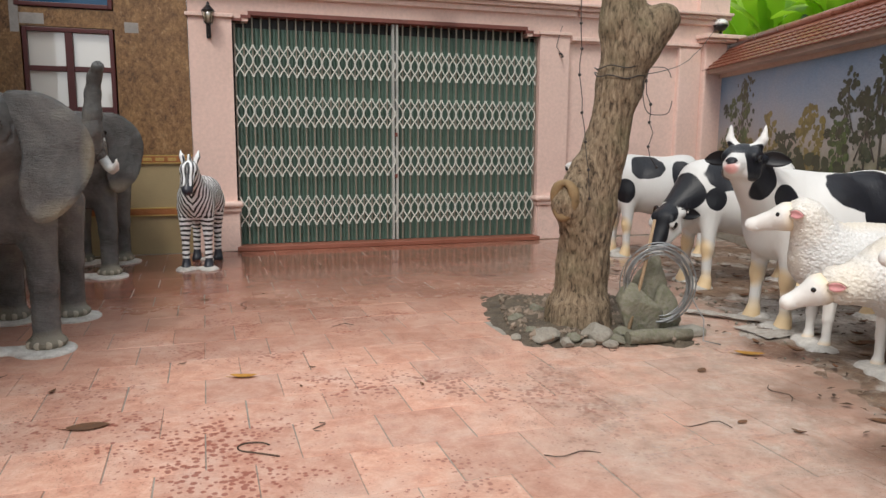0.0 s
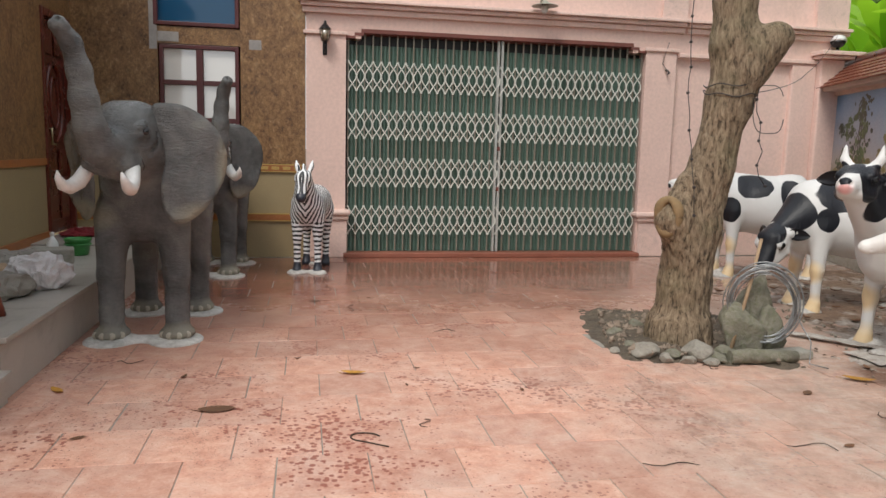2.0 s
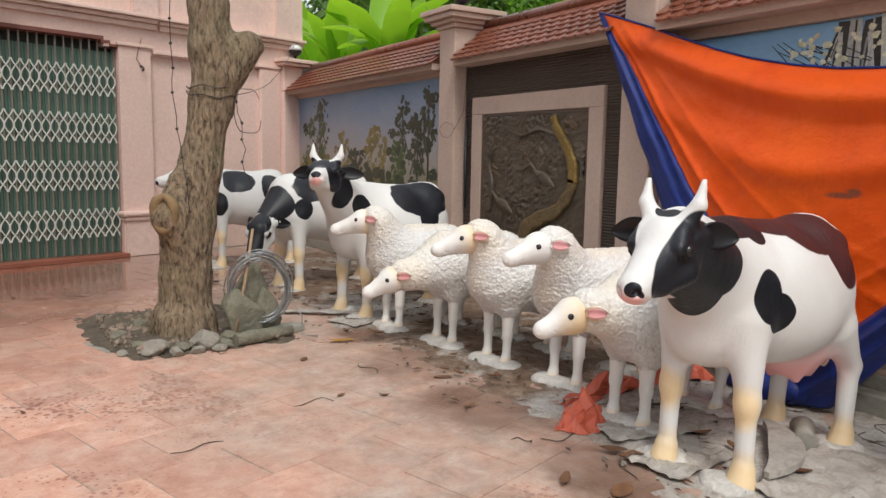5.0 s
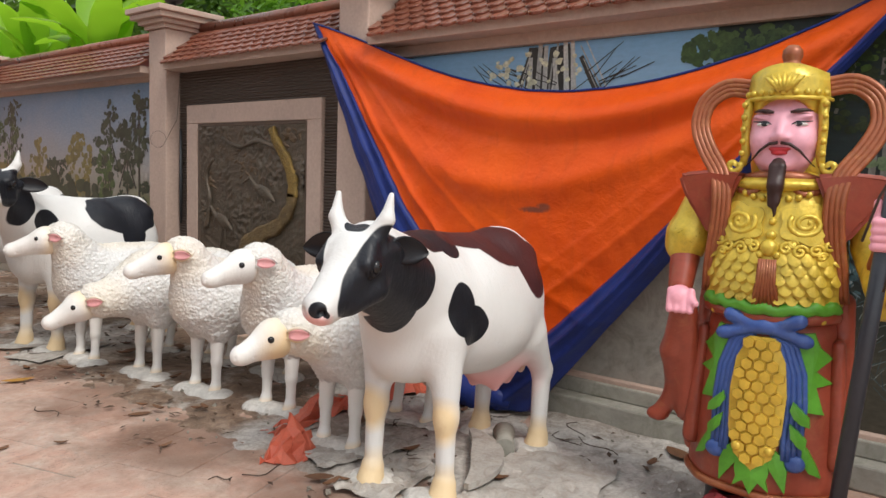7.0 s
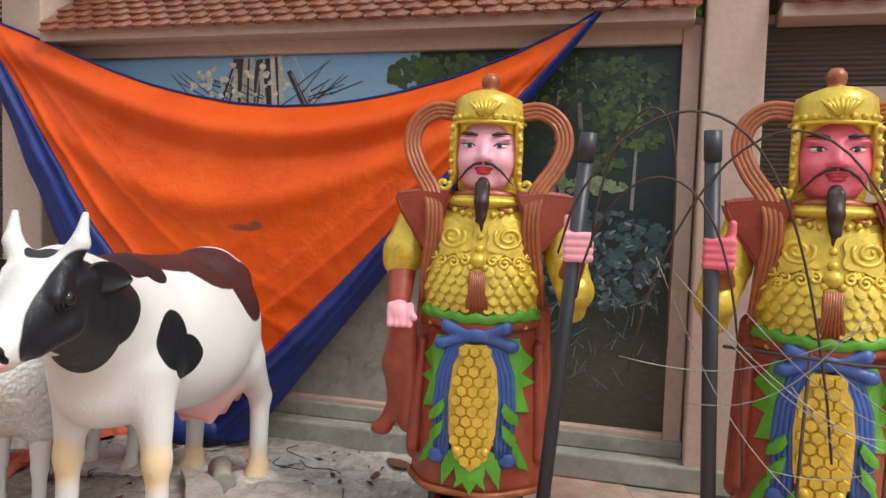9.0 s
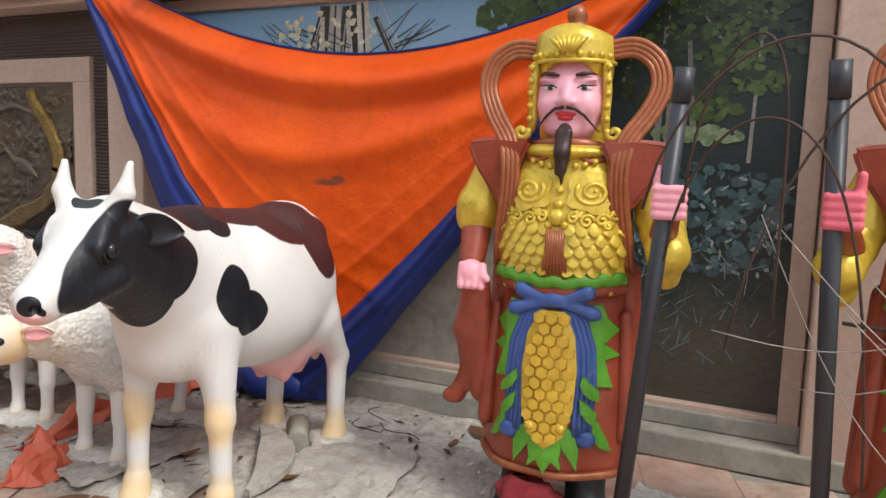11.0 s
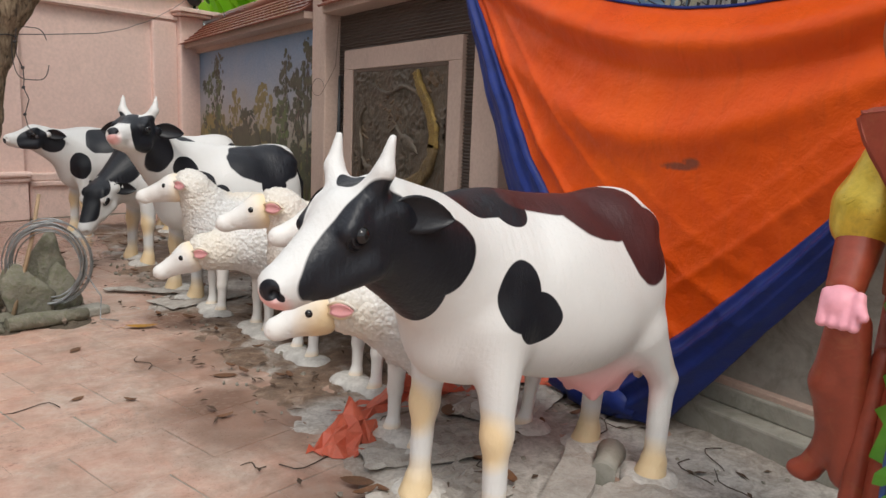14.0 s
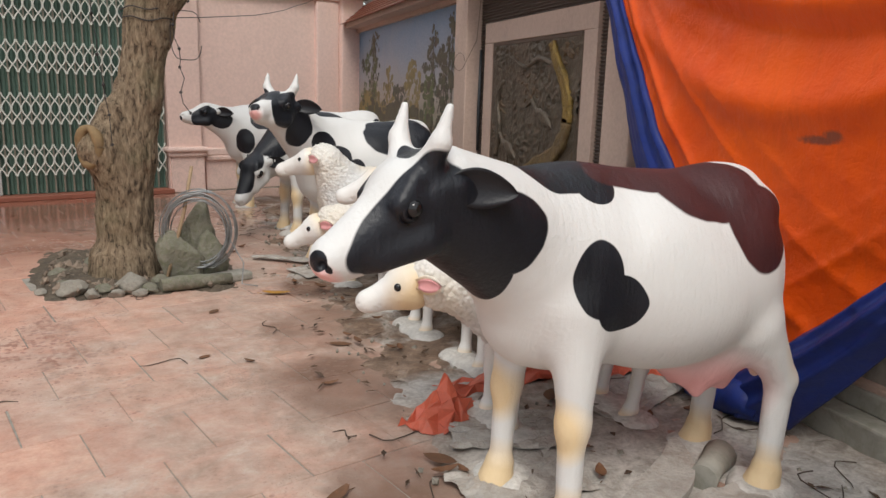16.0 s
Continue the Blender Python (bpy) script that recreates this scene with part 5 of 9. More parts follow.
CD = coat("cow_paint_far",
          [((0.70, 0.10, 0.98), (0.16, 0.2, 0.10)), ((0.2, 0.2, 1.02), (0.2, 0.24, 0.14)), ((-0.2, 0.2, 0.9), (0.16, 0.2, 0.2)), ((0.45, 0.2, 0.75), (0.1, 0.2, 0.14))],
          cream=LEGS_CREAM, pink=UDDER_PINK, head=((0.80, 0.12, 1.16), (1.12, 0.22, 1.00)), face=[((0.12, 0.12, 0.0), (0.15, 0.10, 0.12)), ((0.12, -0.12, 0.0), (0.15, 0.10, 0.12)), ((0.335, 0.0, 0.08), (0.03, 0.05, 0.03))])
cow("white cow statue with a black head, looking out behind the tree", (0.80, 0.12, 1.16), (1.12, 0.22, 1.00), 0.125, CD, pose(6.10, 8.95, 0.0, 0, 0, 180), horns=False)


def wool_mat():
    m, nt, bsdf = node_mat("white_moulded_wool")
    v = coords(nt)
    big = noise_tex(nt, v, 2.2, 4, 0.6, 0.5)
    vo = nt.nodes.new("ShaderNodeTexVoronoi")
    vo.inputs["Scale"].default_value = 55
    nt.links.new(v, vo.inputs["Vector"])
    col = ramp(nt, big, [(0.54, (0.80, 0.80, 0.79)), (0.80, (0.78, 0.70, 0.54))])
    # curls darken towards their edges: the hollows' shade put into the colour
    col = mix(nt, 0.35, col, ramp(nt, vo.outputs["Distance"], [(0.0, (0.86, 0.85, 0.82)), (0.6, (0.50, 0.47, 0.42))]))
    col = mix(nt, math_node(nt, 'MULTIPLY', blobs(nt, v, [((0.44, 0, 0.84), (0.15, 0.2, 0.15)), ((0.58, 0, 0.56), (0.14, 0.2, 0.14)), ((0.1, 0, 0.80), (0.35, 0.12, 0.05))], 0.5, big, 0.4), 0.32), col, (0.80, 0.63, 0.38))
    nt.links.new(col, bsdf.inputs["Base Color"])
    bsdf.inputs["Roughness"].default_value = 0.65
    bump(nt, bsdf, math_node(nt, 'MULTIPLY', vo.outputs["Distance"], -1.0), 0.6, 0.012)
    return m


WOOL = wool_mat()
SKIN = coat("sheep_face_paint", [((0, 0, -5), (0.1, 0.1, 0.1))], cream=[((0.47, 0, 0.86), (0.10, 0.17, 0.13)), ((0.63, 0, 0.57), (0.10, 0.17, 0.13)), ((0, 0, 0), (0.6, 0.4, 0.06))], white=(0.82, 0.80, 0.76))


def sheep(label, poll, nose, at, seed, scale=1.0):
    """Heading +x; poll between the ears, nose at the tip of the muzzle."""
    P, M = Vector(poll), Vector(nose)
    d = (M - P).normalized()
    s = Vector((-d.y, d.x, 0)).normalized()
    n = d.cross(s)
    if n.z < 0:
        n = -n
    wool = [ell((0.02, 0, 0.575), (0.43, 0.255, 0.245), k=0.06), ell((-0.22, 0, 0.585), (0.22, 0.225, 0.225), k=0.06), ell((0.24, 0, 0.575), (0.18, 0.205, 0.235), k=0.06),
            cone((0.26, 0, 0.60), P - d * 0.085 - n * 0.065, 0.215, 0.108, k=0.06), ell(P - d * 0.055 - n * 0.005, (0.072, 0.078, 0.072), k=0.05)]
    for q in (-1, 1):
        wool += [ell((0.24, q * 0.10, 0.42), (0.085, 0.075, 0.12), k=0.05), ell((-0.27, q * 0.115, 0.44), (0.115, 0.085, 0.16), k=0.05)]
    wool += [cone((-0.41, 0, 0.62), (-0.44, 0, 0.42), 0.05, 0.035, k=0.03)]
    V, Q = solid(wool, 0.0125)
    cen = V.mean(0)
    rv = Vector((seed * 3.1, seed * 1.7, seed))
    out = []
    for p in V:
        q = Vector(p)
        f = noise.voronoi(q * 60 + rv)[0][0]
        f2 = noise.voronoi(q * 24 + rv)[0][0]
        dirn = Vector((0.35 * (p[0] - cen[0]), p[1], p[2] - 0.56)).normalized()
        out.append(q + dirn * (0.011 - 0.020 * f - 0.004 * f2))
    hd = [ell(P + d * 0.025 - n * 0.020, (0.088, 0.080, 0.084), k=0.03), cone(P + d * 0.04 - n * 0.015, M - d * 0.03, 0.076, 0.038, k=0.04), ell(M - d * 0.02 - n * 0.008, (0.044, 0.040, 0.038), k=0.03), cone(P + d * 0.03 - n * 0.065, M - d * 0.04 - n * 0.026, 0.045, 0.022, k=0.03)]
    hd += [cut(ell(M + s * q * 0.016 + n * 0.006, (0.010, 0.007, 0.007), k=0.006)) for q in (-1, 1)]
    hd += [cut(cone(M - n * 0.026 - d * 0.004 + s * q * 0.002, M - d * 0.065 - n * 0.030 + s * q * 0.040, 0.004, 0.003, k=0.006)) for q in (-1, 1)]
    ears = bmesh.new()
    for q in (-1, 1):
        e0 = P + s * q * 0.078 - n * 0.004 - d * 0.005
        e1 = e0 + s * q * 0.062 - n * 0.040 - d * 0.085
        ed = (e1 - e0).normalized()
        eo = (s * q + d * 0.35 - ed * (s * q + d * 0.35).dot(ed)).normalized()      # the ear opens outwards
        ew = ed.cross(eo)
        L = (e1 - e0).length
        for shell, wd, out_by in ((0, 1.0, 0.0), (1, 0.70, 0.0075)):
            rows = []
            for k in range(9):
                t = k / 8
                w = (0.036 * math.sin(math.pi * (0.12 + 0.86 * t)) ** 0.8) * wd + 0.001
                rows.append([e0 + ed * (L * (0.10 + 0.80 * t if shell else t)) + ew * (w * u) + eo * (0.012 * u * u * wd + out_by) for u in (-1, -0.6, 0, 0.6, 1)])
            fr = [[ears.verts.new(p + eo * 0.003) for p in r] for r in rows]
            bk = [[ears.verts.new(p - eo * (0.009 if not shell else 0.004)) for p in r] for r in rows]
            for g in (fr, bk):
                for a, b in zip(g, g[1:]):
                    for j in range(4):
                        ears.faces.new((a[j], a[j + 1], b[j + 1], b[j])).material_index = 3 if shell else 1
            for j in (0, 4):
                for k in range(8):
                    ears.faces.new((fr[k][j], fr[k + 1][j], bk[k + 1][j], bk[k][j])).material_index = 3 if shell else 1
            for k in (0, 8):
                for j in range(4):
                    ears.faces.new((fr[k][j], fr[k][j + 1], bk[k][j + 1], bk[k][j])).material_index = 3 if shell else 1
    for q in (-1, 1):
        hd += [cone((0.245, q * 0.10, 0.40), (0.255, q * 0.105, 0.21), 0.05, 0.033, k=0.03), cone((0.255, q * 0.105, 0.21), (0.26, q * 0.105, 0.06), 0.030, 0.027, k=0.02), cone((0.265, q * 0.105, 0.05), (0.275, q * 0.105, 0.015), 0.033, 0.042, k=0.02),
               cone((-0.28, q * 0.115, 0.40), (-0.32, q * 0.115, 0.24), 0.055, 0.034, k=0.03), cone((-0.32, q * 0.115, 0.24), (-0.29, q * 0.115, 0.06), 0.031, 0.027, k=0.02), cone((-0.285, q * 0.115, 0.05), (-0.27, q * 0.115, 0.015), 0.033, 0.042, k=0.02)]
    H = solid(hd, 0.0085)
    eyes = bmesh.new()
    for q in (-1, 1):
        bmesh.ops.create_icosphere(eyes, subdivisions=2, radius=0.0165, matrix=Matrix.Translation(P + d * 0.066 + s * q * 0.070 + n * 0.010))
    for q in (-1, 1):
        bmesh.ops.create_icosphere(eyes, subdivisions=2, radius=0.0075, matrix=Matrix.Translation(M - d * 0.003 + s * q * 0.022 + n * 0.012))
    E0, R0 = bm_part(eyes), bm_part(ears)
    B0 = solid([ell((x + 0.02 * math.sin(7 * seed + 9 * y), y, 0.0), (0.105, 0.10, 0.045), k=0.03) for x in (0.27, -0.28) for y in (-0.13, 0.0, 0.13)], 0.016)
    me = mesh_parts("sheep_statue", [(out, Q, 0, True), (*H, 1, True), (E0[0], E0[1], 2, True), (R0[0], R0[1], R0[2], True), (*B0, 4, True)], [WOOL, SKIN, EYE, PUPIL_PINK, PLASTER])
    ob = new("sheep_statue", me)
    ob.matrix_basis = at @ Matrix.Scale(scale, 4)
    return tagged(ob, label, "statue", group="sheep statues in a row")


sheep("white sheep statue with a yellowish head and moulded wool", (0.51, 0.03, 0.89), (0.72, -0.10, 0.79), pose(6.27, 5.05, 0, 0, 0, 180), 1)
sheep("white sheep statue with moulded wool and lowered head", (0.68, 0.0, 0.54), (0.87, -0.06, 0.41), pose(6.38, 4.45, 0, 0, 0, 180), 2)
sheep("white sheep statue with moulded wool and pink ears, head up", (0.50, 0.0, 0.87), (0.71, -0.08, 0.765), pose(6.42, 3.86, 0, 0, 0, 180), 3)
sheep("white sheep statue with curly moulded wool and pink ears", (0.55, 0.09, 0.89), (0.77, 0.06, 0.80), pose(6.50, 3.27, 0, 0, 0, 180), 4)
sheep("white sheep statue beside the cow, head held low", (0.63, -0.02, 0.64), (0.82, -0.07, 0.54), pose(6.34, 2.60, 0, 0, 0, 180), 5)


def elephant_mat():
    m, nt, bsdf = node_mat("grey_elephant_paint")
    v = coords(nt)
    a, b = noise_tex(nt, v, 2.5, 6, 0.65, 0.4), noise_tex(nt, coords(nt, (22, 22, 90)), 1.0, 5, 0.65, 0.6)
    col = ramp(nt, a, [(0.3, (0.065, 0.066, 0.067)), (0.52, (0.14, 0.141, 0.138)), (0.74, (0.27, 0.265, 0.24))])
    col = mix(nt, ramp(nt, b, [(0.58, (0, 0, 0)), (0.75, (0.3, 0.3, 0.3))]), col, (0.27, 0.26, 0.235))
    col = mix(nt, math_node(nt, 'MULTIPLY', blobs(nt, v, [((0.44, 0.27, 0.03), (0.2, 0.2, 0.09)), ((0.44, -0.27, 0.03), (0.2, 0.2, 0.09)), ((-0.44, 0.25, 0.03), (0.2, 0.2, 0.08)), ((-0.44, -0.25, 0.03), (0.2, 0.2, 0.08))], 0.4, a, 0.3), 0.7), col, (0.30, 0.27, 0.20))
    col = mix(nt, math_node(nt, 'MULTIPLY', blobs(nt, v, [((0.58, 0.64, 1.18), (0.20, 0.10, 0.28)), ((0.60, 0.46, 0.86), (0.20, 0.20, 0.10)), ((0.50, -0.55, 1.18), (0.22, 0.12, 0.30)), ((0.52, -0.36, 0.86), (0.20, 0.20, 0.10))], 0.7, a, 0.35), 0.75), col, (0.33, 0.30, 0.22))
    nt.links.new(col, bsdf.inputs["Base Color"])
    bsdf.inputs["Roughness"].default_value = 0.25
    bump(nt, bsdf, math_node(nt, 'ADD', b, math_node(nt, 'MULTIPLY', noise_tex(nt, v, 34, 5, 0.7), 0.6)), 0.9, 0.016)
    return m


ELE = elephant_mat()
TUSK = surface("white_tusk_paint", (0.82, 0.80, 0.77), 0.4, coarse=4, vary=0.06, bumpy=0.05)
NAIL = surface("pale_toenail", (0.42, 0.38, 0.30), 0.6, coarse=8, vary=0.2)


def turned(prim, M):
    """The prim moved by the matrix M."""
    if prim[0] == "cut":
        return ("cut", turned(prim[1], M))
    if prim[0] == "cone":
        return ("cone", M @ prim[1], M @ prim[2], *prim[3:])
    return ("ell", M @ prim[1], prim[2], M.to_3x3() @ prim[3], *prim[4:])


def elephant(label, at, scale=1.0, lean=-1.0, look_aside=-26):
    HM = Matrix.Translation((0.52, 0, 0)) @ Matrix.Rotation(radians(look_aside), 4, 'Z') @ Matrix.Translation((-0.52, 0, 0))
    body = [ell((-0.05, 0, 1.02), (0.56, 0.30, 0.34), k=0.12), ell((0.34, 0, 0.99), (0.26, 0.26, 0.33), k=0.12), ell((-0.40, 0, 1.0), (0.22, 0.27, 0.33), k=0.1), cone((0.42, 0, 1.15), (0.62, 0, 1.32), 0.25, 0.20, k=0.1), cone((-0.60, 0, 1.1), (-0.66, 0.02, 0.6), 0.04, 0.018, k=0.04)]
    head = [ell((0.66, 0, 1.36), (0.20, 0.205, 0.235), k=0.08), ell((0.62, 0.08, 1.49), (0.13, 0.11, 0.10), k=0.06), ell((0.62, -0.08, 1.49), (0.13, 0.11, 0.10), k=0.06), ell((0.72, 0, 1.15), (0.15, 0.12, 0.055), k=0.04), ell((0.76, 0, 1.38), (0.13, 0.15, 0.15), k=0.06)]
    path = [(0.74, 0, 1.34), (0.88, 0.0, 1.28), (1.00, 0.02 * lean, 1.31), (1.08, 0.04 * lean, 1.42), (1.11, 0.07 * lean, 1.58), (1.12, 0.10 * lean, 1.74), (1.16, 0.14 * lean, 1.88), (1.24, 0.19 * lean, 1.965)]
    rad = [0.15, 0.13, 0.104, 0.085, 0.072, 0.061, 0.052, 0.052]
    head += [cone(path[i], path[i + 1], rad[i], rad[i + 1], k=0.05) for i in range(len(path) - 1)]
    for q in (-1, 1):
        head += [ell((0.79, q * 0.145, 1.40), (0.05, 0.05, 0.045), k=0.03), ell((0.86, q * 0.12, 1.20), (0.10, 0.055, 0.06), k=0.05)]
        body += [cone((0.40, q * 0.19, 0.85), (0.42, q * 0.215, 0.45), 0.125, 0.084, k=0.08), cone((0.42, q * 0.215, 0.45), (0.43, q * 0.215, 0.08), 0.082, 0.080, k=0.04), ell((0.445, q * 0.215, 0.05), (0.125, 0.12, 0.05), k=0.03),
                 cone((-0.40, q * 0.18, 0.85), (-0.43, q * 0.20, 0.45), 0.15, 0.09, k=0.08), cone((-0.43, q * 0.20, 0.45), (-0.43, q * 0.20, 0.08), 0.086, 0.086, k=0.04), ell((-0.42, q * 0.20, 0.05), (0.125, 0.12, 0.05), k=0.03)]
        for i in range(9):                                          # wrinkle rolls on the forelegs
            body += [ell((0.422, q * 0.215, 0.16 + 0.045 * i), (0.0855, 0.0855, 0.010), (4 * math.sin(i * 2.1), 5 * math.cos(i * 1.7), 0), k=0.010)]
    for i in range(2, 7):                                           # rings along the trunk
        for f in (0.0, 0.25, 0.5, 0.75):
            p0, p1 = Vector(path[i - 1]), Vector(path[i])
            p = p0.lerp(p1, f)
            r = (rad[i - 1] + (rad[i] - rad[i - 1]) * f) * 1.06
            q4 = (p1 - p0).to_track_quat('Z', 'Y').to_euler()
            head.append(ell(p, (r, r, 0.010), [math.degrees(v) for v in q4], k=0.010))
    head += [cut(ell((1.275, 0.205 * lean + q * 0.022, 1.995), (0.03, 0.013, 0.018), k=0.008)) for q in (-1, 1)]
    head += [cut(ell((0.84, 0, 1.185), (0.10, 0.075, 0.02), k=0.02))]
    for q in (-1, 1):                                               # brow, lids and a cheek fold
        head += [cone((0.74, q * 0.155, 1.455), (0.83, q * 0.165, 1.435), 0.022, 0.018, k=0.02), cone((0.77, q * 0.178, 1.375), (0.83, q * 0.172, 1.378), 0.014, 0.012, k=0.012), cut(cone((0.70, q * 0.20, 1.33), (0.80, q * 0.185, 1.24), 0.008, 0.006, k=0.02)), cut(cone((0.68, q * 0.205, 1.40), (0.72, q * 0.20, 1.27), 0.007, 0.006, k=0.02))]
    V, Q = solid(body + [turned(x, HM) for x in head], 0.0125)
    rim = ((0.0, 0.17), (0.10, 0.185), (0.20, 0.17), (0.30, 0.115), (0.385, 0.03), (0.435, -0.08), (0.445, -0.17), (0.425, -0.28), (0.37, -0.40), (0.29, -0.50), (0.20, -0.565), (0.13, -0.575), (0.075, -0.53), (0.045, -0.44), (0.045, -0.32), (0.07, -0.18), (0.05, -0.04), (0.01, 0.06))
    EV, EQ = [], []
    for q in (-1, 1):
        EM = HM @ Matrix.Translation((0.62, q * 0.165, 1.405)) @ Matrix.Rotation(radians(q * (10 if q > 0 else 34)), 4, 'Z')
        nr, na, b0 = 9, 72, len(EV)
        for side in (1, -1):
            for j in range(nr + 1):
                f = j / nr
                for k in range(na):
                    u = k / na * len(rim)
                    i, t = int(u), u - int(u)
                    p = [np.array(rim[(i + m) % len(rim)]) for m in (-1, 0, 1, 2)]
                    c = 0.5 * (2 * p[1] + (p[2] - p[0]) * t + (2 * p[0] - 5 * p[1] + 4 * p[2] - p[3]) * t * t + (3 * p[1] - p[0] - 3 * p[2] + p[3]) * t ** 3)
                    a, z = 0.19 + (c[0] - 0.19) * f, -0.16 + (c[1] + 0.16) * f
                    x = 0.05 - 0.45 * (a - 0.12) ** 2 - 0.05 * a + 0.016 * math.sin(z * 17 + a * 6) * f * min(1, a * 6) + 0.012 * noise.noise(Vector((a * 9, z * 9, q)))
                    x += 0.022 * f ** 6 * min(1, a * 5) + 0.010 * f * noise.noise(Vector((a * 16, z * 16, 3 + q)))
                    thick = 0.010 + 0.010 * (1 - f) if f < 0.97 else 0.004
                    EV.append(tuple(EM @ Vector((x + side * thick, q * a, z))))
        ring = (nr + 1) * na
        for sd in (0, 1):
            for j in range(nr):
                for k in range(na):
                    o = b0 + sd * ring
                    face4 = (o + j * na + k, o + j * na + (k + 1) % na, o + (j + 1) * na + (k + 1) % na, o + (j + 1) * na + k)
                    EQ.append(face4 if (sd == 0) == (q > 0) else face4[::-1])
        for k in range(na):
            o = b0 + nr * na
            face4 = (o + k, o + (k + 1) % na, o + ring + (k + 1) % na, o + ring + k)
            EQ.append(face4 if q > 0 else face4[::-1])
    tb = bmesh.new()
    for q in (-1, 1):
        tube(tb, [HM @ Vector(v) for v in ((0.88, q * 0.13, 1.19), (0.96, q * 0.16, 1.10), (1.03, q * 0.18, 1.07), (1.09, q * 0.19, 1.085), (1.135, q * 0.19, 1.13), (1.15, q * 0.185, 1.17))], [0.046, 0.047, 0.043, 0.034, 0.02, 0.005], 12)
    T0 = bm_part(tb)
    eb = bmesh.new()
    for q in (-1, 1):
        bmesh.ops.create_icosphere(eb, subdivisions=2, radius=0.022, matrix=Matrix.Translation(HM @ Vector((0.808, q * 0.185, 1.405))))
    E0 = bm_part(eb)
    nb = bmesh.new()
    for q in (-1, 1):
        for x0, yy in ((0.445, 0.215), (-0.42, 0.20)):
            for a in (-50, -17, 17, 50):
                bmesh.ops.create_icosphere(nb, subdivisions=2, radius=0.026, matrix=pose(x0 + 0.112 * math.cos(radians(a)), q * yy + 0.108 * math.sin(radians(a)), 0.05) @ Matrix.Diagonal((0.6, 0.9, 1.0, 1)))
    N0 = bm_part(nb)
    B0 = solid([ell((x, q * 0.21, 0.0), (0.21, 0.19, 0.03), k=0.06) for x in (0.47, -0.42) for q in (-1, 1)] + [cone((x, -0.2, -0.01), (x, 0.2, -0.01), 0.035, k=0.06) for x in (0.47, -0.42)], 0.02)
    me = mesh_parts("elephant_statue", [(V, Q, 0, True), (EV, EQ, 0, True), (T0[0], T0[1], 1, True), (E0[0], E0[1], 2, True), (N0[0], N0[1], 3, True), (*B0, 4, True)], [ELE, TUSK, EYE, NAIL, PLASTER])
    ob = new("elephant_statue", me)
    ob.matrix_basis = at @ Matrix.Scale(scale, 4)
    return tagged(ob, label, "statue", group="elephant statues by the porch")


elephant("grey elephant statue with raised trunk and white tusks", pose(0.735, 5.27, 0, 0, 0, -75), 1.0, -0.5, -9)
elephant("grey elephant statue with raised trunk beside the stone-clad house", pose(0.07, 7.72, 0, 0, 0, -76), 0.97, 0.3, 24)


def zebra_mat():
    m, nt, bsdf = node_mat("zebra_stripe_paint")
    v = coords(nt)
    sep = nt.nodes.new("ShaderNodeSeparateXYZ")
    nt.links.new(v, sep.inputs[0])
    nz = noise_tex(nt, v, 7.0, 2, 0.5)
    leg = ramp(nt, sep.outputs[2], [(0.50, (1, 1, 1)), (0.58, (0, 0, 0))])
    ax = math_node(nt, 'ADD', math_node(nt, 'ADD', sep.outputs[0], math_node(nt, 'MULTIPLY', sep.outputs[2], 0.35)), math_node(nt, 'MULTIPLY', math_node(nt, 'ABSOLUTE', sep.outputs[1]), -0.9))
    w1 = math_node(nt, 'SINE', math_node(nt, 'ADD', math_node(nt, 'MULTIPLY', ax, 105.0), math_node(nt, 'MULTIPLY', nz, 9.0)))
    w2 = math_node(nt, 'SINE', math_node(nt, 'ADD', math_node(nt, 'MULTIPLY', sep.outputs[2], 130.0), math_node(nt, 'MULTIPLY', nz, 7.0)))
    w = mix(nt, leg, w1, w2)
    stripe = ramp(nt, math_node(nt, 'ADD', math_node(nt, 'MULTIPLY', w, 0.5), 0.12), [(0.0, (0, 0, 0)), (0.05, (1, 1, 1))])
    col = mix(nt, stripe, (0.02, 0.021, 0.026), (0.86, 0.87, 0.88))
    col = mix(nt, blobs(nt, v, [((0.66, 0, 0.80), (0.09, 0.1, 0.075)), ((0.28, 0.11, 0.02), (0.12, 0.1, 0.10)), ((0.28, -0.11, 0.02), (0.12, 0.1, 0.10)), ((-0.32, 0.11, 0.02), (0.12, 0.1, 0.10)), ((-0.32, -0.11, 0.02), (0.12, 0.1, 0.10))]), col, (0.03, 0.032, 0.045))
    nt.links.new(col, bsdf.inputs["Base Color"])
    bsdf.inputs["Roughness"].default_value = 0.4
    bump(nt, bsdf, noise_tex(nt, v, 30, 4, 0.6), 0.2, 0.006)
    return m


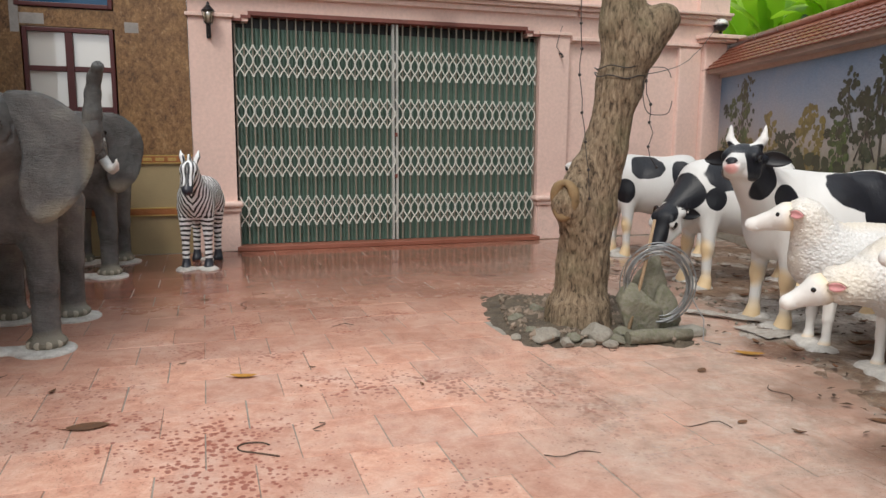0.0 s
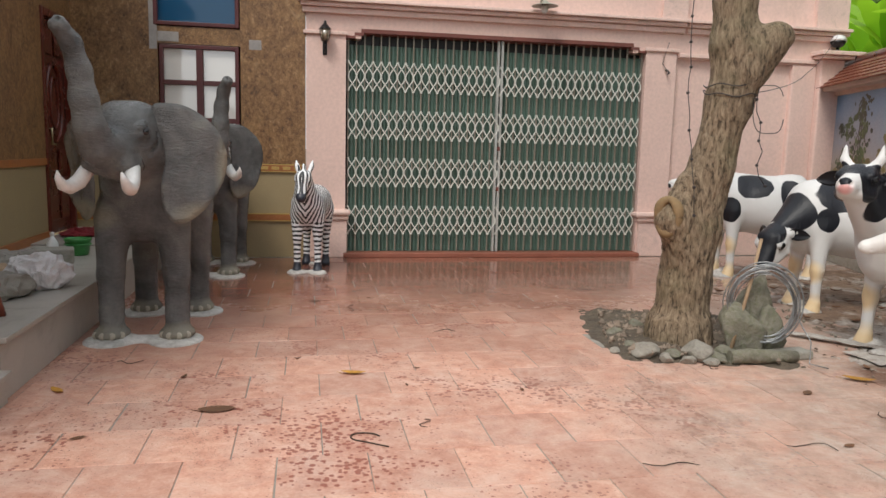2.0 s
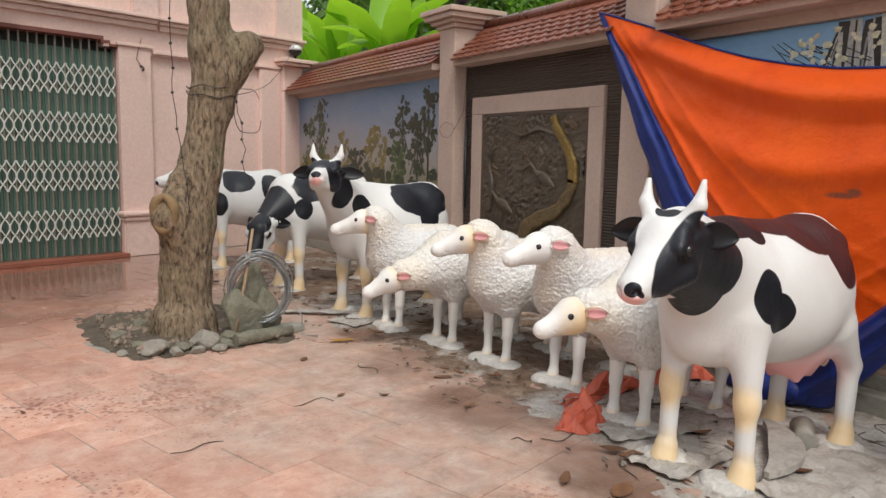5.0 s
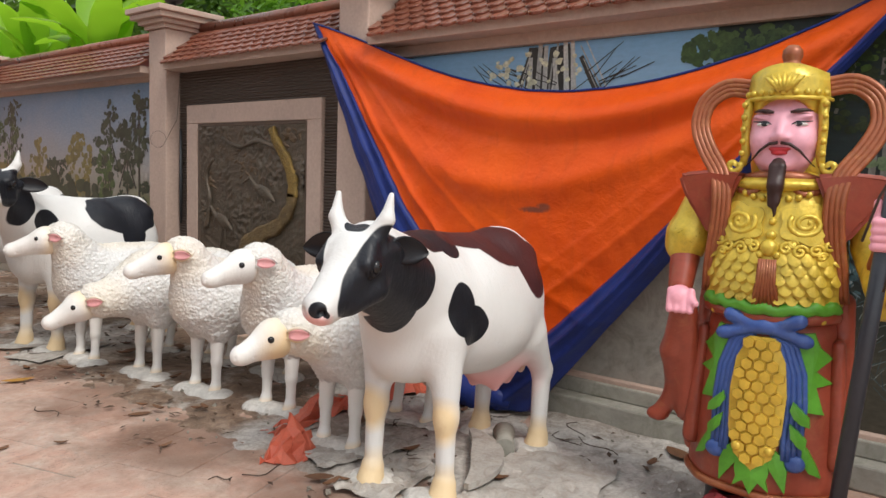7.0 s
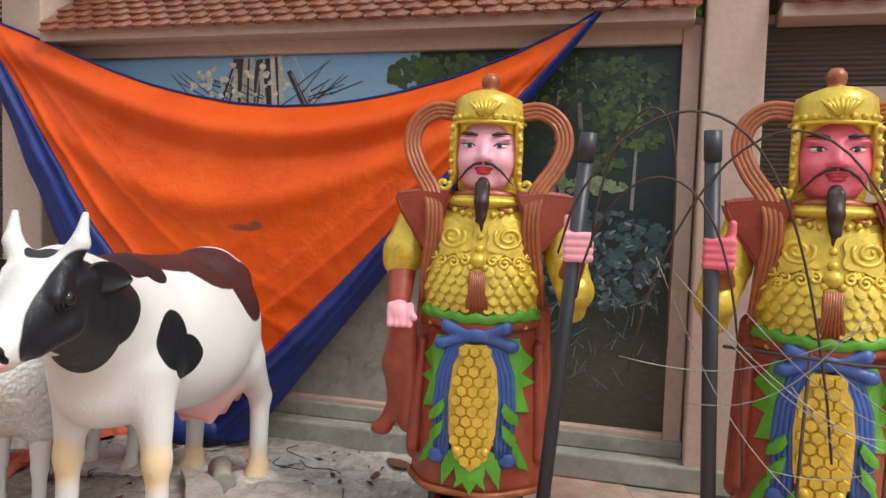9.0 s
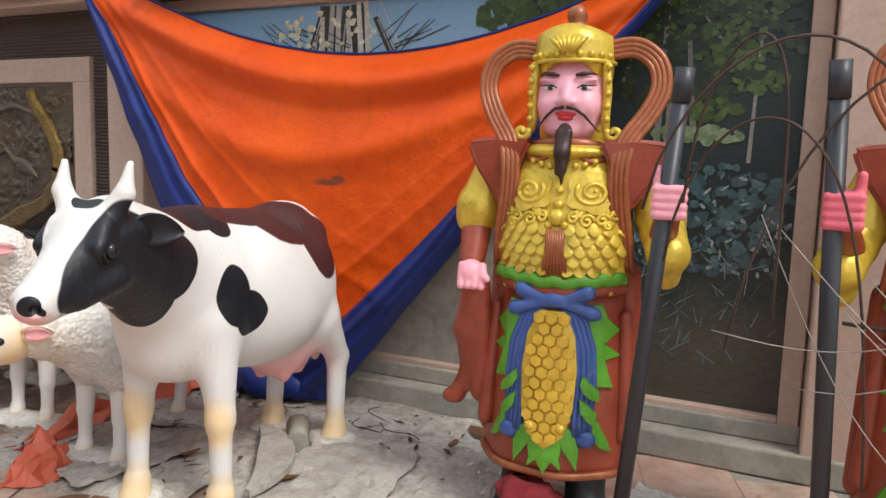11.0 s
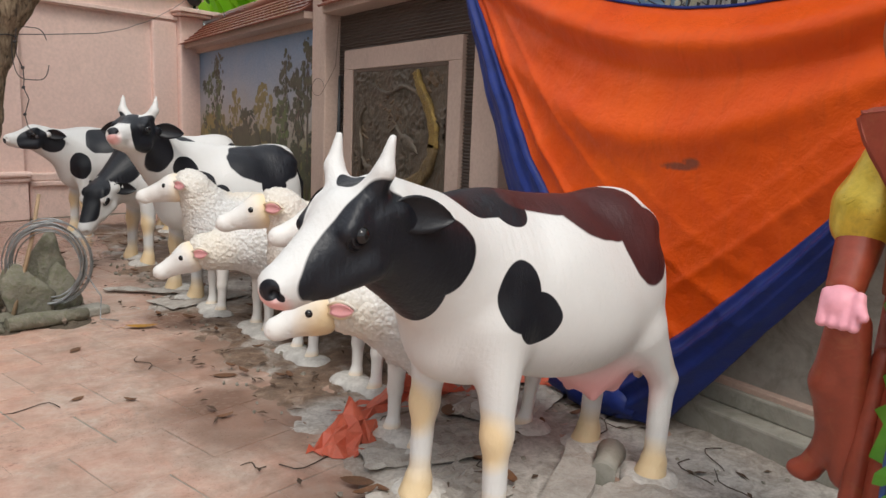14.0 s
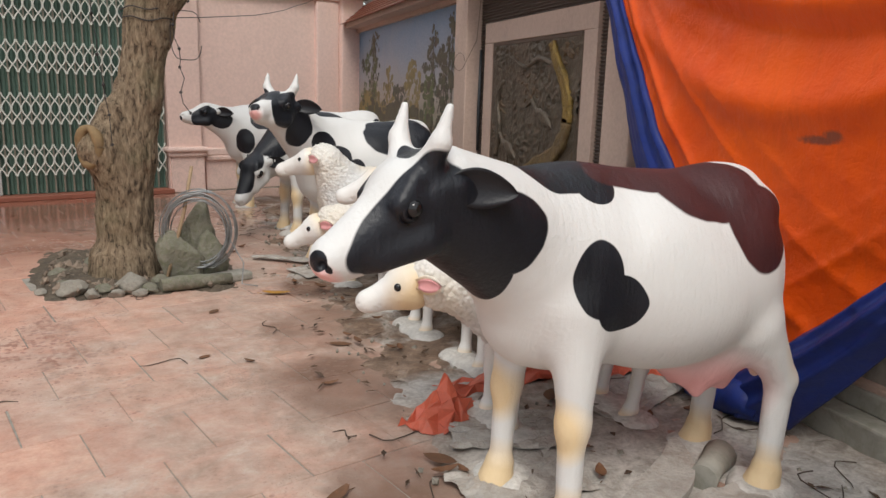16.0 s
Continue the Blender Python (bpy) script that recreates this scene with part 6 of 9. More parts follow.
def zebra(label, at):
    prims = [ell((-0.02, 0, 0.72), (0.40, 0.185, 0.19), k=0.07), ell((0.24, 0, 0.70), (0.17, 0.165, 0.20), k=0.07), ell((-0.28, 0, 0.73), (0.18, 0.18, 0.19), k=0.07), cone((0.30, 0, 0.76), (0.50, 0.0, 1.00), 0.145, 0.085, k=0.07),
             ell((0.52, 0, 1.02), (0.085, 0.075, 0.075), k=0.04), cone((0.54, 0, 1.01), (0.64, 0, 0.84), 0.072, 0.046, k=0.04), ell((0.655, 0, 0.82), (0.047, 0.047, 0.042), k=0.03)]
    for i in range(7):
        p = Vector((0.24, 0, 0.96)).lerp(Vector((0.50, 0, 1.13)), i / 6)
        prims.append(ell(p, (0.035, 0.018, 0.045), (0, -35, 0), k=0.02))
    for q in (-1, 1):
        prims += [cone((0.48, q * 0.05, 1.07), (0.46, q * 0.075, 1.14), 0.022, 0.026, k=0.015), cone((0.46, q * 0.075, 1.14), (0.455, q * 0.085, 1.20), 0.024, 0.008, k=0.01),
                  cone((0.24, q * 0.10, 0.62), (0.26, q * 0.11, 0.36), 0.085, 0.045, k=0.05), cone((0.26, q * 0.11, 0.36), (0.27, q * 0.11, 0.08), 0.04, 0.036, k=0.02), cone((0.275, q * 0.11, 0.06), (0.29, q * 0.11, 0.02), 0.042, 0.055, k=0.02),
                  cone((-0.29, q * 0.10, 0.64), (-0.36, q * 0.11, 0.38), 0.11, 0.048, k=0.05), cone((-0.36, q * 0.11, 0.38), (-0.33, q * 0.11, 0.08), 0.042, 0.036, k=0.02), cone((-0.325, q * 0.11, 0.06), (-0.31, q * 0.11, 0.02), 0.042, 0.055, k=0.02)]
    prims += [cone((-0.43, 0, 0.80), (-0.46, 0, 0.45), 0.03, 0.03, k=0.03)]
    V, Q = solid(prims, 0.011)
    eb = bmesh.new()
    for q in (-1, 1):
        bmesh.ops.create_icosphere(eb, subdivisions=2, radius=0.016, matrix=Matrix.Translation((0.575, q * 0.063, 0.985)))
    E0 = bm_part(eb)
    B0 = solid([cone((0.30, -0.16, 0.0), (0.30, 0.16, 0.0), 0.03, k=0.04), cone((-0.30, -0.13, 0.0), (-0.30, 0.13, 0.0), 0.03, k=0.04), ell((0.3, 0.12, 0), (0.12, 0.09, 0.03), k=0.04), ell((0.3, -0.12, 0), (0.12, 0.09, 0.03), k=0.04)], 0.015)
    me = mesh_parts("zebra_statue", [(V, Q, 0, True), (E0[0], E0[1], 1, True), (*B0, 2, True)], [zebra_mat(), EYE, PLASTER])
    ob = new("zebra_statue", me)
    ob.matrix_basis = at
    return tagged(ob, label, "statue")


zebra("black and white striped zebra statue in front of the pink pier", pose(1.05, 8.02, 0, 0, 0, -82))

# ---- painted guardian statues ----
GOLD = surface("gold_statue_paint", (0.68, 0.49, 0.06), 0.33, metal=0.3, coarse=9, fine=50, vary=0.3, bumpy=0.35, depth=0.006, dirt=(0.26, 0.19, 0.04), dirt_amount=0.3)
HEXG = surface("yellow_gold_paint", (0.70, 0.47, 0.06), 0.36, metal=0.3, coarse=10, fine=60, vary=0.25, bumpy=0.3, depth=0.004)
REDBR = surface("red_brown_robe_paint", (0.30, 0.055, 0.028), 0.38, coarse=5, fine=40, vary=0.35, bumpy=0.3, dirt=(0.38, 0.17, 0.07), dirt_amount=0.25)
COPPER = surface("copper_ribbon_paint", (0.34, 0.10, 0.04), 0.36, metal=0.2, coarse=7, fine=40, vary=0.3, bumpy=0.3, dirt=(0.50, 0.26, 0.09), dirt_amount=0.3)
FACE1 = surface("pink_face_paint", (0.85, 0.41, 0.49), 0.42, coarse=5, vary=0.06, bumpy=0.06)
FACE2 = surface("rose_red_face_paint", (0.74, 0.14, 0.19), 0.42, coarse=5, vary=0.08, bumpy=0.06)
PINKH = surface("pink_fist_paint", (0.85, 0.37, 0.44), 0.42, coarse=5, vary=0.08, bumpy=0.06)
LEAFG = surface("leaf_green_paint", (0.10, 0.34, 0.025), 0.42, coarse=8, vary=0.25, bumpy=0.15)
BLUEP = surface("royal_blue_paint", (0.045, 0.10, 0.33), 0.4, coarse=7, vary=0.3, bumpy=0.2, dirt=(0.16, 0.24, 0.45), dirt_amount=0.3)
HAIR = surface("dark_brown_beard_paint", (0.035, 0.011, 0.008), 0.5, coarse=12, vary=0.4, bumpy=0.4)
BOOT = surface("black_boot_paint", (0.022, 0.024, 0.028), 0.4, coarse=5, vary=0.25, bumpy=0.1)
LIPS = surface("red_lip_paint", (0.50, 0.03, 0.04), 0.35, vary=0.1, bumpy=0)
EYEW = surface("white_eye_paint", (0.78, 0.76, 0.74), 0.4, vary=0.04, bumpy=0)
POLE = surface("dark_grey_plastic_pipe", (0.030, 0.033, 0.042), 0.4, coarse=3, vary=0.15, bumpy=0.04)

TORSO = [(0.86, 0.165, 0.222), (0.95, 0.205, 0.242), (1.03, 0.228, 0.250), (1.12, 0.220, 0.245), (1.20, 0.185, 0.235), (1.29, 0.165, 0.225), (1.36, 0.14, 0.205), (1.41, 0.105, 0.15), (1.44, 0.075, 0.09)]
SKIRT = [(0.22, 0.225, 0.265), (0.27, 0.230, 0.275), (0.40, 0.222, 0.268), (0.55, 0.212, 0.258), (0.70, 0.196, 0.245), (0.84, 0.178, 0.232), (0.90, 0.168, 0.224)]


def oval(rings, seg=40, wave=0.0):
    bm = bmesh.new()
    vs = []
    for z, rx, ry in rings:
        ring = []
        for k in range(seg):
            a = 2 * math.pi * k / seg
            f = 1 + wave * math.sin(a * 7) * (1 if z < 0.6 else 0.2)
            ring.append(bm.verts.new((rx * f * math.cos(a), ry * f * math.sin(a), z)))
        vs.append(ring)
    for a, b in zip(vs, vs[1:]):
        for k in range(seg):
            bm.faces.new((a[k], a[(k + 1) % seg], b[(k + 1) % seg], b[k]))
    bm.faces.new(vs[0][::-1])
    bm.faces.new(vs[-1])
    return bm


def on_oval(rings, y, z, lift=0.0):
    zs = [r[0] for r in rings]
    rx, ry = np.interp(z, zs, [r[1] for r in rings]), np.interp(z, zs, [r[2] for r in rings])
    return Vector((rx * math.sqrt(max(0.02, 1 - (y / ry) ** 2)) + lift, y, z))


def guardian(label, at, m, face, fists):
    parts = []

    def add(bm, mi):
        V, F, _, _ = bm_part(bm)
        parts.append((V, F, mi, True))

    def sol(prims, h, mi):
        V, Q = solid(prims, h)
        parts.append((V, Q, mi, True))

    def on(rings, pts, r, mi, lift=0.0, seg=8, flat=1.0):
        bm = bmesh.new()
        tube(bm, [on_oval(rings, y, z, lift) for y, z in pts], r, seg, flat=flat)
        add(bm, mi)

    def plate(rings, outline, lift, thick, mi):
        """A flat cut-out laid over the oval, with thickness."""
        bm = bmesh.new()
        f0 = [bm.verts.new(on_oval(rings, y, z, lift + thick)) for y, z in outline]
        b0 = [bm.verts.new(on_oval(rings, y, z, lift - 0.01)) for y, z in outline]
        cy, cz = sum(p[0] for p in outline) / len(outline), sum(p[1] for p in outline) / len(outline)
        c = bm.verts.new(on_oval(rings, cy, cz, lift + thick * 1.3))
        n = len(f0)
        for k in range(n):
            bm.faces.new((f0[k], f0[(k + 1) % n], c))
            bm.faces.new((b0[k], b0[(k + 1) % n], f0[(k + 1) % n], f0[k]))
        V, F, _, _ = bm_part(bm)
        parts.append((V, F, mi, False))

    add(oval(TORSO), 0)
    add(oval(SKIRT, 56, 0.022), 1)
    # hem roll, boots
    bm = bmesh.new()
    tube(bm, [(0.232 * (1 + 0.02 * math.sin(7 * a)) * math.cos(a), 0.277 * (1 + 0.02 * math.sin(7 * a)) * math.sin(a), 0.235) for a in (2 * math.pi * k / 48 for k in range(49))], 0.016, 8, cap=False)
    add(bm, 9)
    for q in (-1, 1):
        sol([cone((0.02, q * 0.12, 0.36), (0.03, q * 0.125, 0.10), 0.085, 0.075, k=0.03), ell((0.10, q * 0.135, 0.05), (0.15, 0.075, 0.055), k=0.05)], 0.014, 6)
    # folds of the robe at the back and sides
    for q in (-1, 1):
        sol([cone((-0.02, q * 0.235, 0.95), (0.0, q * 0.262, 0.32), 0.045, 0.045, k=0.03), cone((0.06, q * 0.24, 0.80), (0.09, q * 0.258, 0.37), 0.025, 0.035, k=0.03)], 0.014, 1)
    # belly scales, row by row
    bm = bmesh.new()
    for r in range(6):
        z = 1.120 - r * 0.036
        n = 11 - (r % 2)
        for i in range(n):
            y = (i - (n - 1) / 2) * 0.043
            if abs(y) < 0.042 - 0.002 * (6 - r):
                continue
            c = on_oval(TORSO, y, z, 0.001)
            nx = Vector((math.cos(y / 0.25), math.sin(y / 0.25), 0.15)).normalized()
            tv = Vector((-nx.y, nx.x, 0)).normalized()
            up = nx.cross(tv)
            ring = [c + tv * (0.0235 * math.cos(a)) + up * (0.027 * math.sin(a)) + nx * (0.008 * -math.sin(a) if math.sin(a) < 0 else -0.004) for a in (math.pi * 2 * k / 12 for k in range(12))]
            vs = [bm.verts.new(p) for p in ring]
            cc = bm.verts.new(c + nx * 0.007)
            for k in range(12):
                bm.faces.new((vs[k], vs[(k + 1) % 12], cc))
    add(bm, 0)
    # chest spirals and cloud scrolls
    for q in (-1, 1):
        pts = []
        for k in range(34):
            a = k * 0.42
            r = 0.068 - 0.0018 * k
            pts.append((q * (0.112 + r * math.cos(a)), 1.245 + r * 0.85 * math.sin(a)))
        cloud = [((0.112 + (0.086 + 0.010 * math.cos(5 * a)) * math.cos(a)), 1.245 + (0.070 + 0.009 * math.cos(5 * a)) * math.sin(a)) for a in (2 * math.pi * k / 40 for k in range(40))]
        plate(TORSO, [(q * min(y, 0.2), z) for y, z in cloud][::q], 0.002, 0.012, 0)
        on(TORSO, pts[6:], 0.0095, 0, 0.012)
        for j, (y, z, s) in enumerate(((0.055, 1.155, 0.024), (0.10, 1.145, 0.026), (0.15, 1.15, 0.024), (0.19, 1.165, 0.02), (0.075, 1.17, 0.018), (0.17, 1.13, 0.016))):
            on(TORSO, [(q * (y + s * (1 - k / 18) * math.cos(k * 0.6)), z + s * (1 - k / 18) * math.sin(k * 0.6)) for k in range(16)], 0.008, 0, 0.004, 6)
        on(TORSO, [(q * 0.03, 1.385), (q * 0.09, 1.35), (q * 0.13, 1.36), (q * 0.15, 1.385)], 0.012, 9, 0.004)
        for k in range(4):
            bm = bmesh.new()
            bmesh.ops.create_icosphere(bm, subdivisions=2, radius=0.013, matrix=Matrix.Translation(on_oval(TORSO, q * (0.045 + 0.032 * k), 1.335 + 0.004 * k * k, 0.008)))
            add(bm, 0)
    # collar plate, collar ring, clasp, tassel strip
    sol([ell((0.02, 0, 1.385), (0.155, 0.185, 0.040), k=0.02), cut(ell((0.02, 0, 1.43), (0.095, 0.11, 0.05), k=0.01))], 0.010, 0)
    bm = bmesh.new()
    tube(bm, [(0.02 + 0.105 * math.cos(a), 0.125 * math.sin(a), 1.415 + 0.02 * math.cos(a) - 0.02) for a in (2 * math.pi * k / 32 for k in range(33))], 0.022, 8, cap=False)
    add(bm, 9)
    bm = bmesh.new()
    for y, z, r in ((0, 1.20, 0.02), (0, 1.155, 0.034), (0, 1.25, 0.014), (0.028, 1.13, 0.015), (-0.028, 1.13, 0.015)):
        bmesh.ops.create_icosphere(bm, subdivisions=2, radius=r, matrix=Matrix.Translation(on_oval(TORSO, y, z, 0.004)))
    add(bm, 0)
    for k in range(7):
        s = (k - 3) / 3
        on(TORSO, [(s * 0.024, 1.115), (s * 0.027, 1.04), (s * 0.043, 0.945)], 0.0075, 9, 0.008, 6)
    # green ruff, belt with studs, bow
    on(TORSO, [(0.225 * math.sin(a), 0.935 - 0.012 * abs(math.sin(a * 8)) + 0.015 * abs(math.sin(a))) for a in (-1.45 + 2.9 * k / 48 for k in range(49))], 0.026, 3, 0.004, 8)
    on(TORSO, [(0.222 * math.sin(a), 0.893 + 0.015 * abs(math.sin(a))) for a in (-1.45 + 2.9 * k / 32 for k in range(33))], 0.027, 1, 0.006, 8)
    for y in (-0.19, -0.135, 0.125, 0.185):
        bm = bmesh.new()
        bmesh.ops.create_icosphere(bm, subdivisions=2, radius=0.015, matrix=Matrix.Translation(on_oval(TORSO, y, 0.897, 0.026)))
        add(bm, 0)
    kb = on_oval(TORSO, 0, 0.865, 0.03)
    prims = [ell(kb, (0.026, 0.030, 0.032), k=0.01)]
    for q in (-1, 1):
        prims += [cone(kb + Vector((0, q * 0.03, 0.004)), kb + Vector((-0.012, q * 0.115, 0.030)), 0.016, 0.030, k=0.02), cone(kb + Vector((0, q * 0.03, -0.012)), kb + Vector((-0.016, q * 0.13, -0.040)), 0.016, 0.024, k=0.02), ell(kb + Vector((-0.02, q * 0.145, -0.045)), (0.02, 0.026, 0.022), k=0.02)]
    sol(prims, 0.008, 4)
    for q in (-1, 1):
        for j in range(4):
            d = 0.017 * (j - 1.5)
            on(SKIRT, [(q * (0.035 + d * 0.5), 0.845), (q * (0.085 + d), 0.80), (q * (0.118 + d), 0.70), (q * (0.128 + d), 0.58), (q * (0.122 + d), 0.45), (q * (0.125 + d), 0.385)], [0.010, 0.012, 0.013, 0.013, 0.013, 0.012], 4, 0.012, 7)
        bm = bmesh.new()
        bmesh.ops.create_icosphere(bm, subdivisions=3, radius=0.042, matrix=Matrix.Translation(on_oval(SKIRT, q * 0.135, 0.375, 0.01)) @ Matrix.Diagonal((0.5, 0.95, 0.8, 1)))
        add(bm, 4)
        # green flame leaves
        plate(SKIRT, [(q * y, z) for y, z in ((0.10, 0.845), (0.165, 0.85), (0.185, 0.80), (0.225, 0.755), (0.185, 0.745), (0.175, 0.715), (0.232, 0.665), (0.185, 0.655), (0.172, 0.62), (0.215, 0.555), (0.165, 0.565), (0.145, 0.60), (0.135, 0.70), (0.115, 0.79))], 0.008, 0.012, 3)
        plate(SKIRT, [(q * y, z) for y, z in ((0.120, 0.605), (0.150, 0.575), (0.175, 0.545), (0.178, 0.515), (0.150, 0.525), (0.128, 0.545), (0.112, 0.575))], 0.028, 0.016, 3)
        plate(SKIRT, [(q * y, z) for y, z in ((0.115, 0.525), (0.145, 0.500), (0.172, 0.465), (0.168, 0.430), (0.145, 0.445), (0.122, 0.475))], 0.028, 0.016, 3)
        plate(SKIRT, [(q * y, z) for y, z in ((0.150, 0.46), (0.178, 0.425), (0.205, 0.37), (0.222, 0.325), (0.185, 0.345), (0.160, 0.385))], 0.010, 0.014, 3)
        plate(SKIRT, [(q * y, z) for y, z in ((0.055, 0.425), (0.098, 0.40), (0.118, 0.34), (0.115, 0.262), (0.080, 0.315), (0.05, 0.36))], 0.008, 0.012, 3)
    plate(SKIRT, [(-0.055, 0.37), (0.0, 0.385), (0.055, 0.37), (0.06, 0.33), (0.052, 0.30), (0.062, 0.262), (0.03, 0.295), (0.0, 0.24), (-0.03, 0.295), (-0.062, 0.262), (-0.052, 0.30), (-0.06, 0.33)], 0.010, 0.014, 3)
    # honeycomb panel
    plate(SKIRT, [(-0.045, 0.825), (0.045, 0.825), (0.085, 0.74), (0.098, 0.62), (0.092, 0.48), (0.065, 0.385), (0.0, 0.335), (-0.065, 0.385), (-0.092, 0.48), (-0.098, 0.62), (-0.085, 0.74)], 0.012, 0.018, 10)
    bm = bmesh.new()
    for r in range(12):
        z = 0.80 - r * 0.0385
        half = np.interp(z, [0.33, 0.385, 0.48, 0.62, 0.74, 0.83], [0.0, 0.058, 0.086, 0.09, 0.078, 0.04])
        for i in range(-4, 5):
            y = (i + (0.5 if r % 2 else 0)) * 0.0445
            if abs(y) > half - 0.004:
                continue
            c = on_oval(SKIRT, y, z, 0.030 + 0.010 * (1 - (y / 0.1) ** 2))
            vs = [bm.verts.new(c + Vector((-0.008, 0.0245 * math.cos(a), 0.0245 * math.sin(a)))) for a in (math.pi / 6 + math.pi / 3 * k for k in range(6))]
            ts = [bm.verts.new(c + Vector((0.004, 0.0205 * math.cos(a), 0.0205 * math.sin(a)))) for a in (math.pi / 6 + math.pi / 3 * k for k in range(6))]
            bm.faces.new(ts)
            for k in range(6):
                bm.faces.new((vs[k], vs[(k + 1) % 6], ts[(k + 1) % 6], ts[k]))
    V, F, _, _ = bm_part(bm)
    parts.append((V, F, 10, False))
    for q in (-1, 1):
        bm = bmesh.new()
        bmesh.ops.create_icosphere(bm, subdivisions=2, radius=0.021, matrix=Matrix.Translation(on_oval(SKIRT, q * 0.055, 0.415, 0.03)))
        add(bm, 10)
    # shoulders and sleeves
    for q in (-1, 1):
        flap = bmesh.new()
        prism(flap, [(q * y, z) for y, z in ((0.12, 1.425), (0.24, 1.435), (0.345, 1.425), (0.372, 1.412), (0.355, 1.36), (0.335, 1.32), (0.29, 1.255), (0.245, 1.19), (0.215, 1.17), (0.19, 1.25), (0.15, 1.35))][::q], -0.085, 0.085)
        for v in flap.verts:                                        # turned so that the flap spans the shoulder
            v.co = Vector((v.co.y, v.co.x, v.co.z))
            if v.co.x < 0:
                v.co.x -= 0.02
            v.co.x += 0.02 + max(0.0, 0.30 - abs(v.co.y)) * 0.25
        bmesh.ops.recalc_face_normals(flap, faces=flap.faces)
        bmesh.ops.bevel(flap, geom=flap.edges[:], offset=0.014, segments=2, affect='EDGES')
        V, F, _, _ = bm_part(flap)
        parts.append((V, F, 1, False))
        sol([cone((0.01, q * 0.285, 1.34), (0.02, q * 0.335, 1.17), 0.065, 0.085, k=0.03), cone((0.02, q * 0.335, 1.17), (0.02, q * 0.345, 1.13), 0.088, 0.080, k=0.02)], 0.012, 0)
    # raised arm holding the pole
    sol([cone((0.02, 0.31, 1.20), (0.05, 0.345, 1.12), 0.070, 0.075, k=0.03), cone((0.05, 0.345, 1.12), (0.16, 0.375, 1.05), 0.07, 0.075, k=0.03), cone((0.10, 0.36, 1.1), (0.12, 0.37, 0.97), 0.06, 0.05, k=0.03)], 0.013, 0)
    sol([cone((0.10, 0.35, 1.09), (0.31, 0.37, 1.19), 0.05, 0.040, k=0.02)], 0.012, 1)
    prims = [ell((0.345, 0.375, 1.235), (0.045, 0.042, 0.062), k=0.012)]
    for k in range(4):
        prims.append(cone((0.378, 0.335, 1.195 + 0.026 * k), (0.382, 0.415, 1.195 + 0.026 * k), 0.0165, 0.0155, k=0.004))
    prims.append(cone((0.352, 0.340, 1.28), (0.362, 0.335, 1.335), 0.018, 0.014, k=0.012))
    sol(prims, 0.006, 11)
    # lowered arm
    sol([cone((0.0, -0.31, 1.24), (0.01, -0.34, 1.13), 0.066, 0.068, k=0.03), cone((0.01, -0.345, 1.15), (0.0, -0.375, 1.09), 0.055, 0.035, k=0.03)], 0.013, 0)
    sol([cone((0.02, -0.34, 1.12), (0.10, -0.335, 0.97), 0.062, 0.048, k=0.03)], 0.013, 1)
    prims = [ell((0.14, -0.325, 0.925), (0.052, 0.05, 0.055), k=0.012)]
    for k in range(4):
        prims.append(cone((0.155, -0.355 + 0.026 * k, 0.955), (0.185, -0.35 + 0.026 * k, 0.885), 0.0165, 0.015, k=0.004))
    prims.append(cone((0.15, -0.28, 0.93), (0.19, -0.25, 0.915), 0.018, 0.013, k=0.01))
    sol(prims, 0.006, 11)
    sol([cone((0.12, -0.325, 0.90), (0.08, -0.355, 0.70), 0.035, 0.045, k=0.03), cone((0.08, -0.355, 0.70), (0.03, -0.345, 0.50), 0.045, 0.035, k=0.03), cone((0.03, -0.345, 0.52), (0.02, -0.40, 0.42), 0.04, 0.035, k=0.03), ell((0.02, -0.425, 0.405), (0.035, 0.04, 0.025), k=0.03), cone((0.10, -0.29, 0.88), (0.05, -0.29, 0.45), 0.03, 0.045, k=0.03)], 0.012, 1)
    # head, helmet
    sol([ell((0.02, 0, 1.60), (0.118, 0.122, 0.150), k=0.03), ell((0.045, 0, 1.545), (0.100, 0.114, 0.110), k=0.05), ell((0.075, 0, 1.475), (0.062, 0.078, 0.045), k=0.05), cone((0.02, 0, 1.47), (0.0, 0, 1.40), 0.075, 0.08, k=0.03),
         cone((0.132, 0, 1.625), (0.160, 0, 1.565), 0.012, 0.018, k=0.02), ell((0.154, 0.019, 1.556), (0.014, 0.015, 0.011), k=0.01), ell((0.154, -0.019, 1.556), (0.014, 0.015, 0.011), k=0.01), ell((0.150, 0, 1.556), (0.022, 0.014, 0.012), k=0.01),
         ell((0.105, 0.062, 1.545), (0.038, 0.040, 0.036), k=0.03), ell((0.105, -0.062, 1.545), (0.038, 0.040, 0.036), k=0.03), ell((0.120, 0, 1.455), (0.028, 0.036, 0.022), k=0.02), ell((0.118, 0.06, 1.634), (0.02, 0.045, 0.010), k=0.02), ell((0.118, -0.06, 1.634), (0.02, 0.045, 0.010), k=0.02)], 0.0075, 2)
    for q in (-1, 1):
        bm = bmesh.new()
        tube(bm, [(0.147, q * 0.028, 1.647), (0.144, q * 0.052, 1.652), (0.132, q * 0.080, 1.655), (0.112, q * 0.100, 1.652)], [0.005, 0.0085, 0.007, 0.002], 6)
        tube(bm, [(0.160, q * 0.005, 1.536), (0.160, q * 0.035, 1.532), (0.142, q * 0.068, 1.508), (0.118, q * 0.100, 1.470), (0.112, q * 0.118, 1.452)], [0.006, 0.006, 0.005, 0.003, 0.0015], 6)
        add(bm, 5)
        bm = bmesh.new()
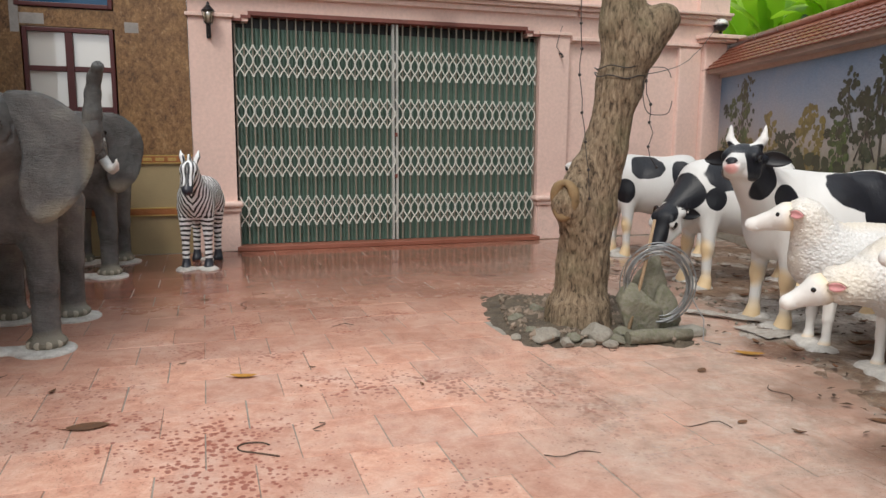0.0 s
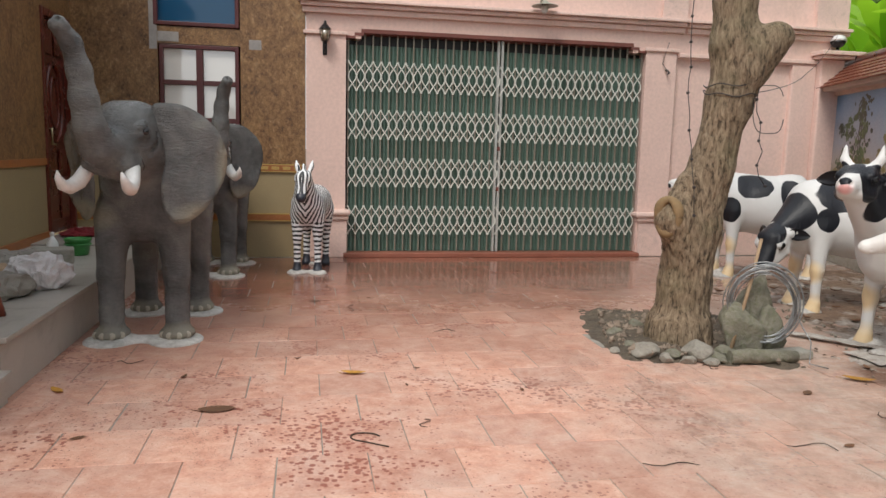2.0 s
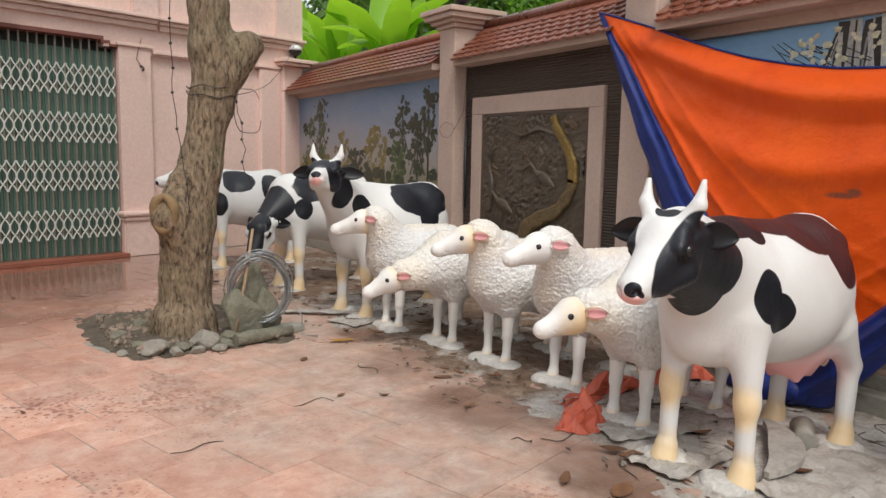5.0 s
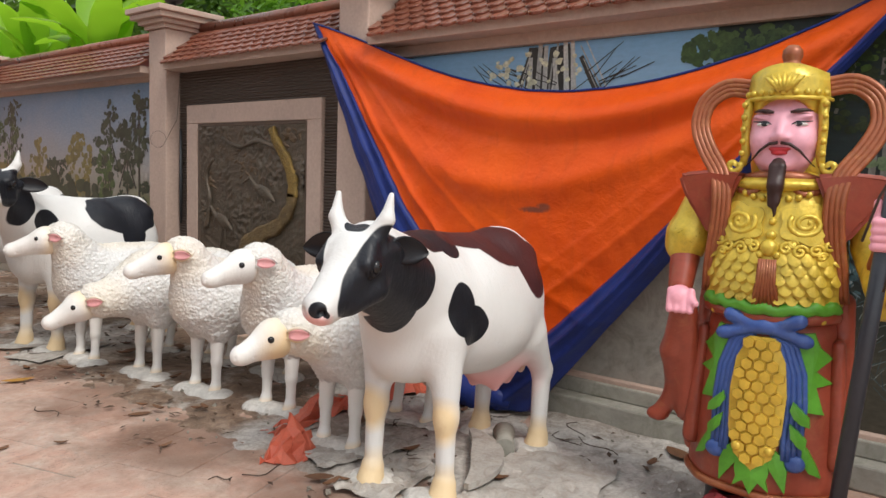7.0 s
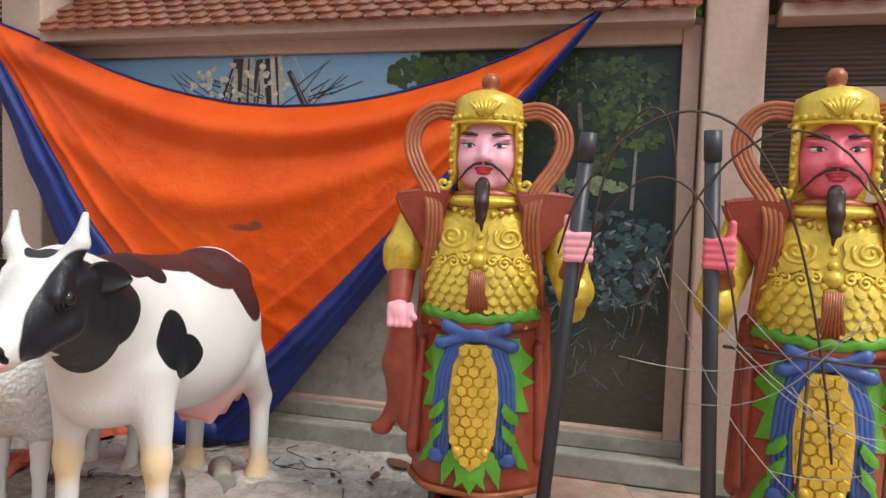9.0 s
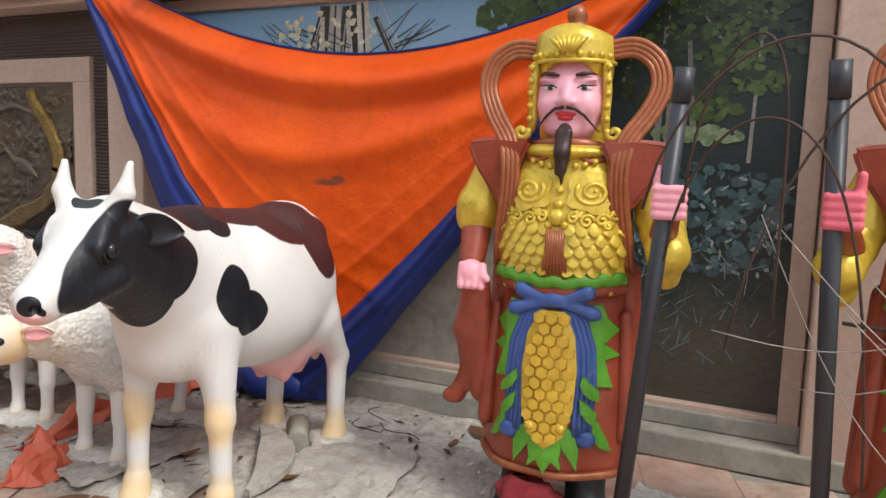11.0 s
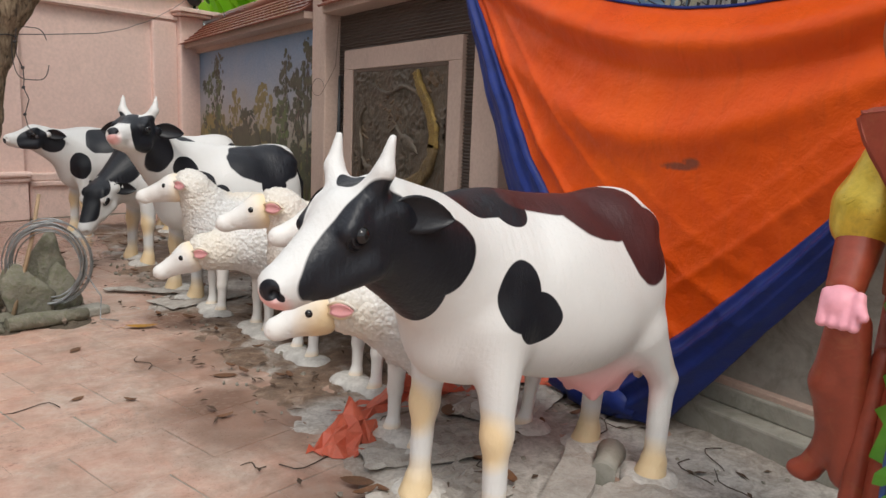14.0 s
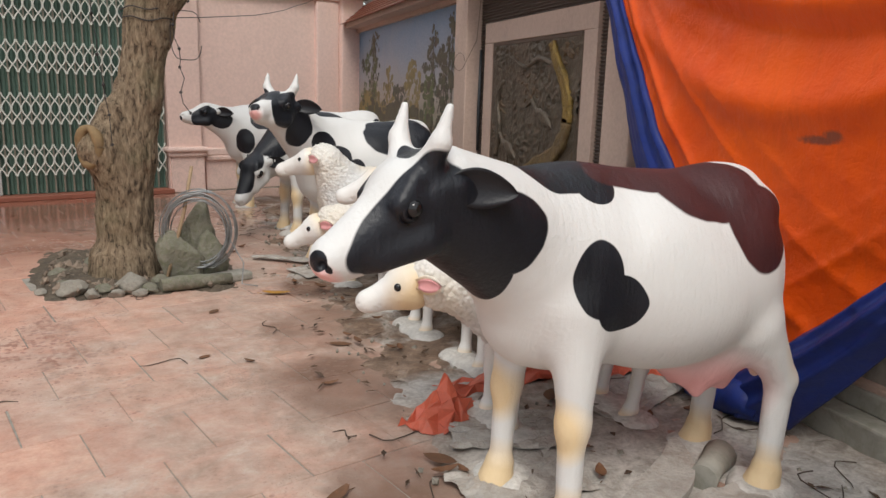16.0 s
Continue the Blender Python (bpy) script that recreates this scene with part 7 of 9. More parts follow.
        bmesh.ops.create_icosphere(bm, subdivisions=3, radius=0.025, matrix=Matrix.Translation((0.127, q * 0.062, 1.605)) @ Matrix.Rotation(q * 0.32, 4, 'Z') @ Matrix.Diagonal((0.55, 1.05, 0.34, 1)))
        add(bm, 8)
        bm = bmesh.new()
        bmesh.ops.create_icosphere(bm, subdivisions=2, radius=0.0120, matrix=Matrix.Translation((0.1385, q * 0.058, 1.605)) @ Matrix.Diagonal((0.40, 1.0, 0.68, 1)))
        tube(bm, [(0.142, q * 0.034, 1.604), (0.142, q * 0.052, 1.6145), (0.134, q * 0.076, 1.6135), (0.118, q * 0.100, 1.616)], [0.002, 0.0030, 0.0030, 0.0015], 5)
        add(bm, 6)
    sol([ell((0.145, 0.015, 1.515), (0.016, 0.024, 0.008), k=0.008), ell((0.145, -0.015, 1.515), (0.016, 0.024, 0.008), k=0.008), ell((0.143, 0, 1.500), (0.016, 0.030, 0.010), k=0.006)], 0.005, 7)
    sol([cone((0.138, 0, 1.460), (0.178, 0, 1.38), 0.026, 0.026, k=0.02), cone((0.178, 0, 1.38), (0.195, 0.006, 1.27), 0.023, 0.005, k=0.02), cone((0.16, 0.015, 1.45), (0.19, 0.012, 1.32), 0.016, 0.010, k=0.01), cone((0.16, -0.015, 1.45), (0.19, -0.012, 1.31), 0.016, 0.010, k=0.01)], 0.007, 5)
    sol([ell((0.0, 0, 1.70), (0.138, 0.140, 0.120), k=0.02), cone((-0.05, 0, 1.65), (-0.05, 0, 1.47), 0.122, 0.128, k=0.04), cut(ell((0.15, 0, 1.575), (0.175, 0.122, 0.130), k=0.010)), cut(ell((0.15, 0, 1.50), (0.165, 0.118, 0.110), k=0.010))], 0.010, 0)
    bm = bmesh.new()
    front = [-1.35 + 2.7 * k / 36 for k in range(37)]
    band = [[bm.verts.new(((0.150 - 0.20 * (z - 1.70) + lift) * math.cos(a), (0.143 - 0.12 * (z - 1.70) + lift) * math.sin(a), z)) for a in front] for lift, top in ((0.0, 0), (0.006, 1)) for z in (1.692, 1.73, 1.765, 1.795)]
    for row, ab in enumerate(band):                                  # the diadem rises to a low point over the brow
        for v, a in zip(ab, front):
            if row % 4 == 3:
                v.co.z += 0.030 * max(0.0, math.cos(a * 1.15)) ** 2
    for g0 in (0, 4):
        for j in range(3):
            for k in range(36):
                bm.faces.new((band[g0 + j][k], band[g0 + j][k + 1], band[g0 + j + 1][k + 1], band[g0 + j + 1][k]))
    for k in range(36):
        bm.faces.new((band[3][k], band[3][k + 1], band[7][k + 1], band[7][k]))
        bm.faces.new((band[0][k], band[0][k + 1], band[4][k + 1], band[4][k]))
    for z, r, f in ((1.700, 0.008, 1.02),):
        tube(bm, [(0.150 * f * math.cos(a), 0.146 * f * math.sin(a), z) for a in (-1.45 + 2.9 * k / 30 for k in range(31))], r, 8)
    for k in range(9):
        an = -1.1 + 2.2 * k / 8
        bmesh.ops.create_icosphere(bm, subdivisions=2, radius=0.013, matrix=Matrix.Translation((0.154 * math.cos(an), 0.147 * math.sin(an), 1.720)))
    for k in range(-3, 4):
        tube(bm, [(0.164, 0.004 * k, 1.722), (0.162, 0.014 * k, 1.755), (0.150, 0.022 * k, 1.790 - 0.005 * abs(k))], [0.006, 0.010, 0.004], 6)
    add(bm, 0)
    bm = bmesh.new()
    lathe(bm, [(0.055, 1.79), (0.062, 1.815), (0.05, 1.835), (0.032, 1.842), (0.030, 1.85), (0.037, 1.868), (0.035, 1.89), (0.02, 1.908), (0.004, 1.912)], 20)
    add(bm, 9)
    bm = bmesh.new()
    for q in (-1, 1):
        tube(bm, [(0.085, q * 0.125, 1.70), (0.080, q * 0.132, 1.60), (0.075, q * 0.128, 1.50), (0.085, q * 0.135, 1.455)], [0.016, 0.017, 0.017, 0.014], 8)
        for k in range(5):
            bmesh.ops.create_icosphere(bm, subdivisions=2, radius=0.0125, matrix=Matrix.Translation((0.10, q * 0.137, 1.68 - 0.045 * k)))
        tube(bm, [(0.10, q * (0.165 + 0.028 * (1 - k / 16) * math.cos(2.6 + k * 0.55)), 1.452 + 0.028 * (1 - k / 16) * math.sin(2.6 + k * 0.55)) for k in range(14)], 0.013, 7)
    add(bm, 0)
    # looped ribbons
    for q in (-1, 1):
        for j in range(4):
            d = 0.0165 * (j - 1.5)
            ys, zs = (0.12, 0.22, 0.30, 0.318, 0.275, 0.210, 0.190, 0.195, 0.215, 0.225), (1.745, 1.765, 1.705, 1.61, 1.515, 1.43, 1.34, 1.22, 1.08, 0.96)
            xs = (0.02, 0.02, 0.03, 0.04, 0.07, 0.11, 0.14, 0.13, 0.10, 0.06)
            pts = []
            for k in range(37):
                u = k / 36 * 9
                i = min(8, int(u))
                f = u - i
                y, z, x = ys[i] + (ys[i + 1] - ys[i]) * f, zs[i] + (zs[i + 1] - zs[i]) * f, xs[i] + (xs[i + 1] - xs[i]) * f
                pts.append(Vector((x, y, z)))
            for _ in range(3):
                pts = [pts[0]] + [(pts[k - 1] + pts[k] * 2 + pts[k + 1]) / 4 for k in range(1, len(pts) - 1)] + [pts[-1]]
            res = []
            for k, p in enumerate(pts):
                t = (pts[min(k + 1, 36)] - pts[max(k - 1, 0)]).normalized()
                n = Vector((0, t.z, -t.y)).normalized()
                w = p + n * d
                res.append((w.x, q * w.y, w.z))
            bm = bmesh.new()
            tube(bm, res, 0.0125, 7)
            add(bm, 9)
    if m < 0:
        parts = [([(p[0], -p[1], p[2]) for p in V], [tuple(reversed(list(fc))) for fc in F], mi, s) for V, F, mi, s in parts]
    me = mesh_parts("guardian_statue", parts, [GOLD, REDBR, face, LEAFG, BLUEP, HAIR, BOOT, LIPS, EYEW, COPPER, HEXG, fists])
    ob = new("guardian_statue", me)
    ob.matrix_basis = at @ Matrix.Scale(0.985, 4)
    return tagged(ob, label, "statue", group="guardian statues by the mural wall")


guardian("painted guardian statue in gold armour with a pale pink face", pose(6.60, 0.765, 0.0, 0, 0, 186), 1, FACE1, PINKH)
guardian("painted guardian statue in gold armour with a rose-red face", pose(6.60, -0.50, 0.0, 0, 0, 176), -1, FACE2, FACE2)


def held_pole(base, top):
    p = thing("pole", tube(bmesh.new(), [base, top], 0.026, 16), POLE, "dark grey plastic pipe held upright by a statue", "pole", group="pipes held by the guardians")
    b, t = Vector(base), Vector(top)
    part("pole_cap", tube(bmesh.new(), [b.lerp(t, 0.94), t + (t - b).normalized() * 0.004], 0.029, 16), POLE, p, "pipe cap")


held_pole((6.344, 0.476, 0.0), (6.267, 0.338, 1.611))
held_pole((6.360, -0.136, 0.0), (6.241, -0.066, 1.618))

# red beaded cushion and paper under the first guardian
heap("beaded_cushion", "dark red beaded cushion between the statue's boots", "cushion", (0.10, 0.12, 0.16), CLOTHRED, pose(6.38, 0.80, 0.0), 21, h=0.012, n=4)
PAPER = surface("dirty_white_paper", (0.58, 0.56, 0.52), 0.8, coarse=6, vary=0.2, bumpy=0.4, dirt=(0.3, 0.27, 0.22), dirt_amount=0.3)


def loose_sheet(label, at, w, d, seed, mat, lift=0.03, name="paper_sheet", cat="paper", n=14):
    rg = random.Random(seed)
    bm = bmesh.new()
    off = Vector((rg.uniform(0, 50), rg.uniform(0, 50), 0))
    g = [[bm.verts.new(((i / n - 0.5) * w * (1 + 0.12 * noise.noise(Vector((0, j * 0.4, seed)))), (j / n - 0.5) * d * (1 + 0.12 * noise.noise(Vector((i * 0.4, 0, seed)))), 0.006 + lift * abs(noise.noise(Vector((i * 0.42, j * 0.42, 0)) + off)))) for i in range(n + 1)] for j in range(n + 1)]
    for j in range(n):
        for i in range(n):
            fa = bm.faces.new((g[j][i], g[j][i + 1], g[j + 1][i + 1], g[j + 1][i]))
            fa.smooth = False
    o = thing(name, bm, mat, label, cat, at=at)
    so = o.modifiers.new("thick", 'SOLIDIFY')
    so.thickness = 0.003
    return o


loose_sheet("crumpled dirty white paper on the ground", pose(6.62, 1.12, 0, 0, 0, 20), 0.34, 0.24, 1, PAPER)
loose_sheet("crumpled dirty white paper on the ground", pose(6.75, 0.42, 0, 0, 0, -15), 0.36, 0.26, 2, PAPER)
loose_sheet("small scrap of white plastic on the ground", pose(6.80, -0.05, 0, 0, 0, 5), 0.13, 0.10, 3, PAPER)

# bundle of bent rods and wire leaning on the second guardian
RODM = surface("rusty_steel_rod", (0.075, 0.05, 0.04), 0.6, metal=0.4, coarse=20, vary=0.4, bumpy=0.2)
WIREM = surface("pale_galvanised_wire", (0.34, 0.32, 0.29), 0.45, metal=0.6, coarse=20, vary=0.3, bumpy=0.1)
cage = thing("wire_bundle", None, None, "tangled cage of rusty rods and pale wire leaning on a statue", "wire")
rg = random.Random(9)
for y0, y1, zt, z0, z1 in ((0.36, -0.50, 1.62, 1.20, 0.55), (0.12, -0.85, 1.58, 0.80, 0.02), (0.30, -0.22, 1.42, 1.05, 0.45), (0.26, 0.03, 1.66, 1.22, 0.9)):
    pts = []
    for k in range(25):
        s = k / 24
        z = z0 * (1 - s) + z1 * s + (zt - 0.5 * (z0 + z1)) * math.sin(math.pi * s) ** 0.75
        pts.append((6.12 + 0.10 * math.sin(4 * s + y0 * 9) + 0.05 * s, y0 + (y1 - y0) * s + 0.05 * math.sin(5 * s + zt), max(0.008, z)))
    part("rod", tube(bmesh.new(), pts, 0.0042, 6), RODM, cage, "bent rusty rod")
for y in (-0.38, -0.62, -0.9):
    part("rod", tube(bmesh.new(), [(6.14, y, 0.0), (6.13, y + 0.02, 0.45), (6.15, y, 0.93)], 0.006, 6), RODM, cage)
part("rod", tube(bmesh.new(), [(6.12, -0.12, 0.93), (6.11, -0.5, 0.905), (6.14, -0.95, 0.90)], 0.006, 6), RODM, cage)
for k in range(13):
    y0 = 0.20 - 0.075 * k + rg.uniform(-0.03, 0.03)
    z0 = 1.25 - 0.05 * k + rg.uniform(-0.1, 0.1)
    dy, dz = rg.uniform(-0.8, -0.4), rg.uniform(-0.75, -0.25)
    if k % 3 == 0:
        dz = -dz * 0.5
        z0 -= 0.35
    pts = [(6.10 + 0.05 * math.sin(3 * s + k), y0 + dy * s, max(0.01, z0 + dz * s - 0.10 * math.sin(math.pi * s))) for s in (i / 10 for i in range(11))]
    part("thin_wire", tube(bmesh.new(), pts, 0.0018, 5), WIREM, cage, "pale thin wire")

# ---- painted murals: flat pictures on the wall ----
def mural_mat(name, stops, z0, z1, grain=0.25):
    m, nt, bsdf = node_mat(name)
    v = coords(nt)
    sep = nt.nodes.new("ShaderNodeSeparateXYZ")
    nt.links.new(v, sep.inputs[0])
    nz = noise_tex(nt, v, 2.0, 6, 0.65, 0.6)
    h = math_node(nt, 'ADD', math_node(nt, 'DIVIDE', math_node(nt, 'SUBTRACT', sep.outputs[2], z0), z1 - z0), math_node(nt, 'MULTIPLY', math_node(nt, 'SUBTRACT', nz, 0.5), 0.28))
    col = ramp(nt, h, stops)
    br = noise_tex(nt, coords(nt, (1, 9, 30)), 2.0, 4, 0.6, 0.3)
    col = mix(nt, grain, col, mix(nt, 1.0, col, ramp(nt, br, [(0.3, (0.45,) * 3), (0.7, (1.7,) * 3)]), 'MULTIPLY'))
    nt.links.new(col, bsdf.inputs["Base Color"])
    bsdf.inputs["Roughness"].default_value = 0.5
    bump(nt, bsdf, noise_tex(nt, v, 60, 3, 0.6), 0.12, 0.003)
    return m


def dab(name, c1, c2):
    m, nt, bsdf = node_mat(name)
    geo = nt.nodes.new("ShaderNodeNewGeometry")
    col = ramp(nt, geo.outputs["Random Per Island"], [(0, c1), (1, c2)])
    col = mix(nt, 0.5, col, mix(nt, 1.0, col, ramp(nt, noise_tex(nt, coords(nt), 45, 4, 0.7), [(0.3, (0.35,) * 3), (0.7, (1.6,) * 3)]), 'MULTIPLY'))
    nt.links.new(col, bsdf.inputs["Base Color"])
    bsdf.inputs["Roughness"].default_value = 0.35
    return m


M1 = mural_mat("meadow_mural_paint", [(0.0, (0.03, 0.04, 0.02)), (0.22, (0.07, 0.085, 0.03)), (0.38, (0.20, 0.19, 0.10)), (0.55, (0.38, 0.34, 0.31)), (0.75, (0.32, 0.36, 0.43)), (1.0, (0.16, 0.28, 0.44))], 0.23, 2.19, 0.15)
M2 = mural_mat("woodland_mural_paint", [(0.0, (0.055, 0.05, 0.035)), (0.15, (0.07, 0.065, 0.045)), (0.3, (0.022, 0.028, 0.022)), (0.55, (0.008, 0.018, 0.022)), (0.8, (0.018, 0.032, 0.03)), (1.0, (0.012, 0.024, 0.022))], 0.23, 2.16, 0.4)
SKY2 = mural_mat("mural_sky_paint", [(0.0, (0.45, 0.58, 0.66)), (0.5, (0.34, 0.53, 0.70)), (1.0, (0.22, 0.44, 0.68))], 1.7, 2.16, 0.1)
BAREW = surface("bare_weathered_render", (0.36, 0.335, 0.295), 0.85, coarse=2.2, fine=26, vary=0.35, bumpy=0.3, dirt=(0.10, 0.095, 0.08), dirt_amount=0.45)
DKG = dab("mural_dark_green", (0.012, 0.022, 0.010), (0.035, 0.055, 0.022))
MDG = dab("mural_mid_green", (0.03, 0.06, 0.015), (0.075, 0.13, 0.03))
YLG = dab("mural_ochre", (0.13, 0.11, 0.025), (0.24, 0.19, 0.05))
TRK = dab("mural_trunk_grey", (0.30, 0.29, 0.26), (0.62, 0.60, 0.55))
TRD = dab("mural_trunk_dark", (0.02, 0.016, 0.012), (0.05, 0.04, 0.03))
PALE = dab("mural_pale_leaf", (0.09, 0.14, 0.16), (0.30, 0.34, 0.33))
BLUEL = dab("mural_blue_leaf", (0.02, 0.05, 0.06), (0.07, 0.13, 0.14))
CREAMF = dab("mural_cream_blossom", (0.6, 0.56, 0.36), (0.75, 0.72, 0.55))

mural1 = thing("mural", boxes((MX - 0.012, MX - 0.001, 6.64, 11.2, 0.22, 2.19)), M1, "painted meadow landscape with trees under a blue sky", "mural")
mural2 = thing("mural", boxes((MX - 0.012, MX - 0.001, -0.005, 3.62, 0.225, 2.165)), M2, "painted dark woodland with pale undergrowth and a pond", "mural")
LAY = [0]


def strokes(name, parent, mat, items):
    """Flat brush dabs: (y, z, half width, half height, tilt, corners)."""
    V, F = [], []
    rg = random.Random(len(items))
    for y, z, w, h, t, n in items:
        LAY[0] += 1
        x = MX - 0.0135 - 0.0000012 * LAY[0] - 0.00002
        b = len(V)
        c, s = math.cos(t), math.sin(t)
        if n == 4:                                                  # a straight stroke, slimmer towards its top
            for py, pz in ((-w, -h), (w, -h), (w * 0.6, h), (-w * 0.6, h)):
                V.append((x, y + c * py - s * pz, z + s * py + c * pz))
            F.append(tuple(b + k for k in range(4)))
            continue
        for k in range(n):
            a = 2 * math.pi * k / n
            r = rg.uniform(0.72, 1.15) if n > 5 else 1.0
            py, pz = w * r * math.cos(a), h * r * math.sin(a)
            V.append((x, y + c * py - s * pz, z + s * py + c * pz))
        F.append(tuple(b + k for k in range(n)))
    o = new(name, mesh_parts(name, [(V, F, 0, False)], [mat]))
    o.parent = parent
    tagged(o, kind="stuff")
    return o


def clump(rg, y, z, ry, rz, n, lo, hi, zmin=0.24, zmax=2.16, ymin=-9, ymax=99, corners=8):
    out = []
    while len(out) < n:
        a, q = rg.uniform(0, 6.28), math.sqrt(rg.random())
        yy, zz = y + ry * q * math.cos(a), z + rz * q * math.sin(a)
        s = rg.uniform(lo, hi)
        if zmin + s < zz < zmax - s and ymin + s < yy < ymax - s:
            out.append((yy, zz, s * rg.uniform(0.8, 1.6), s, rg.uniform(-0.5, 0.5), corners))
        else:
            n -= 0.2
    return out


rg = random.Random(3)
strokes("painted_bushes", mural1, YLG, clump(rg, 10.0, 1.0, 0.9, 0.35, 70, 0.05, 0.12) + clump(rg, 8.3, 1.38, 0.30, 0.34, 110, 0.015, 0.05) + clump(rg, 9.3, 1.35, 0.25, 0.3, 60, 0.015, 0.05) + clump(rg, 9.4, 0.8, 0.6, 0.2, 30, 0.04, 0.1))
for y, zt, w, mat in ((10.05, 2.12, 0.62, DKG), (10.1, 1.9, 0.5, MDG), (8.85, 1.5, 0.30, DKG), (7.60, 1.95, 0.36, DKG), (7.7, 1.6, 0.40, MDG), (7.02, 2.12, 0.26, DKG), (7.25, 1.75, 0.30, DKG)):
    strokes("painted_trunk", mural1, TRD, [(y, (zt + 0.3) / 2, 0.022, (zt - 0.5) / 2, 0.0, 4), (y + 0.08, zt - 0.45, 0.012, 0.18, 0.5, 4), (y - 0.08, zt - 0.45, 0.012, 0.18, -0.5, 4)])
    it = []
    for k in range(15):
        s = rg.random()
        side = rg.uniform(-1, 1) * w * (0.25 + 1.0 * math.sin(math.pi * min(1, 0.12 + 0.8 * s)))
        it += clump(rg, y + side, zt - 0.06 - s * (zt - 0.75), rg.uniform(0.05, 0.12), rg.uniform(0.03, 0.08), rg.randint(16, 34), 0.008, 0.026, ymin=6.66, ymax=11.15, corners=7)
    it += clump(rg, y, zt - 0.3, w * 0.5, (zt - 0.8) * 0.35, 50, 0.015, 0.04, ymin=6.66, ymax=11.15)
    strokes("painted_tree", mural1, mat, it)
strokes("painted_bushes", mural1, DKG, clump(rg, 9.0, 0.85, 2.2, 0.32, 260, 0.03, 0.10, ymin=6.66, ymax=11.1))
strokes("painted_bushes", mural1, MDG, clump(rg, 8.6, 0.75, 1.6, 0.18, 60, 0.03, 0.07, ymin=6.66, ymax=11.1))

# woodland: sky, pale trees, foliage, undergrowth
part("painted_sky", boxes((MX - 0.0130, MX - 0.0122, 1.35, 3.61, 1.55, 2.163)), SKY2, mural2)
part("bare_render", boxes((MX - 0.0130, MX - 0.0122, 0.75, 3.61, 0.227, 1.35)), BAREW, mural2)
tk = []
for y, z0, z1, w, t in ((2.42, 1.5, 2.15, 0.075, 0.03), (2.22, 1.5, 2.15, 0.075, -0.10), (2.55, 1.6, 2.12, 0.02, 0.35), (2.32, 1.7, 2.14, 0.03, 0.1), (2.02, 1.7, 2.10, 0.018, -0.5)):
    tk.append((y, (z0 + z1) / 2, w, (z1 - z0) / 2, t, 4))
strokes("painted_trunk", mural2, TRD, [(y + 0.012, z, w * 1.35, h, t, n) for y, z, w, h, t, n in tk])
strokes("painted_trunk", mural2, TRK, [(y + dy * w, z + rg.uniform(-0.1, 0.1), w * 0.30, h, t + rg.uniform(-0.05, 0.05), n) for y, z, w, h, t, n in tk for dy in (-0.75, -0.1, 0.6)])
br = []
for k in range(26):
    side = rg.choice((-1, 1))
    reach = rg.uniform(0.05, 0.55)
    br.append((2.30 + side * reach, 1.90 + 0.22 * reach + rg.uniform(-0.06, 0.10), 0.0035, rg.uniform(0.05, 0.15), -side * rg.uniform(0.7, 1.35), 4))
strokes("painted_twig", mural2, TRD, br)
strokes("painted_blossom", mural2, CREAMF, clump(rg, 2.45, 2.02, 0.35, 0.1, 45, 0.008, 0.022))
strokes("painted_foliage", mural2, MDG, clump(rg, 1.22, 2.04, 0.30, 0.13, 200, 0.010, 0.03))
strokes("painted_trunk", mural2, dab("mural_dim_trunk", (0.10, 0.10, 0.09), (0.24, 0.23, 0.21)), [(0.60, 1.72, 0.016, 0.40, 0.03, 4), (0.48, 1.78, 0.014, 0.34, -0.10, 4), (0.72, 1.9, 0.008, 0.2, 0.3, 4), (0.40, 1.95, 0.008, 0.14, -0.6, 4), (0.2, 1.65, 0.009, 0.3, 0.03, 4), (0.56, 1.45, 0.018, 0.25, 0.0, 4)])
for y, z in ((0.22, 2.0), (0.30, 1.82), (0.18, 1.70), (0.42, 2.05), (0.36, 1.58)):
    strokes("painted_foliage", mural2, MDG, clump(rg, y, z, 0.11, 0.05, 46, 0.008, 0.022, ymin=0.0))
strokes("painted_foliage", mural2, DKG, clump(rg, 0.55, 1.9, 0.55, 0.28, 420, 0.008, 0.026, ymin=0.0))
strokes("painted_foliage", mural2, MDG, clump(rg, 0.6, 2.02, 0.5, 0.12, 110, 0.006, 0.018, ymin=0.0) + clump(rg, 0.30, 1.85, 0.16, 0.12, 80, 0.006, 0.018, ymin=0.0))
strokes("painted_glade", mural2, dab("mural_glade", (0.12, 0.18, 0.09), (0.22, 0.28, 0.16)), clump(rg, 0.42, 1.47, 0.20, 0.035, 60, 0.008, 0.022))
strokes("painted_undergrowth", mural2, BLUEL, clump(rg, 0.35, 1.1, 0.40, 0.25, 220, 0.012, 0.03, ymin=0.0, corners=6))
it = []
for _ in range(190):
    it.append((rg.uniform(0.02, 0.8), rg.uniform(0.85, 1.32), rg.uniform(0.005, 0.010), rg.uniform(0.012, 0.026), rg.uniform(-1.3, 1.3), 5))
strokes("painted_leaves", mural2, PALE, it[:90])
strokes("painted_leaves", mural2, BLUEL, it[90:])
it = []
for _ in range(230):
    it.append((rg.uniform(0.03, 1.0), rg.uniform(0.42, 0.95), 0.0016, rg.uniform(0.02, 0.055), rg.uniform(-1.2, 1.2), 4))
strokes("painted_grass", mural2, PALE, it[:100])
strokes("painted_grass", mural2, BLUEL, it[100:])

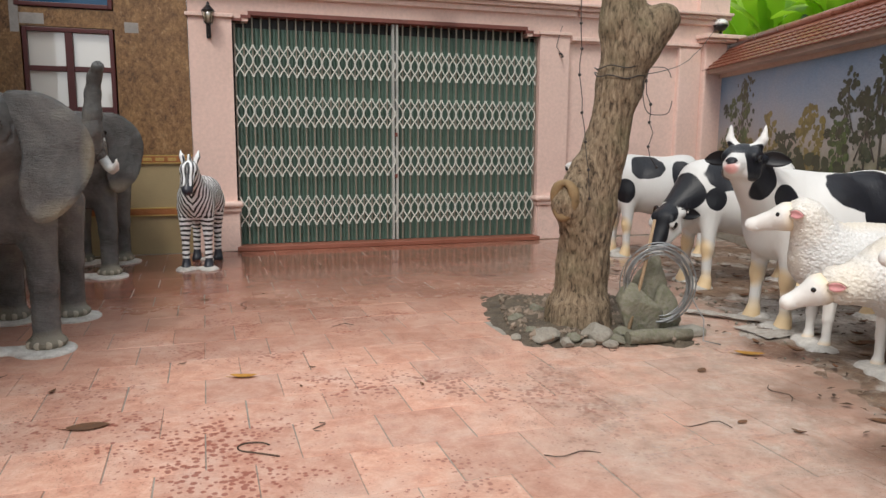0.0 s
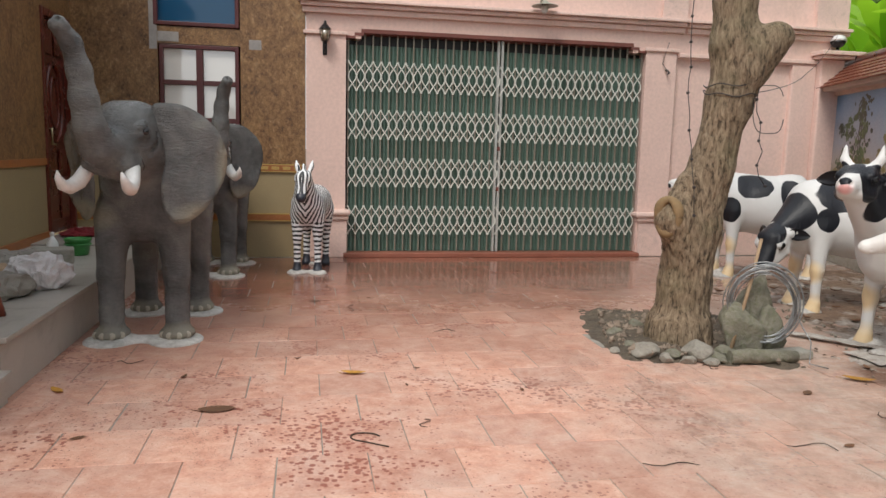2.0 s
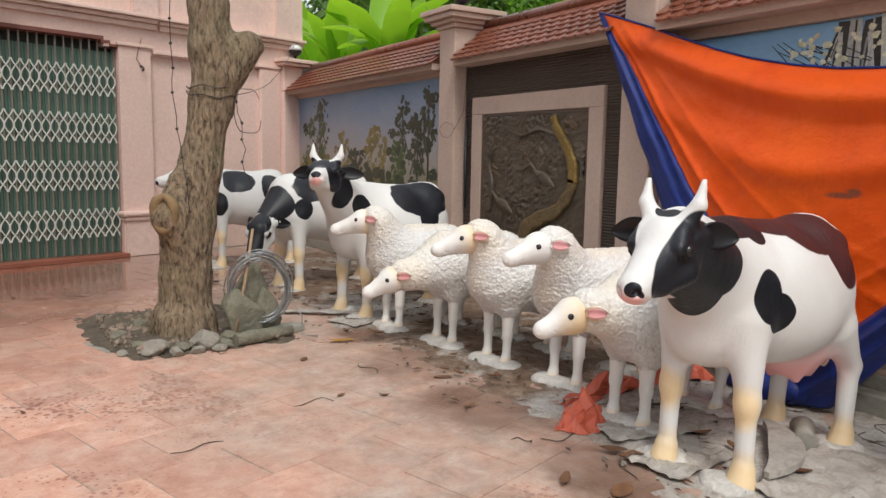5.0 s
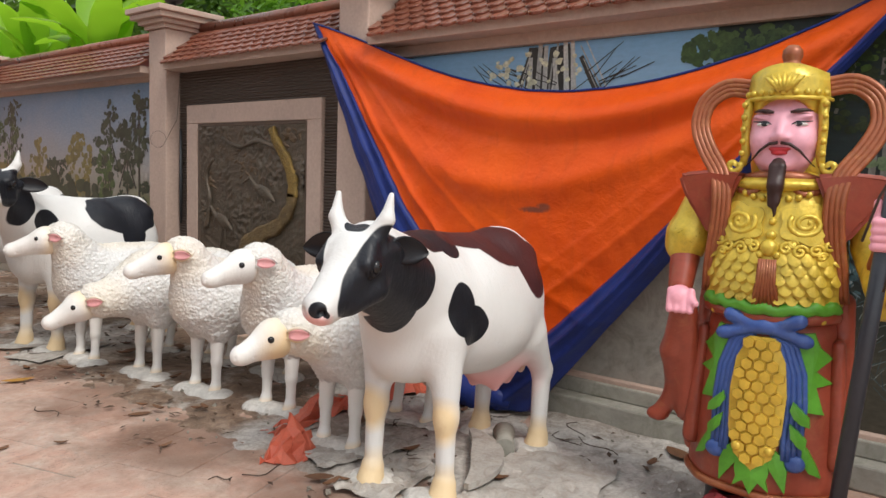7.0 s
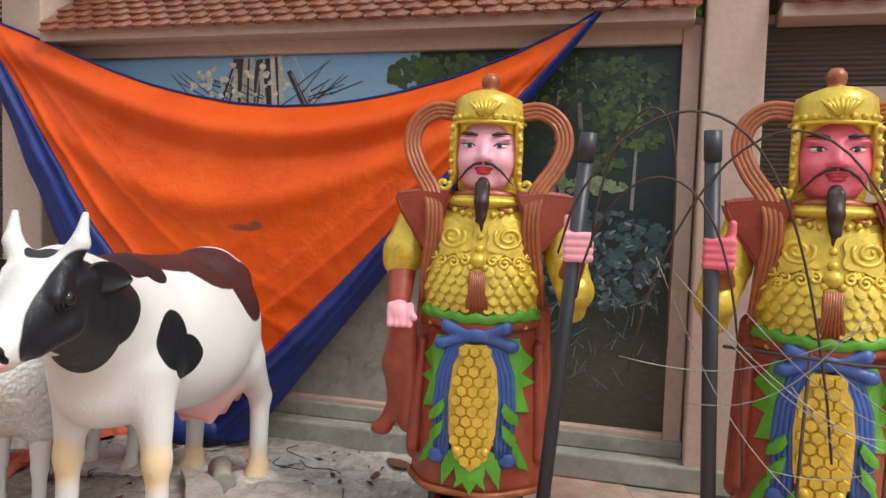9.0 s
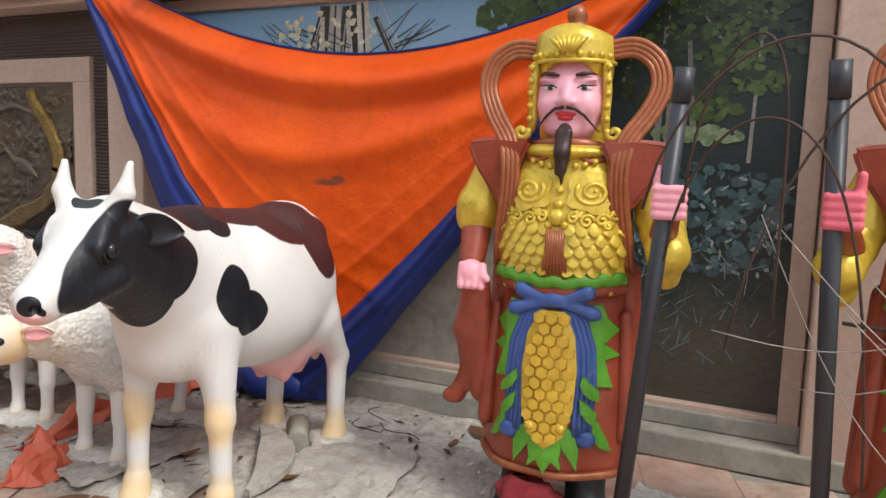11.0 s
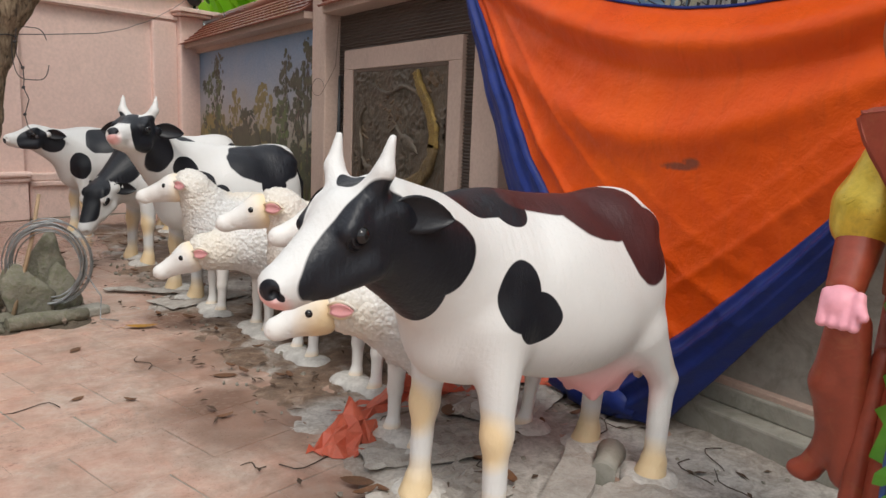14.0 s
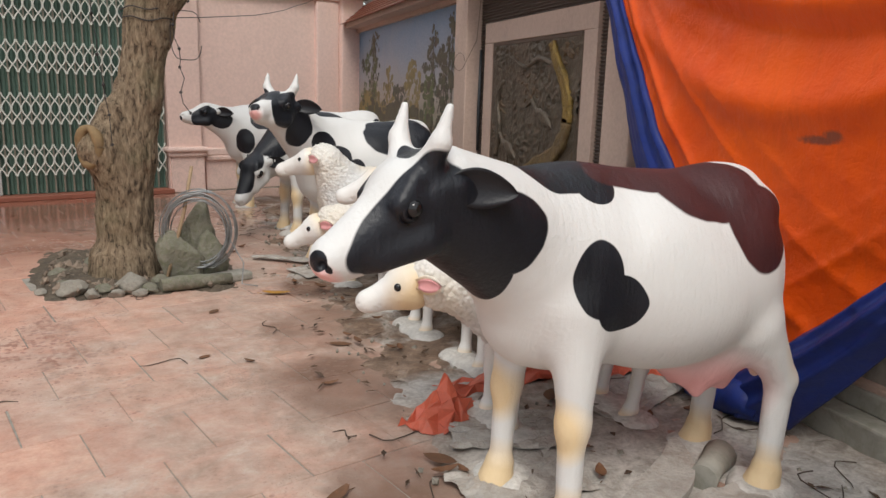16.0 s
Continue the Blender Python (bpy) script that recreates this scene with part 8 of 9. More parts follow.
# ---- planting beyond the wall ----
def banana_leaf(L, w, bend, seed):
    rg = random.Random(seed)
    bm = bmesh.new()
    rows = []
    n = 16
    for k in range(n + 1):
        s = k / n
        z = L * (s - bend * s * s * 0.9)
        x = L * bend * s * s * 1.1
        ww = w * math.sin(math.pi * (0.06 + 0.94 * s)) ** 0.6 * (1 if s < 1 else 0.02)
        d = 0.25 * ww
        rg2 = rg.uniform(-0.04, 0.04) * ww * 4
        rows.append([bm.verts.new((x + 0.3 * ww + rg2, -ww, z - d)), bm.verts.new((x, 0, z)), bm.verts.new((x + 0.3 * ww - rg2, ww, z - d))])
    for a, b in zip(rows, rows[1:]):
        for k in range(2):
            bm.faces.new((a[k], a[k + 1], b[k + 1], b[k])).smooth = True
    return bm


BANANA = leaf_mat("banana_leaf", (0.22, 0.46, 0.025), (0.42, 0.68, 0.07), 0.55)
STALK = surface("banana_stalk", (0.16, 0.22, 0.06), 0.5, coarse=4, vary=0.3)
for (x, y, z, seed) in ((8.5, 11.7, 0.0, 1), (8.6, 12.9, 0.0, 2), (8.5, 9.9, 0.0, 3), (9.1, 10.9, 0.0, 4), (8.7, 14.0, 0.0, 5)):
    pl = thing("banana_plant", None, None, "bright green banana plant growing behind the yard wall", "plant", group="banana plants behind the wall", at=pose(x, y, z))
    part("stalk", tube(bmesh.new(), [(0, 0, 0), (0.03, 0, 1.2), (0.0, 0, 2.7)], [0.12, 0.10, 0.07], 10), STALK, pl)
    for k in range(8):
        o = part("leaf", banana_leaf(random.Random(seed * 10 + k).uniform(1.4, 2.1), 0.19, random.Random(seed * 7 + k).uniform(0.15, 0.55), seed * 20 + k), BANANA, pl)
        o.matrix_basis = pose(0, 0, 2.7, random.Random(k + seed).uniform(-12, 12), random.Random(k * 3 + seed).uniform(4, 32), k * 47 + seed * 20)

# the hedge has a lit and a shaded leaf colour
for nm, lab, n, c, sp, sz, sd, mt, cl in (
        ("far_trees", "dark green far trees behind the yard wall", 40000, (15, 9, 3.8), (3.0, 13, 3.8), 0.46, 31, LEAF, 150),
        ("hedge_foliage", "green foliage just behind the wall, sunlight put into its colour", 11000, (9.3, 1.8, 3.2), (0.9, 3.6, 0.7), 0.15, 32, LEAFB, 60),
        ("hedge_foliage", "green foliage behind the wall, shade put into its colour", 12000, (10.6, 3.0, 3.2), (1.2, 4.5, 1.0), 0.17, 33, LEAF, 60)):
    V, F = leaf_cloud(n, c, sp, sz, sd, cl)
    o = new(nm, mesh_parts(nm, [(V, F, 0, False)], [mt]))
    tagged(o, lab, "foliage", kind="stuff")

# wooded rise far behind
bm = bmesh.new()
g = []
for j in range(41):
    row = []
    for i in range(9):
        y = -40 + 110 * j / 40
        z = [-0.5, 2, 4.5, 7, 9, 11, 12.5, 13.5, 14][i] + 1.2 * noise.noise(Vector((i * 0.9, j * 0.6, 2.0)))
        row.append(bm.verts.new((20 + i * 1.2 + 1.2 * noise.noise(Vector((i * 0.8, j * 0.7, 5.0))), y, z)))
    g.append(row)
for j in range(40):
    for i in range(8):
        bm.faces.new((g[j][i], g[j][i + 1], g[j + 1][i + 1], g[j + 1][i])).smooth = True
thing("backdrop", bm, surface("far_woodland", (0.05, 0.085, 0.035), 0.9, coarse=0.6, fine=4, vary=0.5, bumpy=0.9, depth=0.4), "distant wooded rise behind the yard wall", "backdrop", kind="structure")

# ---- lamps, cables, stones, litter ----
BLACKM = surface("black_lantern_metal", (0.02, 0.02, 0.022), 0.4, metal=0.5, coarse=10, vary=0.2, bumpy=0.05)
LGLASS = pane_glass("amber_lantern_glass", (0.30, 0.24, 0.16), 0.15)
ENAMEL = surface("grey_green_enamel", (0.30, 0.31, 0.25), 0.4, coarse=8, vary=0.2, bumpy=0.05, dirt=(0.12, 0.1, 0.07), dirt_amount=0.3)
ROCK = surface("mossy_grey_rock", (0.21, 0.195, 0.15), 0.9, coarse=9, fine=40, vary=0.5, bumpy=0.7, depth=0.015, dirt=(0.085, 0.105, 0.035), dirt_amount=0.5)
PALEROCK = surface("pale_dusty_rock", (0.30, 0.275, 0.23), 0.9, coarse=9, fine=30, vary=0.3, bumpy=0.6, depth=0.012, dirt=(0.12, 0.10, 0.075), dirt_amount=0.5)
SOIL = surface("damp_dark_soil", (0.105, 0.080, 0.055), 0.9, coarse=9, fine=45, vary=0.6, bumpy=0.9, depth=0.02, dirt=(0.20, 0.17, 0.13), dirt_amount=0.4)
CABLE = surface("dark_cable", (0.028, 0.022, 0.022), 0.5, coarse=20, vary=0.3, bumpy=0)
GALV = surface("galvanised_coil_wire", (0.30, 0.31, 0.31), 0.4, metal=0.7, coarse=20, vary=0.25, bumpy=0)

lan = thing("wall_lantern", None, None, "small black wall lantern on the pink pier", "lamp", at=on_gate(-0.25, 0.0, 2.62))
part("wall_plate", boxes((-0.025, 0.025, -0.02, 0.0, -0.20, 0.0), bevel=0.006), BLACKM, lan)
part("bracket", tube(bmesh.new(), [(0, -0.015, -0.17), (0, -0.06, -0.18), (0, -0.10, -0.13), (0, -0.10, -0.06)], 0.009, 8), BLACKM, lan)
cage_b = lathe(bmesh.new(), [(0.02, -0.065), (0.032, -0.055), (0.045, -0.05)], 6, (0, -0.10, 0))
lathe(cage_b, [(0.075, 0.085), (0.062, 0.10), (0.03, 0.135), (0.014, 0.15), (0.018, 0.165), (0.004, 0.185)], 6, (0, -0.10, 0))
for k in range(6):
    a = 2 * math.pi * k / 6
    tube(cage_b, [(0.042 * math.cos(a), -0.10 + 0.042 * math.sin(a), -0.05), (0.068 * math.cos(a), -0.10 + 0.068 * math.sin(a), 0.088)], 0.004, 4)
part("lantern_cage", cage_b, BLACKM, lan)
part("lantern_glass", lathe(bmesh.new(), [(0.038, -0.048), (0.062, 0.084)], 6, (0, -0.10, 0)), LGLASS, lan, "amber glass")

wl = thing("barn_lamp", None, None, "enamel wall lamp with a wide shade over the gate", "lamp", at=on_gate(2.38, 0.0, 3.10))
part("arm", tube(bmesh.new(), [(0, 0.0, 0.06), (0, -0.10, 0.10), (0, -0.20, 0.06)], 0.010, 8), ENAMEL, wl)
part("shade", lathe(bmesh.new(), [(0.02, 0.065), (0.035, 0.05), (0.06, 0.03), (0.16, 0.0), (0.163, -0.004), (0.155, -0.003), (0.05, 0.02), (0.02, 0.03)], 28, (0, -0.20, 0)), ENAMEL, wl)
part("bulb", lathe(bmesh.new(), [(0.02, 0.02), (0.036, -0.01), (0.038, -0.06), (0.028, -0.085), (0.006, -0.092)], 16, (0, -0.20, 0)), WHITEPL, wl, "white bulb")

dl = thing("globe_lamp", None, None, "grey and white globe lamp on the corner column", "lamp", at=on_gate(6.52, -0.08, 2.762))
part("stem", lathe(bmesh.new(), [(0.05, 0.0), (0.045, 0.015), (0.02, 0.03), (0.02, 0.06)], 16), BLACKM, dl)
part("bowl", lathe(bmesh.new(), [(0.02, 0.055), (0.06, 0.07), (0.092, 0.115), (0.098, 0.14)], 20), BLACKM, dl, "dark lower bowl")
part("globe", lathe(bmesh.new(), [(0.098, 0.141), (0.092, 0.175), (0.07, 0.205), (0.03, 0.222), (0.004, 0.225)], 20), WHITEPL, dl, "white upper globe")
pl2 = thing("globe_lamp", None, None, "dark globe lamp on the pilaster cap", "lamp", at=pose(7.5, 6.415, 2.802))
part("stem", lathe(bmesh.new(), [(0.05, 0.0), (0.045, 0.02), (0.022, 0.035), (0.022, 0.07)], 16), BLACKM, pl2)
part("globe", lathe(bmesh.new(), [(0.022, 0.07), (0.07, 0.09), (0.11, 0.14), (0.12, 0.19), (0.10, 0.25), (0.05, 0.285), (0.004, 0.29)], 20), BLACKM, pl2)
ins = thing("wall_hook", tube(bmesh.new(), [(0, 0.0, 0), (0, -0.05, -0.01), (0.02, -0.06, -0.04), (0.0, -0.05, -0.06)], 0.012, 8), CABLE, "small dark wall hook with a trailing cord", "hook", at=on_gate(4.11, 0.0, 2.43))
part("cord", tube(bmesh.new(), [(0, -0.03, 0), (-0.06, -0.02, 0.08), (-0.03, -0.02, 0.2), (0.02, -0.02, 0.35)], 0.004, 5), CABLE, ins)


def wavy(a, b, n, sag, seed, amp=0.02):
    rg = random.Random(seed)
    a, b = Vector(a), Vector(b)
    return [a.lerp(b, k / n) + Vector((rg.uniform(-amp, amp), rg.uniform(-amp, amp) * 0.4, -sag * math.sin(math.pi * k / n) + rg.uniform(-amp, amp) * 0.5)) for k in range(n + 1)]


fl = thing("fairy_light_string", None, None, "dark string of small fairy lights round the trunk", "cable")
STRING = wavy((4.43, 5.30, 2.9), (4.44, 5.28, 1.75), 14, 0, 1, 0.008) + wavy((4.45, 5.27, 1.6), (4.52, 5.22, 0.95), 7, 0, 2, 0.006)
DROP = wavy((4.93, 5.42, 1.80), (4.98, 5.40, 1.15), 9, 0, 7, 0.03)
part("hanging_string", tube(bmesh.new(), STRING, 0.003, 5), CABLE, fl)
for z, q in ((1.815, 0.0), (1.775, 0.03)):
    part("trunk_loop", tube(bmesh.new(), [(4.76 + 0.172 * math.cos(a), 5.53 + 0.172 * math.sin(a), z + q * math.sin(a) + 0.01 * math.sin(5 * a)) for a in (2 * math.pi * k / 30 for k in range(31))], 0.004, 6, cap=False), CABLE, fl)
part("side_loop", tube(bmesh.new(), [(4.99 + 0.10 * math.cos(a), 5.42 + 0.04 * math.sin(a), 1.66 + 0.18 * math.sin(a) + 0.02 * math.sin(3 * a)) for a in (0.4 + 5.6 * k / 28 for k in range(29))], 0.003, 5), CABLE, fl)
part("side_loop", tube(bmesh.new(), DROP, 0.003, 5), CABLE, fl)
part("span_cable", tube(bmesh.new(), wavy((4.93, 5.5, 1.78), (7.35, 10.75, 2.95), 14, 0.18, 8, 0.012), 0.0032, 5), CABLE, fl)
rg = random.Random(12)
bead = bmesh.new()
bmesh.ops.create_icosphere(bead, subdivisions=1, radius=0.012)
bme = mesh_from("light_bead", bead, CABLE)
for p in STRING[::2] + DROP[1::2]:
    piece("light_bead", bme, fl, Matrix.Translation(p))

# bed round the tree
n = 44
bm = bmesh.new()
g = []
for j in range(n + 1):
    row = []
    for i in range(n + 1):
        x, y = 3.86 + 1.42 * i / n, 4.98 + 1.60 * j / n
        e = min(i, n - i, j, n - j) / n
        z = -0.008 + 0.05 * min(1, e * 7) + 0.030 * noise.noise(Vector((x * 7, y * 7, 3))) + 0.016 * noise.noise(Vector((x * 22, y * 22, 5)))
        if 0 in (i, j) or n in (i, j):
            z = -0.011
        cut_l = (x - 3.98) + 0.30 * (y - 5.3) + 0.05 * noise.noise(Vector((x * 5, y * 5, 9)))
        z = min(z, -0.014 + max(0.0, cut_l) * 0.3)
        row.append(bm.verts.new((x, y, z)))
    g.append(row)
for j in range(n):
    for i in range(n):
        bm.faces.new((g[j][i], g[j][i + 1], g[j + 1][i + 1], g[j + 1][i])).smooth = True
thing("tree_bed", bm, SOIL, "bare dark soil in the opening round the tree", "soil", kind="structure")


V, F = [], []
rg = random.Random(52)
for _ in range(700):
    x, y = rg.uniform(4.0, 5.2), rg.uniform(5.05, 6.4)
    if (x - 3.98) + 0.30 * (y - 5.3) < 0.06 or rg.random() < 0.3 + noise.noise(Vector((x * 4, y * 4, 6))):
        continue
    sz = rg.uniform(0.008, 0.026) * rg.choice((1, 1, 1, 1.7))
    b = len(V)
    e = Euler((rg.uniform(0, 3), rg.uniform(0, 3), rg.uniform(0, 3))).to_matrix()
    for p in ((1, 0, 0), (-1, 0, 0), (0, 1, 0), (0, -1, 0), (0, 0, 0.6), (0, 0, -0.6)):
        w = e @ (Vector(p) * sz * rg.uniform(0.7, 1.3))
        V.append((x + w.x, y + w.y, 0.03 + sz * 0.4 + w.z))
    F += [tuple(b + k for k in f3) for f3 in ((0, 2, 4), (2, 1, 4), (1, 3, 4), (3, 0, 4), (2, 0, 5), (1, 2, 5), (3, 1, 5), (0, 3, 5))]
tagged(new("bed_rubble", mesh_parts("bed_rubble", [(V, F, 0, False)], [surface("brown_bed_rubble", (0.26, 0.20, 0.15), 0.9, coarse=12, fine=60, vary=0.6, bumpy=0.4)])), "broken stone, bark and crumbs in the tree bed", "rubble", kind="stuff")


def rock(label, at, r, seed, mat, name="rock", h=0.016, sharp=0.25):
    rg = random.Random(seed)
    bm = bmesh.new()
    bmesh.ops.create_icosphere(bm, subdivisions=4, radius=1.0)
    off = Vector((rg.uniform(0, 90), rg.uniform(0, 90), rg.uniform(0, 90)))
    cuts = [(Vector((rg.uniform(-1, 1), rg.uniform(-1, 1), rg.uniform(-0.6, 1))).normalized(), rg.uniform(0.55, 0.85)) for _ in range(9)]
    for v in bm.verts:
        p = v.co.copy()
        for d, k in cuts:
            over = p.dot(d) - k
            if over > 0:
                p -= d * over * 0.9
        p *= 1 + sharp * 0.5 * noise.noise(p * 1.7 + off) + sharp * 0.25 * noise.noise(p * 5 + off)
        v.co = Vector((p.x * r[0], p.y * r[1], max(-0.02, p.z * r[2] + r[2] * 0.75)))
    for fa in bm.faces:
        fa.smooth = True
    return thing(name, bm, mat, label, "rock", group="stones round the tree", at=at)


rock("tall mossy grey rock leaning by the trunk", pose(4.98, 5.48, 0, 0, 8, 20), (0.15, 0.12, 0.33), 3, ROCK)
rock("broad mossy green-grey rock at the foot of the tree", pose(4.90, 5.27, 0, 0, -6, 0), (0.17, 0.10, 0.22), 5, ROCK)
rock("low mossy grey rock under the wire coil", pose(5.10, 5.38, 0, 0, 0, 40), (0.14, 0.11, 0.20), 6, ROCK)
for i, (x, y, s, m, lb) in enumerate(((4.24, 5.10, 0.085, PALEROCK, "flat pale dusty stone"), (4.42, 5.12, 0.055, ROCK, "small grey stone"), (4.58, 5.14, 0.105, PALEROCK, "pale dusty stone"), (4.70, 5.06, 0.06, ROCK, "small grey stone"), (4.50, 5.02, 0.05, PALEROCK, "small pale stone"), (4.36, 5.02, 0.05, PALEROCK, "small pale stone"), (4.16, 5.3, 0.05, ROCK, "small grey stone"), (4.10, 5.62, 0.06, ROCK, "small mossy stone"), (4.28, 5.9, 0.07, ROCK, "small mossy stone"), (4.76, 5.18, 0.08, ROCK, "small grey stone"), (4.64, 5.00, 0.045, PALEROCK, "small pale stone"), (4.05, 5.18, 0.035, PALEROCK, "small pale stone"))):
    rock(lb + " in the tree bed", pose(x, y, 0.0, 0, 0, i * 50), (s * 1.2, s, s * 0.7), 20 + i, m)
lg = tube(bmesh.new(), [(-0.22, 0, 0.05), (-0.1, 0.01, 0.055), (0.05, 0, 0.055), (0.24, 0.01, 0.05)], [0.045, 0.05, 0.046, 0.038], 10)
thing("edging_block", lg, ROCK, "mossy concrete edging bar beside the tree bed", "block", at=pose(4.98, 5.09, 0, 0, 0, 12))
thing("broken_slab", boxes((-0.16, 0.16, -0.07, 0.07, 0, 0.06), bevel=0.015), CEMENT, "broken cement slab by the tree bed", "slab", at=pose(5.20, 5.28, 0, 0, 0, 25))
stick = tube(bmesh.new(), [(4.80, 5.18, 0.05), (4.93, 5.30, 0.50), (4.99, 5.34, 0.80)], [0.013, 0.012, 0.011], 8)
thing("broom_stick", stick, surface("pale_dry_wood", (0.36, 0.25, 0.15), 0.75, coarse=12, vary=0.3), "pale wooden stick leaning on the tree", "stick")

coil = thing("wire_coil", None, None, "coil of grey galvanised wire hung over the rock", "wire")
rg = random.Random(4)
for k in range(13):
    r, ox, oz, ph = rg.uniform(0.205, 0.255), rg.uniform(-0.03, 0.03), rg.uniform(-0.025, 0.025), rg.uniform(0, 6.28)
    pts = [(5.02 + ox + r * 0.92 * math.cos(a), 5.24 + 0.03 * math.sin(a + ph) + 0.004 * k - 0.10 * math.cos(a) * 0.3, 0.36 + oz + r * 1.08 * math.sin(a)) for a in (2 * math.pi * j / 36 for j in range(37))]
    part("wire_turn", tube(bmesh.new(), pts, 0.0042, 5, cap=False), GALV, coil)
part("wire_end", tube(bmesh.new(), [(5.22, 5.22, 0.30), (5.30, 5.16, 0.15), (5.28, 5.1, 0.02), (5.38, 5.05, 0.01)], 0.0042, 5), GALV, coil)

# grey cement spill under the animals
SACKING = surface("dusty_grey_sacking", (0.46, 0.43, 0.39), 0.9, coarse=3.5, fine=60, vary=0.35, bumpy=0.7, depth=0.012, dirt=(0.20, 0.15, 0.11), dirt_amount=0.5)


def spill_mat():
    """Wet brown earth, with grey cement dried over it round the cow and along the wall."""
    m, nt, bsdf = node_mat("earth_and_spilled_cement")
    v = coords(nt)
    a, b, c = noise_tex(nt, v, 2.6, 6, 0.7, 0.6), noise_tex(nt, v, 12, 7, 0.75, 0.5), noise_tex(nt, v, 55, 4, 0.65)
    earth = ramp(nt, b, [(0.3, (0.085, 0.052, 0.034)), (0.52, (0.19, 0.125, 0.085)), (0.72, (0.34, 0.25, 0.185))])
    grey = ramp(nt, b, [(0.3, (0.24, 0.21, 0.18)), (0.52, (0.47, 0.44, 0.40)), (0.72, (0.64, 0.61, 0.57))])
    near = blobs(nt, v, [((6.45, 1.75, 0), (0.95, 0.95, 1)), ((6.2, 5.6, 0), (0.55, 0.45, 1)), ((5.95, 3.0, 0), (0.35, 0.16, 1)), ((6.9, 0.9, 0), (0.8, 0.9, 1))], 1.3, a, 0.35)
    patch = ramp(nt, a, [(0.50, (0, 0, 0)), (0.62, (0.75,) * 3)])
    col = mix(nt, math_node(nt, 'MAXIMUM', near, patch), earth, grey)
    col = mix(nt, 0.3, col, mix(nt, 1.0, col, ramp(nt, c, [(0.3, (0.4,) * 3), (0.7, (1.6,) * 3)]), 'MULTIPLY'))
    nt.links.new(col, bsdf.inputs["Base Color"])
    nt.links.new(mix(nt, near, (0.5, 0.5, 0.5), (0.9, 0.9, 0.9)), bsdf.inputs["Roughness"])
    bump(nt, bsdf, math_node(nt, 'ADD', b, math_node(nt, 'MULTIPLY', c, 0.5)), 0.6, 0.014)
    return m


SPILL = spill_mat()
nx, ny = 70, 190
bm = bmesh.new()
g = []
for j in range(ny + 1):
    row = []
    for i in range(nx + 1):
        x, y = 5.45 + 1.87 * i / nx, 0.9 + 8.6 * j / ny
        inner = min(1.0, max(0.0, (x - 5.62 - 0.10 * noise.noise(Vector((0, y * 2.2, 4)))) * 3.5))
        z = -0.012 + 0.022 * inner + 0.018 * noise.noise(Vector((x * 3.1, y * 3.1, 1))) + 0.012 * noise.noise(Vector((x * 9, y * 9, 2))) + 0.007 * noise.noise(Vector((x * 24, y * 24, 3)))
        row.append(bm.verts.new((x, y, min(z, 0.028) if 0 < j < ny else -0.03)))
    g.append(row)
for j in range(ny):
    for i in range(nx):
        bm.faces.new((g[j][i], g[j][i + 1], g[j + 1][i + 1], g[j + 1][i])).smooth = True
thing("cement_spill", bm, SPILL, "rough grey cement spilled over the tiles under the statues", "cement", kind="structure")
V, F = [], []
rg = random.Random(77)
for _ in range(520):
    x, y, s = rg.uniform(5.6, 7.28), rg.uniform(1.1, 9.2), rg.uniform(0.004, 0.014) * rg.choice((1, 1, 1.6))
    b = len(V)
    e = Euler((rg.uniform(0, 3), rg.uniform(0, 3), rg.uniform(0, 3))).to_matrix()
    for p in ((1, 0, 0), (-1, 0, 0), (0, 1, 0), (0, -1, 0), (0, 0, 0.8), (0, 0, -0.8)):
        q = e @ (Vector(p) * s * rg.uniform(0.7, 1.2))
        V.append((x + q.x, y + q.y, 0.004 + s * 0.4 + q.z))
    F += [tuple(b + k for k in f3) for f3 in ((0, 2, 4), (2, 1, 4), (1, 3, 4), (3, 0, 4), (2, 0, 5), (1, 2, 5), (3, 1, 5), (0, 3, 5))]
tagged(new("rubble", mesh_parts("rubble", [(V, F, 0, False)], [PALEROCK])), "small grey rubble and cement crumbs", "rubble", kind="stuff")
for i, (x, y, w, d, a) in enumerate(((5.98, 5.42, 0.62, 0.34, 20), (5.75, 5.75, 0.75, 0.10, -35), (6.10, 2.52, 0.50, 0.34, -15), (6.35, 1.60, 0.75, 0.50, 10), (6.75, 2.75, 0.6, 0.4, 30), (5.95, 2.15, 0.45, 0.30, 5), (6.55, 1.15, 0.7, 0.3, -8))):
    loose_sheet("dusty grey cement sacking trodden flat under the statues", pose(x, y, 0.012, 0, 0, a), w, d, 40 + i, SACKING, 0.03, "sacking", "sack")

# red-orange crumpled sheeting beside the cow
REDS = surface("red_orange_plastic_sheet", (0.58, 0.12, 0.065), 0.5, coarse=6, fine=60, vary=0.25, bumpy=0.25, dirt=(0.35, 0.16, 0.11), dirt_amount=0.3)


